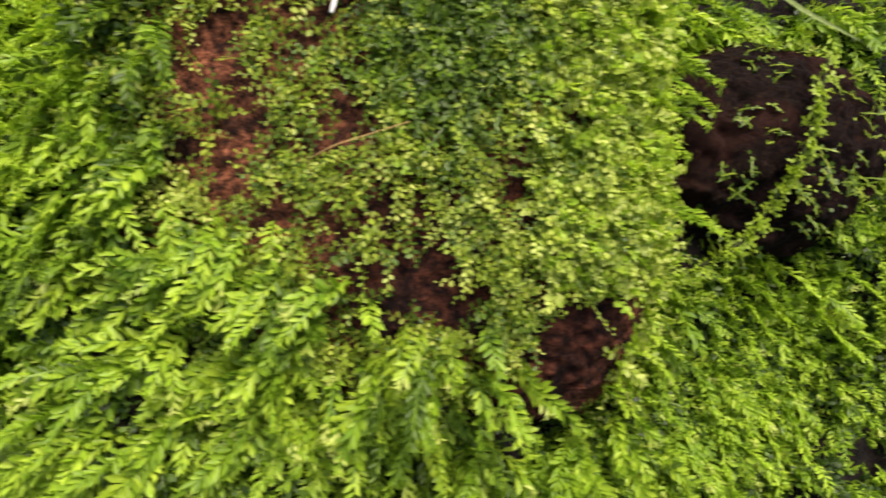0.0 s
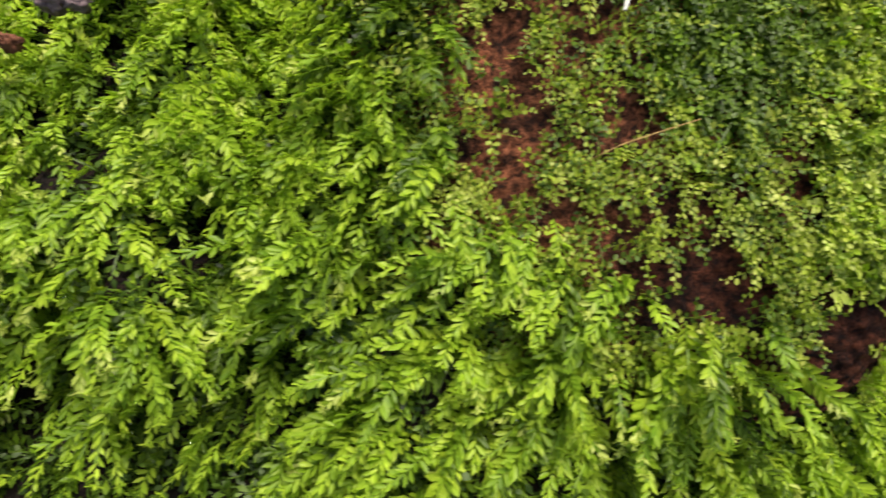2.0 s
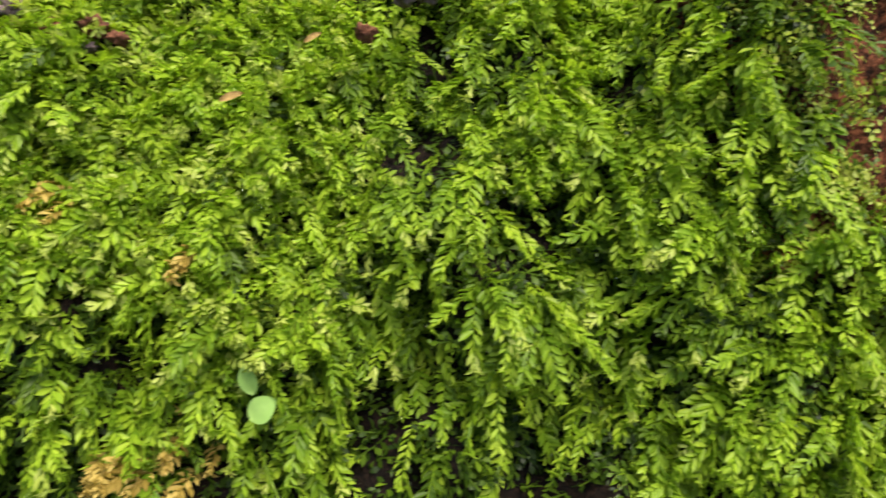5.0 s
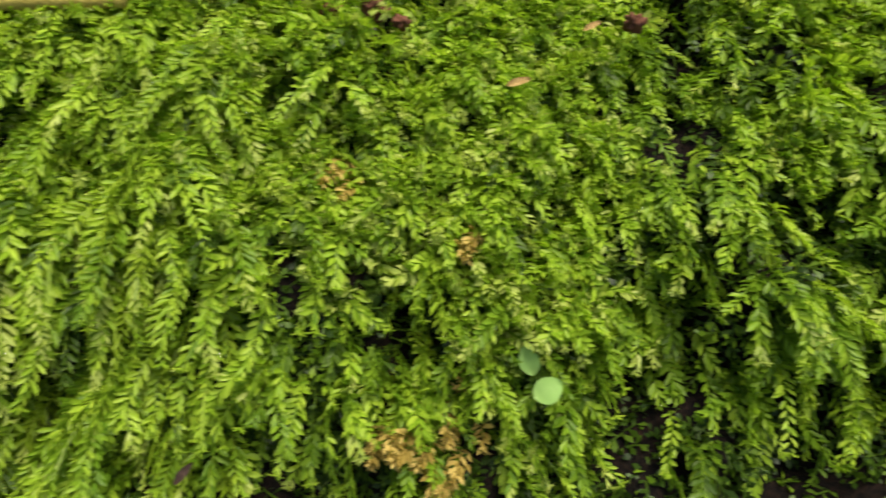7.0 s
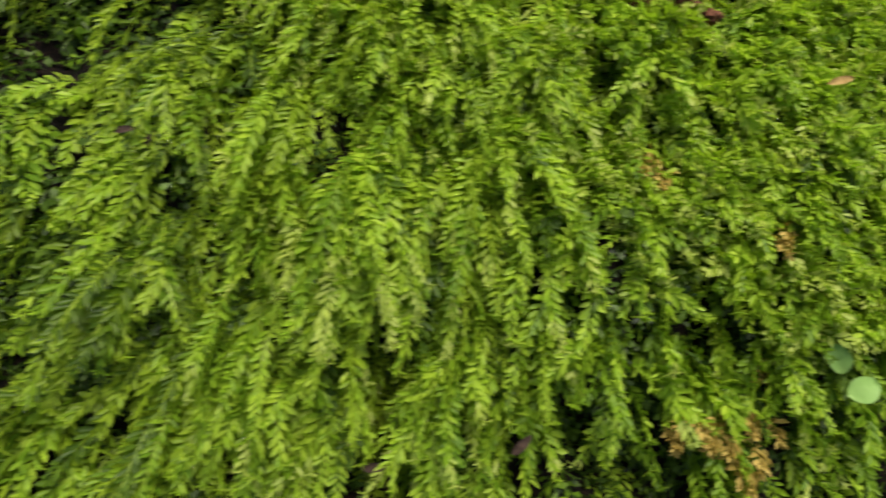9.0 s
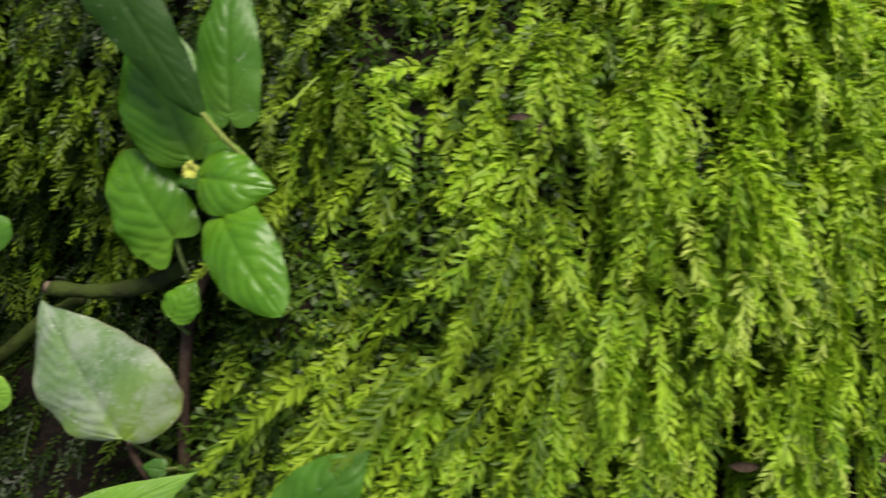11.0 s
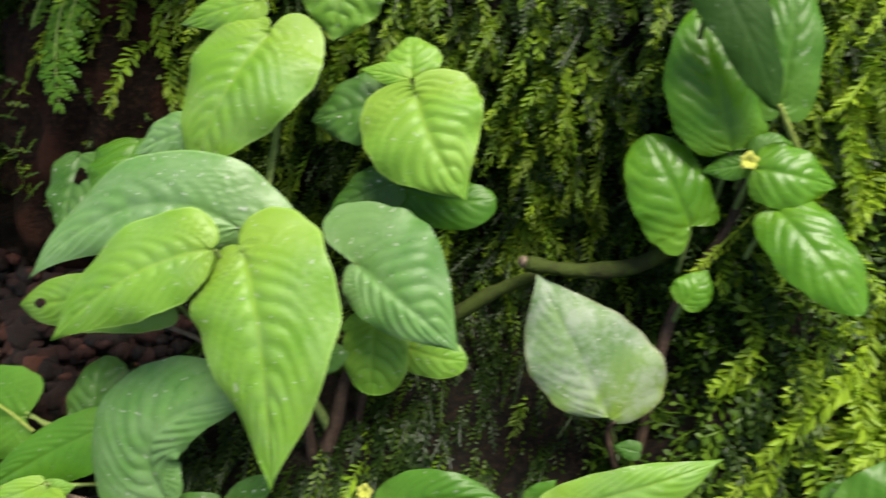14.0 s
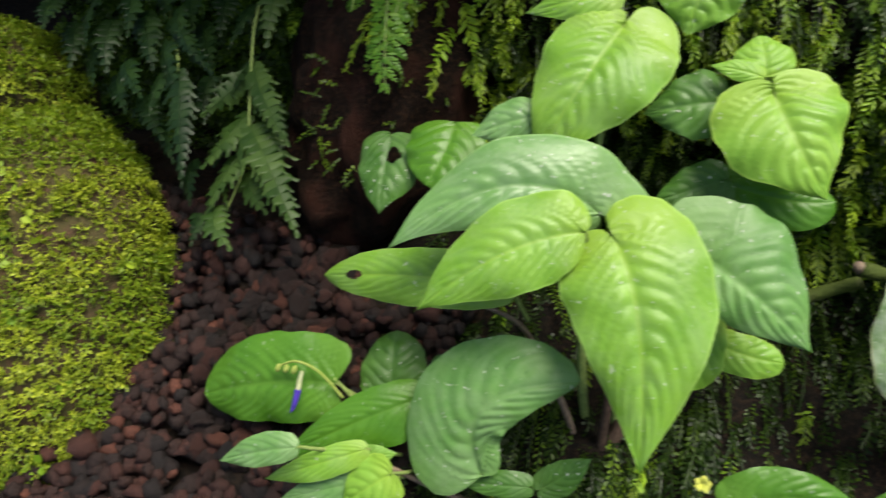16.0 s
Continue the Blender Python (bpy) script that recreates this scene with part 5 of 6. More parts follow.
leaf(plant_a, (-0.8447, 0.1234, -0.1051), (-0.8261, 0.1192, -0.1341), (-0.8102, 0.1149, -0.1828), 0.0285, 0.0232, "light", 0.07, 1.4, 0.9)
leaf(plant_a, (-0.8530, 0.1300, -0.0973), (-0.8895, 0.1194, -0.0992), (-0.9253, 0.1088, -0.1345), 0.0157, 0.0212, "mid", 0.06, 0.6, 2.4)
leaf(plant_a, (-0.8544, 0.1190, -0.1062), (-0.8790, 0.1117, -0.1226), (-0.9045, 0.1045, -0.1527), 0.0156, 0.0185, "light", 0.05, 0.3, 0.6)
leaf(plant_a, (-0.8681, 0.1461, -0.0189), (-0.8755, 0.1390, -0.0480), (-0.8860, 0.1370, -0.0860), 0.0258, 0.0220, "light", 0.06, 1.8, 0.8)
leaf(plant_a, (-0.8766, 0.1460, -0.0077), (-0.8921, 0.1450, -0.0158), (-0.9103, 0.1440, -0.0225), 0.0080, 0.0085, "light", 0.08, 1.0, 1.0)
leaf(plant_a, (-0.8437, 0.1500, 0.0091), (-0.8437, 0.1510, -0.0038), (-0.8437, 0.1520, -0.0168), 0.0169, 0.0169, "light", 0.06, 1.0, 1.0)
leaf(plant_a, (-0.8900, 0.1430, -0.0640), (-0.9026, 0.1418, -0.0711), (-0.9156, 0.1405, -0.0796), 0.0081, 0.0096, "mid", 0.05, 0.6, 0.6)
leaf(plant_a, (-0.9321, 0.1628, -0.0729), (-0.9303, 0.1562, -0.0902), (-0.9323, 0.1495, -0.1045), 0.0160, 0.0181, "vivid", 0.08, 1.0, 0.8, blunt=True)
leaf(plant_a, (-0.9614, 0.1619, -0.0866), (-0.9562, 0.1563, -0.1058), (-0.9514, 0.1507, -0.1232), 0.0165, 0.0133, "deep", 0.05, 0.8, 0.8, hole=(0.25, 0.15, 0.10, 0.20))
leaf(plant_a, (-0.8795, 0.1400, -0.1350), (-0.9240, 0.1450, -0.1459), (-0.9711, 0.1500, -0.1600), 0.0120, 0.0125, "light", 0.05, 0.6, 0.6, hole=(0.8, -0.05, 0.05, 0.28), blunt=True)
leaf(plant_a, (-0.8056, 0.1561, -0.0305), (-0.7930, 0.1539, -0.0491), (-0.7751, 0.1517, -0.0667), 0.0228, 0.0245, "yellow", 0.08, 1.5, 1.2)
leaf(plant_a, (-0.8102, 0.1600, -0.0245), (-0.8127, 0.1615, -0.0162), (-0.8165, 0.1640, -0.0062), 0.0112, 0.0112, "yellow", 0.04, 0.5, 0.5, blunt=True)
leaf(plant_a, (-0.8106, 0.1585, -0.0250), (-0.8208, 0.1580, -0.0246), (-0.8314, 0.1570, -0.0246), 0.0042, 0.0050, "yellow", 0.04, 0.6, 0.6)
leaf(plant_a, (-0.8227, 0.1660, -0.0364), (-0.8371, 0.1650, -0.0423), (-0.8520, 0.1640, -0.0484), 0.0139, 0.0144, "deep", 0.10, 1.2, 1.2)
leaf(plant_a, (-0.8121, 0.1720, -0.0664), (-0.8246, 0.1710, -0.0751), (-0.8374, 0.1700, -0.0838), 0.0106, 0.0106, "deep", 0.05, 1.0, 1.0)
leaf(plant_a, (-0.8156, 0.1780, -0.0663), (-0.7887, 0.1760, -0.0682), (-0.7689, 0.1740, -0.0627), 0.0090, 0.0118, "vivid", 0.08, 1.0, 1.0, blunt=True)
leaf(plant_a, (-0.8125, 0.1501, -0.1011), (-0.7911, 0.1501, -0.1097), (-0.7637, 0.1501, -0.1236), 0.0275, 0.0145, "grey", 0.08, 3.6, 0.5)
leaf(plant_a, (-0.8075, 0.1748, -0.1264), (-0.8150, 0.1748, -0.1297), (-0.8226, 0.1748, -0.1328), 0.0059, 0.0059, "yellow", 0.05, 1.0, 1.0)
leaf(plant_a, (-0.8064, 0.1748, -0.1268), (-0.8038, 0.1748, -0.1414), (-0.8025, 0.1748, -0.1571), 0.0145, 0.0126, "yellow", 0.08, 1.0, 1.0, blunt=True)
leaf(plant_a, (-0.7941, 0.1840, -0.1339), (-0.7796, 0.1840, -0.1348), (-0.7657, 0.1840, -0.1328), 0.0083, 0.0088, "yellow", 0.06, 1.0, 1.0, blunt=True)
leaf(plant_a, (-0.8152, 0.1660, -0.1399), (-0.8193, 0.1660, -0.1470), (-0.8233, 0.1660, -0.1541), 0.0040, 0.0040, "deep", 0.05, 1.0, 1.0)
plant_d = thing("flowering_plant", (-0.88, 0.205, -0.247), "low green plant with one violet-blue tubular flower", "plant")
leaf(plant_d, (-0.9215, 0.1602, -0.2061), (-0.9266, 0.1649, -0.1918), (-0.9328, 0.1697, -0.1754), 0.0145, 0.0156, "deep", 0.08, 0.8, 0.8, blunt=True)
leaf(plant_d, (-0.8679, 0.1460, -0.2161), (-0.8746, 0.1420, -0.1875), (-0.8411, 0.1400, -0.1630), 0.0270, 0.0123, "grey", 0.08, 0.8, 0.6, blunt=True)
leaf(plant_d, (-0.9443, 0.1460, -0.2042), (-0.9751, 0.1440, -0.2150), (-1.0088, 0.1420, -0.2334), 0.0176, 0.0218, "vivid", 0.06, 0.9, 1.1, blunt=True)
leaf(plant_d, (-0.9031, 0.1500, -0.1949), (-0.9280, 0.1420, -0.2160), (-0.9570, 0.1340, -0.2427), 0.0150, 0.0112, "vivid", 0.05, 0.8, 0.6)
leaf(plant_d, (-0.9379, 0.1120, -0.2237), (-0.9539, 0.1108, -0.2320), (-0.9698, 0.1096, -0.2426), 0.0061, 0.0070, "mid", 0.06, 0.5, 0.5)
leaf(plant_d, (-0.9159, 0.1300, -0.2202), (-0.9350, 0.1270, -0.2344), (-0.9547, 0.1240, -0.2489), 0.0068, 0.0058, "light", 0.06, 0.6, 0.6)
leaf(plant_d, (-0.9120, 0.1340, -0.2336), (-0.9298, 0.1320, -0.2452), (-0.9481, 0.1300, -0.2573), 0.0074, 0.0079, "mid", 0.06, 1.0, 1.0)
leaf(plant_d, (-0.9177, 0.1340, -0.2251), (-0.9103, 0.1340, -0.2213), (-0.9030, 0.1340, -0.2177), 0.0043, 0.0048, "light", 0.06, 1.0, 1.0)
leaf(plant_d, (-0.9019, 0.1300, -0.2254), (-0.9103, 0.1290, -0.2357), (-0.9187, 0.1280, -0.2461), 0.0109, 0.0109, "yellow", 0.06, 1.0, 1.0)
leaf(plant_d, (-0.8432, 0.1580, -0.2148), (-0.8353, 0.1570, -0.2045), (-0.8276, 0.1560, -0.1945), 0.0067, 0.0072, "deep", 0.06, 1.5, 1.5)
leaf(plant_d, (-0.8496, 0.1520, -0.2152), (-0.8647, 0.1510, -0.2199), (-0.8802, 0.1500, -0.2247), 0.0053, 0.0058, "deep", 0.06, 1.0, 1.0)
leaf(plant_d, (-0.9025, 0.1650, -0.1801), (-0.9043, 0.1645, -0.1865), (-0.9061, 0.1640, -0.1930), 0.0053, 0.0053, "deep", 0.06, 1.0, 1.0)
plant_e = thing("low_plant", (-0.755, 0.215, -0.215), "low plant with smooth green leaves above the moss", "plant")
leaf(plant_e, (-0.7737, 0.1450, -0.1875), (-0.7546, 0.1475, -0.1763), (-0.7308, 0.1500, -0.1729), 0.0105, 0.0126, "vivid", 0.08, 1.0, 1.0)
leaf(plant_e, (-0.7149, 0.1480, -0.1681), (-0.6891, 0.1520, -0.1513), (-0.6639, 0.1560, -0.1351), 0.0080, 0.0123, "light", 0.06, 1.0, 1.0)
leaf(plant_e, (-0.7245, 0.1580, -0.1720), (-0.7210, 0.1580, -0.1664), (-0.7176, 0.1580, -0.1608), 0.0042, 0.0042, "vivid", 0.06, 1.0, 1.0)
leaf(plant_e, (-0.6234, 0.1480, -0.1398), (-0.6130, 0.1500, -0.1264), (-0.6027, 0.1520, -0.1131), 0.0114, 0.0114, "vivid", 0.08, 1.0, 1.0)
leaf(plant_e, (-0.6285, 0.1520, -0.1404), (-0.6214, 0.1540, -0.1319), (-0.6143, 0.1560, -0.1234), 0.0083, 0.0083, "vivid", 0.08, 1.0, 1.0)
plant_c = thing("pale_leaf_plant", (-0.685, 0.215, -0.184), "single silvery-white mottled leaf with a brown edge", "plant")
leaf(plant_c, (-0.7044, 0.1730, -0.1358), (-0.7222, 0.1700, -0.1141), (-0.7436, 0.1671, -0.0886), 0.0189, 0.0263, "silver", 0.05, 0.1, 1.0)
leaf(plant_c, (-0.6899, 0.1800, -0.1473), (-0.6948, 0.1800, -0.1477), (-0.6997, 0.1800, -0.1481), 0.0038, 0.0038, "deep", 0.05, 1.0, 1.0)
plant_b = thing("glossy_plant", (-0.687, 0.215, -0.19), "dark glossy round-leaved plant with a pale yellow bud", "plant")
leaf(plant_b, (-0.6858, 0.1650, -0.0281), (-0.6980, 0.1625, -0.0064), (-0.7106, 0.1600, 0.0202), 0.0163, 0.0147, "gloss", 0.10, 0.4, 0.7, blunt=True)
leaf(plant_b, (-0.6927, 0.1700, -0.0573), (-0.7036, 0.1680, -0.0443), (-0.7166, 0.1660, -0.0276), 0.0150, 0.0125, "gloss", 0.08, 2.6, 1.2, blunt=True)
leaf(plant_b, (-0.6686, 0.1580, -0.0457), (-0.6552, 0.1520, -0.0588), (-0.6374, 0.1460, -0.0747), 0.0124, 0.0113, "gloss", 0.07, 0.6, 0.6, blunt=True)
leaf(plant_b, (-0.6783, 0.1580, -0.0341), (-0.6654, 0.1580, -0.0343), (-0.6507, 0.1600, -0.0340), 0.0112, 0.0112, "gloss", 0.10, 0.6, 0.6)
leaf(plant_b, (-0.6787, 0.1625, -0.0295), (-0.6726, 0.1625, -0.0256), (-0.6649, 0.1635, -0.0234), 0.0068, 0.0068, "vivid", 0.08, 0.6, 0.6)
leaf(plant_b, (-0.6797, 0.1660, -0.0317), (-0.6869, 0.1670, -0.0343), (-0.6943, 0.1680, -0.0370), 0.0047, 0.0052, "vivid", 0.06, 1.0, 1.0)
leaf(plant_b, (-0.6741, 0.1640, -0.0092), (-0.6776, 0.1640, 0.0184), (-0.6810, 0.1640, 0.0462), 0.0114, 0.0114, "vivid", 0.08, 1.0, 1.0)
leaf(plant_b, (-0.7085, 0.1380, 0.0253), (-0.6916, 0.1440, 0.0047), (-0.6754, 0.1500, -0.0145), 0.0112, 0.0112, "strap", 0.04, 0.0, 0.0)
leaf(plant_b, (-0.6892, 0.1700, -0.0865), (-0.6855, 0.1710, -0.0793), (-0.6829, 0.1720, -0.0714), 0.0072, 0.0066, "gloss", 0.08, 0.6, 0.6)


stem(plant_a, [(-0.852, 0.131, -0.107), (-0.849, 0.140, -0.131), (-0.832, 0.172, -0.160), (-0.822, 0.200, -0.190), (-0.820, 0.222, -0.215)], (0.0012, 0.0022, 0.0026), "stem_green")
stem(plant_a, [(-0.806, 0.184, -0.128), (-0.8175, 0.1870, -0.1529), (-0.8201, 0.1920, -0.1789), (-0.8233, 0.1970, -0.2095), (-0.822, 0.225, -0.250)], (0.0018, 0.0034, 0.0042), "bark_brown")
stem(plant_a, [(-0.811, 0.156, -0.102), (-0.822, 0.162, -0.115), (-0.832, 0.172, -0.139), (-0.828, 0.180, -0.180), (-0.822, 0.205, -0.225)], (0.0012, 0.0020, 0.0026), "bark_brown")
stem(plant_a, [(-0.805, 0.163, -0.034), (-0.805, 0.176, -0.052), (-0.806, 0.182, -0.088), (-0.812, 0.195, -0.145), (-0.816, 0.215, -0.200)], (0.0011, 0.0018, 0.0024), "bark_brown")
stem(plant_a, [(-0.869, 0.153, -0.020), (-0.868, 0.165, -0.048), (-0.861, 0.165, -0.101), (-0.846, 0.182, -0.160), (-0.832, 0.212, -0.205)], (0.0011, 0.0018, 0.0024), "stem_green")
stem(plant_a, [(-0.901, 0.152, -0.148), (-0.878, 0.156, -0.150), (-0.866, 0.165, -0.159), (-0.845, 0.185, -0.187), (-0.832, 0.212, -0.215)], (0.0009, 0.0013, 0.0020), "twig_pale")
stem(plant_d, [(-0.919, 0.133, -0.224), (-0.900, 0.150, -0.231), (-0.873, 0.172, -0.240), (-0.850, 0.205, -0.255)], (0.0009, 0.0016, 0.0022), "twig_pale")
stem(plant_d, [(-0.905, 0.145, -0.195), (-0.903, 0.160, -0.212), (-0.895, 0.180, -0.228), (-0.885, 0.205, -0.245)], (0.0009, 0.0016, 0.0020), "stem_green")
stem(plant_d, [(-0.946, 0.146, -0.202), (-0.930, 0.160, -0.215), (-0.905, 0.185, -0.235), (-0.888, 0.205, -0.247)], (0.0009, 0.0014, 0.0018), "stem_green")
stem(plant_b, [(-0.679, 0.166, -0.029), (-0.679, 0.178, -0.054), (-0.690, 0.184, -0.092), (-0.689, 0.194, -0.150), (-0.687, 0.215, -0.190)], (0.0013, 0.0023, 0.0026), "bark_brown")
stem(plant_b, [(-0.6767, 0.1510, -0.0125), (-0.6704, 0.1560, -0.0196), (-0.6635, 0.1640, -0.0260)], (0.0008, 0.0011, 0.0009), "bud_green", "leaf_stalk")
stem(plant_c, [(-0.702, 0.174, -0.137), (-0.703, 0.179, -0.144), (-0.696, 0.188, -0.159), (-0.685, 0.215, -0.184)], (0.0010, 0.0014, 0.0016), "bark_brown", "stalk")
stem(plant_e, [(-0.774, 0.147, -0.188), (-0.770, 0.165, -0.196), (-0.760, 0.195, -0.208), (-0.755, 0.215, -0.215)], (0.0010, 0.0015, 0.0018), "stem_green")
stem(plant_e, [(-0.715, 0.150, -0.168), (-0.725, 0.170, -0.185), (-0.745, 0.200, -0.205), (-0.755, 0.215, -0.215)], (0.0010, 0.0015, 0.0018), "stem_green")

# ---- red rock, boulder and gravel at the far end ----
def build_red_rock():
    v, f = blob((-0.995, 0.218, -0.045), (0.056, 0.058, 0.105), 9.0, 0.16, 5, 6.0)
    d = np.array([noise.noise(Vector(p) * 60) * 0.004 + noise.noise(Vector(p) * 150) * 0.002 for p in v])
    v[:, 1] += d
    ob = new("red_rock", mesh_of("red_rock", to_world(v), f, ["shaded_lava"]))
    tagged(ob, "red rock face behind the leaves, darkened for the shade there", "rock")


build_red_rock()
STONE = (((-1.180, 0.168, -0.262), (0.120, 0.070, 0.141)), ((-1.2170, 0.1650, -0.1220), (0.048, 0.056, 0.040)))


def stone_y(x, z):
    out = np.full(np.shape(x), 9.0)
    for c, r in STONE:
        q = 1 - ((x - c[0]) / r[0]) ** 2 - ((z - c[2]) / r[2]) ** 2
        out = np.where(q > 0, np.minimum(out, c[1] - r[1] * np.sqrt(np.maximum(q, 0))), out)
    return out


def build_stone():
    v, f = blob(*STONE[0], 2.0, 0.015, 4, 4.0)
    v2, f2 = blob(*STONE[1], 6.0, 0.015, 4, 4.0)
    f = f + [tuple(i + len(v) for i in t) for t in f2]
    ob = new("mossy_boulder", mesh_of("mossy_boulder", to_world(np.concatenate([v, v2])), f, ["mossy_stone"]))
    tagged(ob, "rounded boulder wholly covered in short moss", "rock")
    # short moss set over the whole of its skin
    r = np.random.default_rng(88)
    allv, alln = [], []
    for (c, rad), n in zip(STONE, (27000, 8000)):
        d = unit(r.normal(size=(n, 3)))
        d = d[(d[:, 1] < 0.30) & (d[:, 0] > -0.75)]
        allv.append(np.array(c) + d * np.array(rad) * 1.0)
        alln.append(unit(d / np.array(rad)))
    p, nn = np.concatenate(allv), np.concatenate(alln)
    bare = rumple(p[:, 0], p[:, 2], 75, 61) > 1.25
    for sx, sz, rx, rz in ((-1.173, -0.126, 0.009, 0.006), (-1.101, -0.178, 0.010, 0.006), (-1.120, -0.182, 0.008, 0.005), (-1.165, -0.200, 0.009, 0.006)):
        bare |= ((p[:, 0] - sx) / rx) ** 2 + ((p[:, 2] - sz) / rz) ** 2 < 1 + 0.5 * rumple(p[:, 0], p[:, 2], 400, 65)
    bare &= r.uniform(size=len(p)) < 0.72
    p, nn = p[~bare], nn[~bare]
    p = p + nn * (0.0022 * rumple(p[:, 0], p[:, 2], 260, 67) + 0.0016 * rumple(p[:, 0], p[:, 2], 560, 68))[:, None]
    n = len(p)
    start = nn + 0.6 * r.normal(size=(n, 3)) * 0.6
    bend = nn * 0.5 + np.array([0, 0, -0.6]) + 0.5 * r.normal(size=(n, 3))
    v, tri, u, sid, cnt = shoots(p, start, bend, r.uniform(0.003, 0.006, n) * (1.25 + 0.5 * rumple(p[:, 0], p[:, 2], 210, 64)), r.uniform(0.0016, 0.0030, n), 89, 0.0012, 0.30, 60, 0.0003, nn + np.array([0, 0, 0.3]), PLAIN_TRIS, 0.4)
    lump = rumple(p[:, 0], p[:, 2], 90, 63)
    m = np.where(lump > 0.0, 1, 0)
    idx = np.concatenate([np.repeat(m[sid], 2), np.zeros(cnt * 8, int)])
    ob = new("cushion_moss", big_mesh("cushion_moss", to_world(v), tri, ["cushion_green", "shaded_yellow"], idx))
    tagged(ob, "short olive and yellow-green moss on the boulder", "moss", kind="stuff")


build_stone()


def bed_y(z):
    return 0.175 + 0.45 * (z + 0.206)


def build_gravel_bed():
    r = np.random.default_rng(91)
    shapes, coarse = [], []
    for k in range(14):
        rad = (1.0, r.uniform(0.6, 0.85), r.uniform(0.7, 1.0))
        shapes.append(blob((0, 0, 0), rad, 20.0 + 3 * k, 0.8, 2, 5.0))
        coarse.append(blob((0, 0, 0), rad, 20.0 + 3 * k, 0.8, 1, 5.0))
    n = 2300
    x, z = r.uniform(-1.13, -0.905, n), r.uniform(-0.35, -0.15, n)
    size = r.uniform(0.0036, 0.0066, n) * np.where(r.uniform(size=n) > 0.93, 1.45, 1.0)
    y = bed_y(z) + r.uniform(-0.004, 0.006, n)
    # some larger stones at the foot of the boulder
    x[:16], z[:16] = r.uniform(-1.10, -1.00, 16), r.uniform(-0.33, -0.27, 16)
    size[:16] = r.uniform(0.0065, 0.0100, 16)
    y[:16] = bed_y(z[:16]) - 0.003
    bed = thing("gravel_bed", (-0.98, float(bed_y(-0.22)) + 0.006, -0.22), "bed of dark red lava gravel, wet and loose", "gravel")
    meshes = [mesh_of("pebble", v, f, ["gravel"], smooth=True) for v, f in shapes]
    near = np.argsort(np.abs(x + 0.995) / 0.7 + np.abs(z + 0.21) + np.abs(y - bed_y(z)) * 2)
    rest_v, rest_f, at = [], [], 0
    for rank, i in enumerate(near):
        turn = Euler(r.uniform(0, 6.28, 3)).to_matrix().to_4x4()
        m = BANK @ Matrix.Translation((x[i], y[i], z[i])) @ turn @ Matrix.Scale(size[i], 4)
        k = int(r.integers(14))
        if rank < 300:
            ob = new("pebble", meshes[k])
            ob.parent = bed
            ob.matrix_basis = Matrix.Translation(-bed.location) @ m
        else:
            mm = np.array(m)
            v = coarse[k][0] @ mm[:3, :3].T + mm[:3, 3]
            rest_v.append(v)
            rest_f += [tuple(q + at for q in t) for t in coarse[k][1]]
            at += len(v)
    ob = part("loose_gravel", mesh_of("loose_gravel", np.concatenate(rest_v), rest_f, ["gravel"], smooth=True), bed)
    tagged(ob, kind="stuff")


build_gravel_bed()


lay_moss("rock_creeper", "sparse small creeping leaves on the red rock", 800, (-1.03, -0.92, -0.14, 0.02), 700,
         ["shaded_deep", "shaded_yellow"], (0.75, 0.25), (0.005, 0.012), (0.0013, 0.0021), (0.1, 0.4), lambda x, z: np.clip(rumple(x, z, 160, 71), 0, 1) * np.clip((z + 0.12) / 0.02, 0, 1), sway=60, shape=0.36, face=red_y)


# dim greens paint in the shade behind the ferns
lay_moss("shade_moss", "moss behind the ferns, the shade there put into its dim green", 5000, (-1.30, -1.01, -0.19, 0.06), 720,
         ["shaded_deep", "shaded_green"], (0.7, 0.3), (0.008, 0.020), (0.0034, 0.0050), (0.1, 0.6), lambda x, z: np.clip((z + 0.13) / 0.03, 0, 1) * np.clip((-1.045 - x) / 0.02, 0, 1), sway=40, shape=0.28, simple=True)
lay_moss("boulder_creeper", "few small round bright leaves creeping on the mossy boulder", 90, (-1.24, -1.06, -0.33, -0.13), 740,
         ["creeper_green", "moss_green"], (0.6, 0.4), (0.006, 0.012), (0.0034, 0.0048), (0.3, 0.6), None, sway=80, shape=0.42, spacing=0.003, face=stone_y)


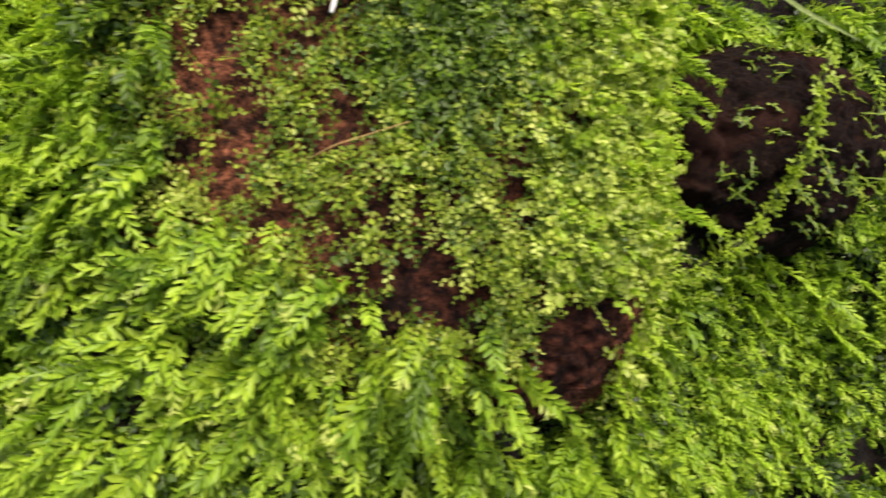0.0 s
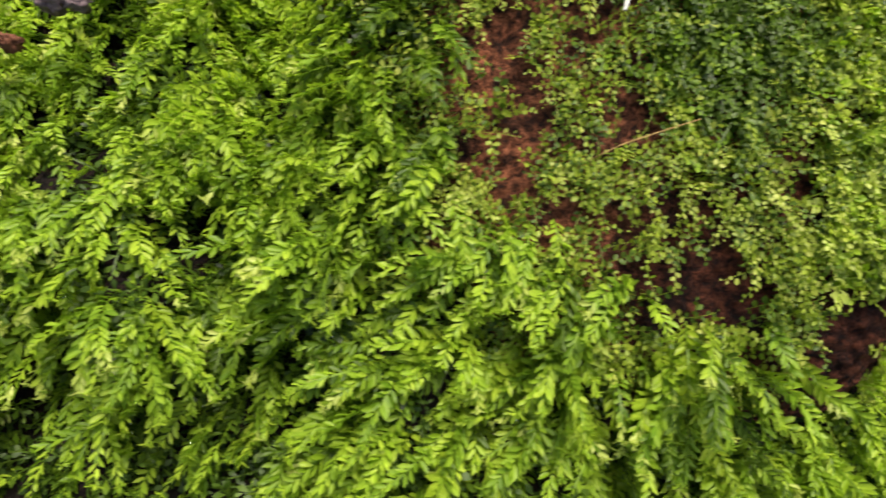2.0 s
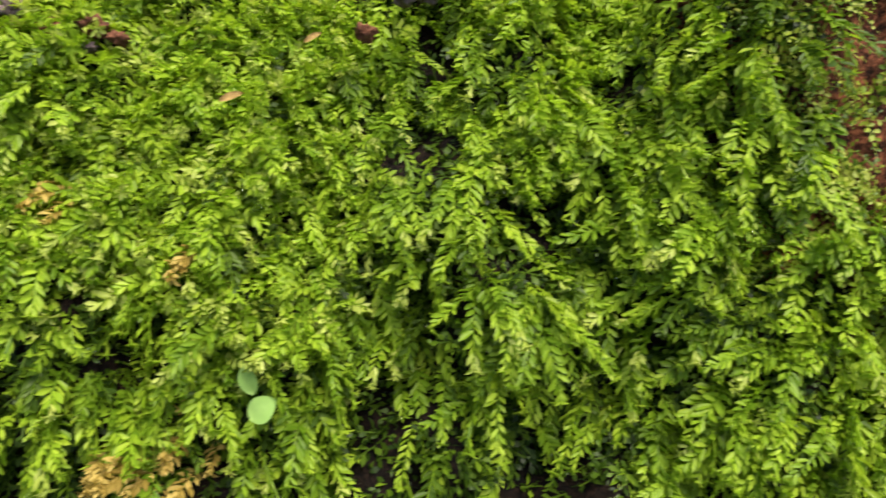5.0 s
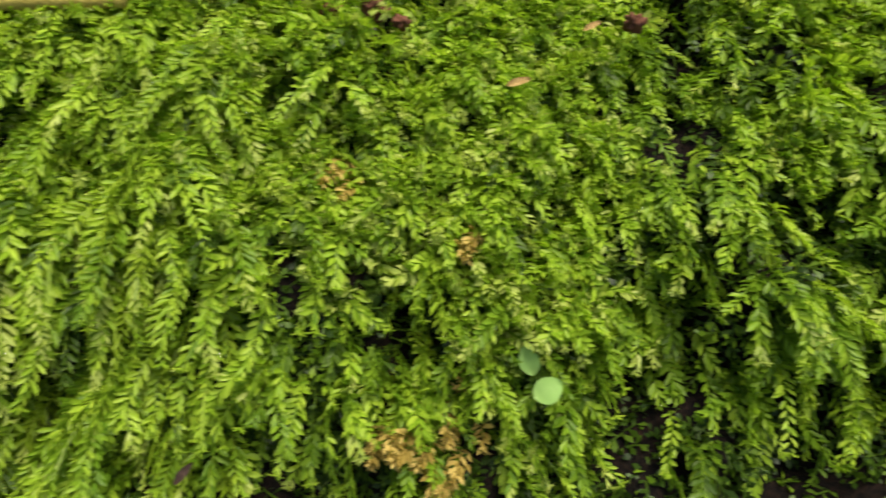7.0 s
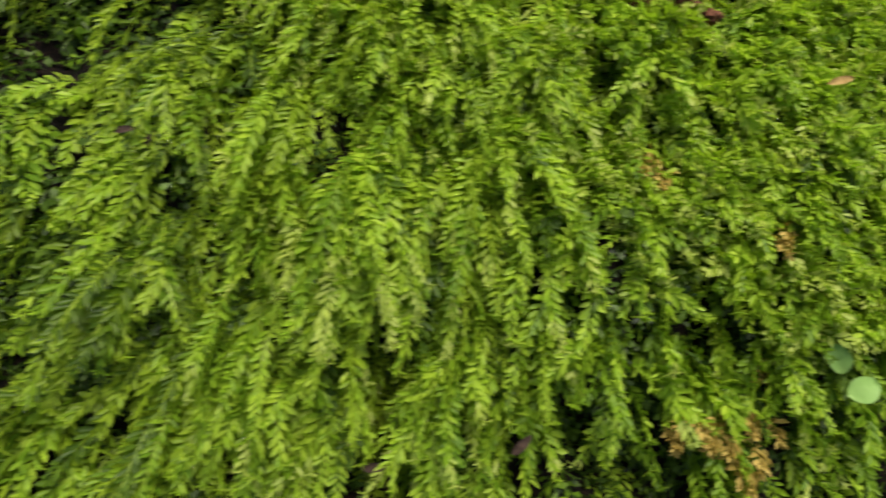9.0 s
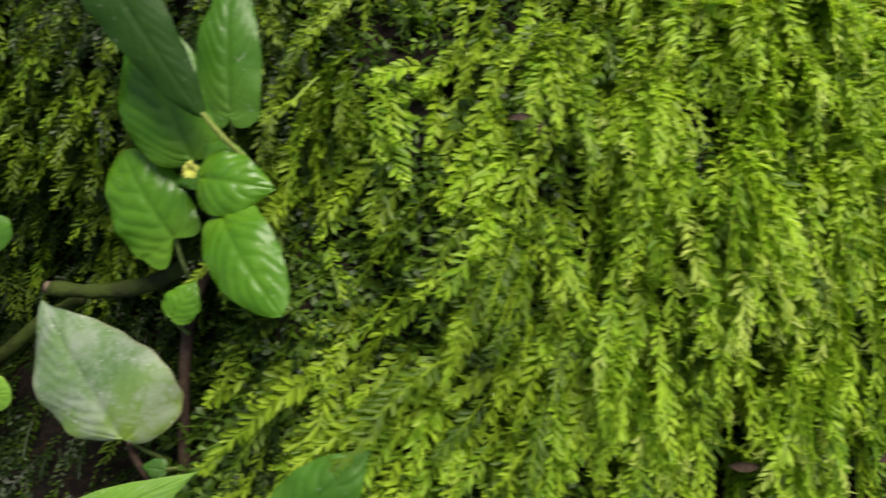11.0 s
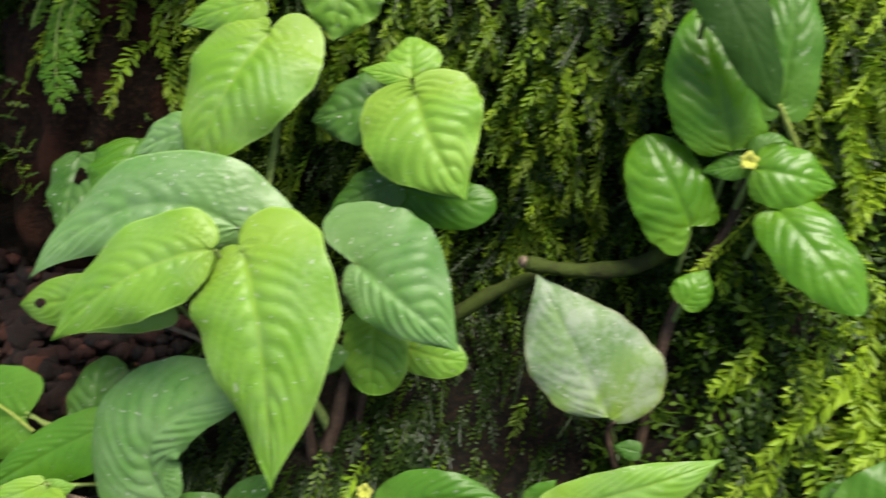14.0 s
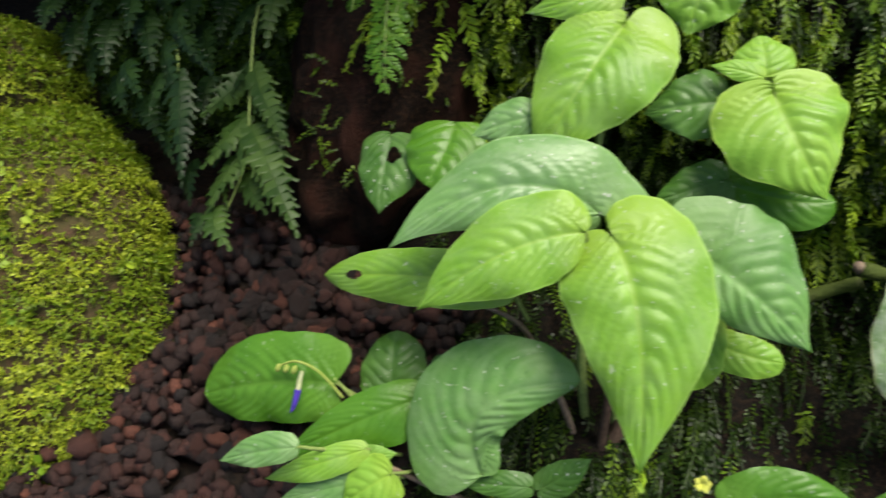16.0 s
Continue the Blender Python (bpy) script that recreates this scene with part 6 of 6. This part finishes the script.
# ---- ferns ----
def frond_mesh(base, tip, width, mat, pairs=10, seed=0, teeth=6):
    """A frond: a thin rachis with pairs of toothed pinnae that shorten towards the tip, drooping."""
    r = np.random.default_rng(seed)
    base, tip = np.array(base), np.array(tip)
    L = np.linalg.norm(tip - base)
    ax = (tip - base) / L
    nv = np.array([0.25 * r.normal(), -1.0, 0.15])
    nv = nv - nv @ ax * ax
    nv /= np.linalg.norm(nv)
    sv = np.cross(nv, ax)
    V, F = [], []

    def at(u):
        return base + ax * L * u + nv * L * (0.10 * 4 * u * (1 - u))

    for k in range(pairs):
        u = 0.10 + 0.90 * k / pairs
        ln = width / 2 * np.interp(u, (0.05, 0.2, 0.45, 0.8, 1.0), (0.75, 1.0, 0.92, 0.5, 0.12)) * r.uniform(0.88, 1.1)
        for s in (-1, 1):
            ang = radians(60 - 26 * u + r.normal(0, 8))
            d = np.cos(ang) * ax + np.sin(ang) * s * sv
            d = d - nv * r.uniform(0.0, 0.25)
            d /= np.linalg.norm(d)
            w = np.cross(nv, d) * s
            o = at(u)
            half = min(ln * 0.40, L * 0.66 / pairs)
            # small blunt lobes in two rows along the pinna, each a little cupped
            droop = r.uniform(0.10, 0.32)
            for j in range(teeth + 1):
                q = (j + 0.3) / (teeth + 0.6)
                m = o + d * ln * q - nv * ln * droop * q * q
                for sd in (1, -1):
                    b = radians(r.normal(52 - 20 * q, 6))
                    e = np.cos(b) * d + np.sin(b) * sd * w - nv * r.uniform(-0.15, 0.35)
                    c = np.cross(nv, e)
                    ll = half * (1.05 - q) ** 0.65 * r.uniform(0.95, 1.25)
                    lw = min(ll * 0.42, ln / teeth * 0.50)
                    i0 = len(V)
                    V += [m, m + e * ll * 0.45 + c * lw, m + e * ll * 0.45 - c * lw, m + e * ll * 0.86 + c * lw * 0.6, m + e * ll * 0.86 - c * lw * 0.6, m + e * ll, m + e * ll * 0.6 + nv * ll * 0.10]
                    F += [(i0, i0 + 6, i0 + 1), (i0, i0 + 2, i0 + 6), (i0 + 1, i0 + 6, i0 + 3), (i0 + 2, i0 + 4, i0 + 6), (i0 + 3, i0 + 6, i0 + 5), (i0 + 4, i0 + 5, i0 + 6)]
    v, f = np.array(V), F
    t, tf = tube([at(q) for q in (0, 0.35, 0.7, 0.97)], (0.0005, 0.0004, 0.0002), 5)
    return to_world(v), f, t, tf


def fern_frond(fern, base, tip, width, mat, seed, pairs=13):
    pairs = max(6, round(pairs * 0.95))
    v, f, t, tf = frond_mesh(base, tip, width, mat, pairs, seed)
    blade = part("frond", mesh_of("frond", v, f, [mat]), fern)
    part("rachis", mesh_of("rachis", t, tf, ["stem_green"]), blade)


def fern_pinna(fern, base, tip, width, mat, seed):
    """A hanging leaflet of a fern: a long triangle with a folded midrib, cut into forward-pointing teeth that are nicked themselves."""
    r = np.random.default_rng(seed)
    base, tip = np.array(base), np.array(tip)
    L = np.linalg.norm(tip - base)
    ax = (tip - base) / L
    nv = np.array([0.35 * r.normal(), -1.0, 0.25 + 0.2 * r.normal()])
    nv = unit(nv - nv @ ax * ax)
    sv = np.cross(nv, ax)
    teeth = int(np.clip(round(L / 0.0046), 6, 15))
    bow = r.normal(0, 0.05)
    V, F = [], []

    def mid(u):
        return base + ax * L * u + nv * L * 0.12 * 4 * u * (1 - u) * 0.6 + sv * L * bow * 4 * u * (1 - u)

    def half(u):
        return width / 2 * np.interp(u, (0, 0.08, 0.25, 0.6, 1.0), (0.45, 0.85, 1.0, 0.62, 0.04))

    for sd in (1, -1):
        for j in range(teeth):
            u0, u1 = j / teeth, (j + 1) / teeth
            um = (u0 + u1) / 2
            h = half(um) * r.uniform(0.70, 1.18)
            fwd = ax * min(h * r.uniform(0.25, 0.6), L * 0.08)
            fold = -nv * h * r.uniform(0.10, 0.30)
            cut = np.interp(um, (0, 1), (0.70, 0.80)) * r.uniform(0.75, 1.1)
            c = sv * sd
            w = L / teeth * 0.52
            o = mid(um)
            e = o + c * h + fwd + fold
            pts = [mid(u0), mid(u1), o + c * h * cut - ax * w * 0.92 + fold * cut, o + c * h * cut + ax * w * 0.92 + fold * cut,
                   o + c * h * 0.78 - ax * w * 0.55 + fwd * 0.6 + fold * 0.8, o + c * h * 0.84 + ax * w * 0.75 + fwd * 0.7 + fold * 0.8, e,
                   o + c * h * 0.55 + fold * 0.4 + nv * h * 0.06]
            k = len(V)
            V += pts
            F += [(k, k + 1, k + 7), (k, k + 7, k + 2), (k + 1, k + 3, k + 7), (k + 2, k + 7, k + 4), (k + 7, k + 3, k + 5), (k + 4, k + 7, k + 6), (k + 7, k + 5, k + 6)]
    ob = part("leaflet", mesh_of("leaflet", to_world(np.array(V)), F, [mat]), fern)
    v, f = tube([mid(q) + nv * 0.0002 for q in (0, 0.35, 0.7, 0.95)], (0.0003, 0.0002, 0.0002), 5)
    part("midrib", mesh_of("midrib", v, f, [mat]), ob)


fern = thing("fern", (-1.09, 0.205, -0.03), "dark green fern with drooping toothed fronds", "fern", "ferns")
fern_pinna(fern, (-1.040, 0.162, -0.101), (-0.988, 0.152, -0.147), 0.030, "fern_mid", 1)
fern_pinna(fern, (-1.050, 0.164, -0.069), (-1.008, 0.154, -0.106), 0.020, "fern_mid", 2)
fern_pinna(fern, (-1.055, 0.168, -0.075), (-1.068, 0.158, -0.104), 0.018, "fern_mid", 3)
fern_pinna(fern, (-1.045, 0.166, -0.095), (-1.057, 0.156, -0.130), 0.024, "fern_mid", 4)
fern_pinna(fern, (-1.041, 0.165, -0.115), (-1.045, 0.155, -0.152), 0.022, "fern_mid", 5)
fern_pinna(fern, (-1.045, 0.161, -0.146), (-1.021, 0.151, -0.164), 0.018, "fern_mid", 6)
fern_pinna(fern, (-1.040, 0.169, -0.126), (-1.013, 0.159, -0.142), 0.018, "fern_mid", 7)
fern_pinna(fern, (-1.053, 0.170, -0.121), (-1.037, 0.160, -0.145), 0.018, "fern_mid", 8)
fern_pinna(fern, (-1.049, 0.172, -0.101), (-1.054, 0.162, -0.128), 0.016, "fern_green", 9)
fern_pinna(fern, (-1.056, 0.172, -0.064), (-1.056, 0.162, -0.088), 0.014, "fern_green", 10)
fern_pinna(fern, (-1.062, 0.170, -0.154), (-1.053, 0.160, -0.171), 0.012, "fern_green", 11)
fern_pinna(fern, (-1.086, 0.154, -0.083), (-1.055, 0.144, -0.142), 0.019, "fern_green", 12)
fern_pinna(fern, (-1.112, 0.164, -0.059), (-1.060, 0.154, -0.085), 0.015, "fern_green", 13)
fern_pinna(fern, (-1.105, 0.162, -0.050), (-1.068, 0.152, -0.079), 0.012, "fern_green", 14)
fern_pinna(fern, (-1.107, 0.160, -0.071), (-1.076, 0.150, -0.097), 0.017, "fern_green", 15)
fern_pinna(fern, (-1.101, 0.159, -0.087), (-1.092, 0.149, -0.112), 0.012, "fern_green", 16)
fern_pinna(fern, (-1.051, 0.169, -0.025), (-1.041, 0.159, -0.061), 0.017, "fern_mid", 17)
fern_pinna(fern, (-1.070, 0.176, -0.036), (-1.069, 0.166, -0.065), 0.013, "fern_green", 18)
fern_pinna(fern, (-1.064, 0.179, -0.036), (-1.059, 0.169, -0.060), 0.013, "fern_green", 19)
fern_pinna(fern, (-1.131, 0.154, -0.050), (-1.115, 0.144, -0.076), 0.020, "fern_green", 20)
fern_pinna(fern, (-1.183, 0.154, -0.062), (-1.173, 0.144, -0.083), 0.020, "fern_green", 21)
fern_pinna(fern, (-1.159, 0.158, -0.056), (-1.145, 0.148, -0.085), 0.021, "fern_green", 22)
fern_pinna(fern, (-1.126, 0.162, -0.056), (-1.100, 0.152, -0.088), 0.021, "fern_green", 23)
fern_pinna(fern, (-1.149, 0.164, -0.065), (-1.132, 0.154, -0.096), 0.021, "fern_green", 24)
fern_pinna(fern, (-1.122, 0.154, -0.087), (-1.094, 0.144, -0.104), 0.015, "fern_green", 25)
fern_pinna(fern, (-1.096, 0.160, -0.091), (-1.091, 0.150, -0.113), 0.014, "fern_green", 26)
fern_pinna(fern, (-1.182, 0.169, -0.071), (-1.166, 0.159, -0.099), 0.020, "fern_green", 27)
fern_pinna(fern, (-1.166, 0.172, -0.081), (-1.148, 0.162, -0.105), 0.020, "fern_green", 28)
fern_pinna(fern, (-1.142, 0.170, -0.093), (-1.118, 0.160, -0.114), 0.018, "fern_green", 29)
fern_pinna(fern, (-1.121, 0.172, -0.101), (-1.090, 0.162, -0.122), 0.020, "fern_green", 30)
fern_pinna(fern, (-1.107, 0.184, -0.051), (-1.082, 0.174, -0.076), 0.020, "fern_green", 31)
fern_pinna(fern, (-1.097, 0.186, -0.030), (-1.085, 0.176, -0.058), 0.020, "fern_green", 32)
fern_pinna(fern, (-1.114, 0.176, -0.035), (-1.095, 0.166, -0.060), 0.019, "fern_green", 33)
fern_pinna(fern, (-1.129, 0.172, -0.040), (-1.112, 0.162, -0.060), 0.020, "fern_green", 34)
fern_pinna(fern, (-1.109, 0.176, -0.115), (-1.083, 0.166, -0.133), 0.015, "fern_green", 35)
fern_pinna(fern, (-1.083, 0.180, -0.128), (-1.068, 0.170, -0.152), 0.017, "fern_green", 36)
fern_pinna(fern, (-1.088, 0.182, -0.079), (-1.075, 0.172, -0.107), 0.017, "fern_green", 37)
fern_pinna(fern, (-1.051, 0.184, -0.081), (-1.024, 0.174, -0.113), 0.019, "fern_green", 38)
stem(fern, [(-1.067, 0.178, -0.032), (-1.057, 0.166, -0.052), (-1.045, 0.162, -0.086), (-1.037, 0.163, -0.119), (-1.040, 0.163, -0.149)], (0.0008, 0.0007, 0.0004), "stem_green", "rachis")
stem(fern, [(-1.125, 0.172, -0.041), (-1.111, 0.166, -0.059), (-1.091, 0.156, -0.077), (-1.077, 0.150, -0.099)], (0.0007, 0.0006, 0.0003), "stem_green", "rachis")

small_fern = thing("fern", (-0.99, 0.175, 0.015), "small fresh green fern hanging over the red rock", "fern", "ferns")
fern_frond(small_fern, (-0.985, 0.160, -0.010), (-0.964, 0.150, -0.072), 0.034, "fern_bright", 21, 9)
fern_frond(small_fern, (-1.002, 0.165, -0.012), (-0.995, 0.158, -0.047), 0.016, "fern_bright", 22, 9)
fern_frond(small_fern, (-0.975, 0.162, 0.000), (-0.972, 0.152, -0.042), 0.016, "fern_bright", 23, 9)

# ---- branches, flowers and litter ----
branch = thing("branch", (-0.70, 0.20, -0.072), "mossy greenish-brown branch with a cut end", "branch")
stem(branch, [(-0.682, 0.210, -0.060), (-0.695, 0.194, -0.066), (-0.709, 0.188, -0.077), (-0.730, 0.186, -0.084), (-0.751, 0.182, -0.086)], (0.0038, 0.0036, 0.0032), "bark_mossy", "limb", knobs=0.09)
stem(branch, [(-0.749, 0.185, -0.087), (-0.7525, 0.180, -0.085)], (0.0026, 0.0022), "twig_pale", "cut_end")
branch2 = thing("branch", (-0.82, 0.215, -0.150), "dark mossy branch lying in the hollow", "branch")
stem(branch2, [(-0.746, 0.194, -0.090), (-0.764, 0.196, -0.103), (-0.783, 0.198, -0.121), (-0.816, 0.206, -0.149), (-0.840, 0.222, -0.165)], (0.0030, 0.0034, 0.0036), "bark_mossy", "limb", knobs=0.09)


def petal_flower(plant, at, size, mat, name, seed=0):
    """A small bud of five folded petals."""
    r = np.random.default_rng(seed)
    V, F = [], []
    for k in range(5):
        a = 2 * np.pi * k / 5 + 0.4
        d = np.array([np.cos(a), -0.55, np.sin(a)])
        w = np.array([-np.sin(a), 0, np.cos(a)])
        b = np.array(at)
        i = len(V)
        for q, h, up in ((0, 0.10, 0), (0.35, 0.42, 0.18), (0.75, 0.40, 0.10), (1.0, 0.08, -0.12)):
            c = b + size * q * d + np.array([0, -size * up, 0]) + 0.06 * size * r.normal(size=3)
            V += [c - w * size * h, c - np.array([0, size * 0.1, 0]), c + w * size * h]
        for j in range(3):
            F += [(i + 3 * j, i + 3 * j + 1, i + 3 * j + 4, i + 3 * j + 3), (i + 3 * j + 1, i + 3 * j + 2, i + 3 * j + 5, i + 3 * j + 4)]
    return part(name, mesh_of(name, to_world(V), F, [mat]), plant)


petal_flower(plant_b, (-0.681, 0.157, -0.032), 0.0034, "petal_yellow", "flower", 1)
petal_flower(plant_e, (-0.786, 0.149, -0.185), 0.0034, "petal_yellow", "flower", 2)
stem(plant_d, [(-0.938, 0.144, -0.208), (-0.950, 0.137, -0.199), (-0.961, 0.135, -0.198), (-0.969, 0.136, -0.203)], (0.0007, 0.0006, 0.0005), "bud_green", "flower_stalk")
for bx, bz in ((-0.969, -0.204), (-0.965, -0.203), (-0.961, -0.202)):
    v, f = blob((bx, 0.135, bz), (0.0012, 0.0012, 0.0022), bx * 99, 0.15, 2)
    part("bud", mesh_of("bud", to_world(v), f, ["bud_green"]), plant_d, "yellow-green bud")
flower = stem(plant_d, [(-0.957, 0.135, -0.201), (-0.9565, 0.1345, -0.205), (-0.9557, 0.134, -0.2095)], (0.0007, 0.0011, 0.0013), "petal_cream", "flower", "cream and violet-blue tubular flower")
v, f = tube([(-0.9557, 0.134, -0.2092), (-0.9552, 0.1337, -0.2145), (-0.9556, 0.1336, -0.2200)], (0.0015, 0.0014, 0.0004), 8)
part("petal_tip", mesh_of("petal_tip", v, f, ["petal_blue"]), flower, "violet-blue petal tips")

straw = thing("dry_stalk", (-0.047, 0.245, 0.034), "thin dry yellow stalk lying across the boulder", "stalk")
stem(straw, [(-0.050, 0.2395, 0.032), (-0.040, 0.2345, 0.0365), (-0.028, 0.2345, 0.0405), (-0.012, 0.2345, 0.0455)], (0.0002, 0.0003, 0.0002), "straw")
white = thing("pale_root", (-0.040, 0.245, 0.095), "pale bent root tip hanging over the boulder", "root")
stem(white, [(-0.041, 0.240, 0.098), (-0.0385, 0.234, 0.092), (-0.0385, 0.232, 0.087), (-0.0395, 0.232, 0.0835)], (0.0008, 0.0009, 0.0007), "petal_white")


def blade(name, points, width, mat, label, category):
    """A narrow arched blade of grass."""
    p = np.array(points)
    k = np.linspace(0, 1, 15)
    s = np.linspace(0, 1, len(p))
    q = np.stack([np.interp(k, s, p[:, j]) for j in range(3)], 1)
    q[1:-1] = (q[:-2] + 2 * q[1:-1] + q[2:]) / 4
    t = np.gradient(q, axis=0)
    w = unit(np.cross(t, np.array([0, -1.0, 0.1])))
    h = width / 2 * np.interp(k, (0, 0.5, 0.9, 1), (1, 0.9, 0.45, 0.05))[:, None]
    v = np.stack([q - w * h, q + np.array([0, 0.0005, 0]), q + w * h], 1).reshape(-1, 3)
    f = []
    for i in range(14):
        f += [(3 * i, 3 * i + 1, 3 * i + 4, 3 * i + 3), (3 * i + 1, 3 * i + 2, 3 * i + 5, 3 * i + 4)]
    ob = new(name, mesh_of(name, to_world(v), f, [mat]))
    return tagged(ob, label, category)


blade("grass_blade", [(0.108, 0.295, 0.135), (0.125, 0.258, 0.106), (0.139, 0.254, 0.0925), (0.156, 0.257, 0.0855), (0.174, 0.270, 0.0845)], 0.0022, "stem_green", "pale green grass blade arching over the wet earth", "grass")

root = thing("root", (0.15, 0.305, 0.02), "thin root arching over wet earth, furred with yellow-green moss", "root")
ROOT = np.array([(0.180, 0.306, 0.090), (0.170, 0.298, 0.062), (0.162, 0.297, 0.042), (0.148, 0.300, 0.018), (0.134, 0.298, 0.002), (0.112, 0.306, -0.012)])
stem(root, ROOT, (0.0005, 0.0009, 0.0012), "bark_mossy", "limb")
fur = np.random.default_rng(66)
along = fur.uniform(0, 5, 150)
at_root = np.stack([np.interp(along, np.arange(6), ROOT[:, k]) for k in range(3)], 1)
out_root = unit(fur.normal(size=(150, 3)) + np.array([0, -0.6, -0.3]))
v, tri, u, _, _ = shoots(at_root, out_root, out_root + np.array([0, 0, -0.8]), fur.uniform(0.003, 0.007, 150), fur.uniform(0.0018, 0.0028, 150), 67, 0.0013, 0.36, 65, 0.0003)
part("moss", big_mesh("moss", to_world(v), tri, ["moss_yellow"], smooth=True), root, "yellow-green moss fur")
cane = thing("cane", (-0.56, 0.215, 0.070), "smooth yellow-green cane lying on the moss", "cane")
stem(cane, [(-0.620, 0.207, 0.0635), (-0.540, 0.203, 0.0662), (-0.487, 0.203, 0.0682), (-0.466, 0.208, 0.0705)], (0.0034, 0.0034, 0.0032), "cane_yellow")


def small_stone(x, y, z, size, seed, mat, label):
    v, f = blob((x, y, z), (size, size * 1.2, size * 0.75), seed, 1.0, 3, 5.0)
    v = v + np.array([[noise.noise(Vector(p) * 700) * 0.10 * size] * 3 for p in v])
    ob = new("small_stone", mesh_of("small_stone", to_world(v), f, [mat]))
    tagged(ob, label, "stone", "small stones")


for i, (x, y, z, s, m) in enumerate(((-0.384, 0.248, 0.082, 0.0052, "stone_red"), (-0.372, 0.245, 0.0766, 0.0034, "stone_red"), (-0.386, 0.247, 0.074, 0.0030, "stone_grey"), (-0.401, 0.246, 0.081, 0.0040, "stone_red"), (-0.416, 0.246, 0.088, 0.0060, "stone_grey"),
                                     (-0.277, 0.260, 0.083, 0.0040, "stone_red"), (-0.262, 0.262, 0.1005, 0.0056, "stone_grey"), (-0.252, 0.263, 0.1000, 0.0042, "stone_grey"), (-0.445, 0.236, 0.090, 0.0050, "stone_red"))):
    small_stone(x, y, z, s, 31 + i * 2.3, m, "small rust-red porous stone in the moss" if m == "stone_red" else "pale grey-mauve stone half sunk in the moss")


def litter(x, y, z, size, angle, mat, label, name="dead_leaf", wide=0.17):
    """A small curled leaf caught in the moss."""
    k = np.linspace(0, 1, 13)
    h = wide * np.sin(np.pi * np.clip(k, 0.004, 0.996)) ** 0.6 * (1.05 - 0.2 * k)
    d = np.array([math.cos(angle), 0, math.sin(angle)])
    w = np.array([-math.sin(angle), 0.25, math.cos(angle)])
    v = []
    for q, b in zip(k, h):
        c = np.array([x, y, z]) + d * size * (q - 0.5) + np.array([0, size * 0.5 * (q - 0.5) ** 2, 0])
        v += [c - w * size * b, c + np.array([0, size * 0.12, 0]), c + w * size * b]
    f = []
    for i in range(12):
        f += [(3 * i, 3 * i + 1, 3 * i + 4, 3 * i + 3), (3 * i + 1, 3 * i + 2, 3 * i + 5, 3 * i + 4)]
    flat = np.stack([np.repeat(k, 3), np.tile((-1.0, 0.0, 1.0), 13)], 1)
    ob = new(name, mesh_of(name, to_world(v), f, [mat], uv=flat, uv2=np.ones((39, 2))))
    tagged(ob, label, "leaf", "leaves caught in the moss")


litter(-0.3164, 0.232, -0.0548, 0.012, 1.9, "leaf_pale", "small pale round green leaf lying on the moss", "seedling_leaf", 0.34)
litter(-0.3094, 0.226, -0.0642, 0.012, 0.6, "leaf_pale", "small pale round green leaf lying on the moss", "seedling_leaf", 0.42)
litter(-0.3244, 0.235, 0.0513, 0.010, 0.3, "straw", "curled dry yellow leaf on the moss")
litter(-0.2960, 0.246, 0.0770, 0.008, 0.5, "straw", "curled dry yellow leaf on the moss")
litter(-0.4809, 0.184, -0.1041, 0.010, 0.2, "bark_brown", "curled brown leaf on the moss")
litter(-0.5659, 0.170, -0.0017, 0.008, 1.2, "bark_brown", "curled brown leaf on the moss")
litter(-0.5720, 0.166, 0.0010, 0.008, 0.2, "bark_brown", "curled brown leaf on the moss")
litter(-0.4320, 0.195, -0.0930, 0.010, 0.9, "bark_brown", "curled brown leaf on the moss")
litter(-0.7830, 0.188, -0.1400, 0.006, 1.7, "straw", "dry brown leaf scrap hanging in the moss")

# withered tan shoots among the green
withered = thing("withered_moss", (-0.36, 0.24, -0.09), "withered tan moss shoots among the green", "moss")
TONES["t"] = ("moss_dead", "moss_dead")
for cx, cz, sx, sz, n in ((-0.355, -0.083, 0.004, 0.007, 5), (-0.371, -0.086, 0.004, 0.007, 4), (-0.341, -0.004, 0.003, 0.004, 2), (-0.388, 0.019, 0.005, 0.005, 3), (-0.339, -0.066, 0.005, 0.012, 3), (-0.347, -0.100, 0.012, 0.006, 4)):
    for _ in range(n):
        x, z = pick.normal(cx, sx), pick.normal(cz, sz)
        a, s = radians(pick.normal(0, 35)), pick.uniform(0.006, 0.012)
        shoot(withered, x, z, x - s * math.sin(a), z - s * math.cos(a), "t", 0.017)

build_dew()
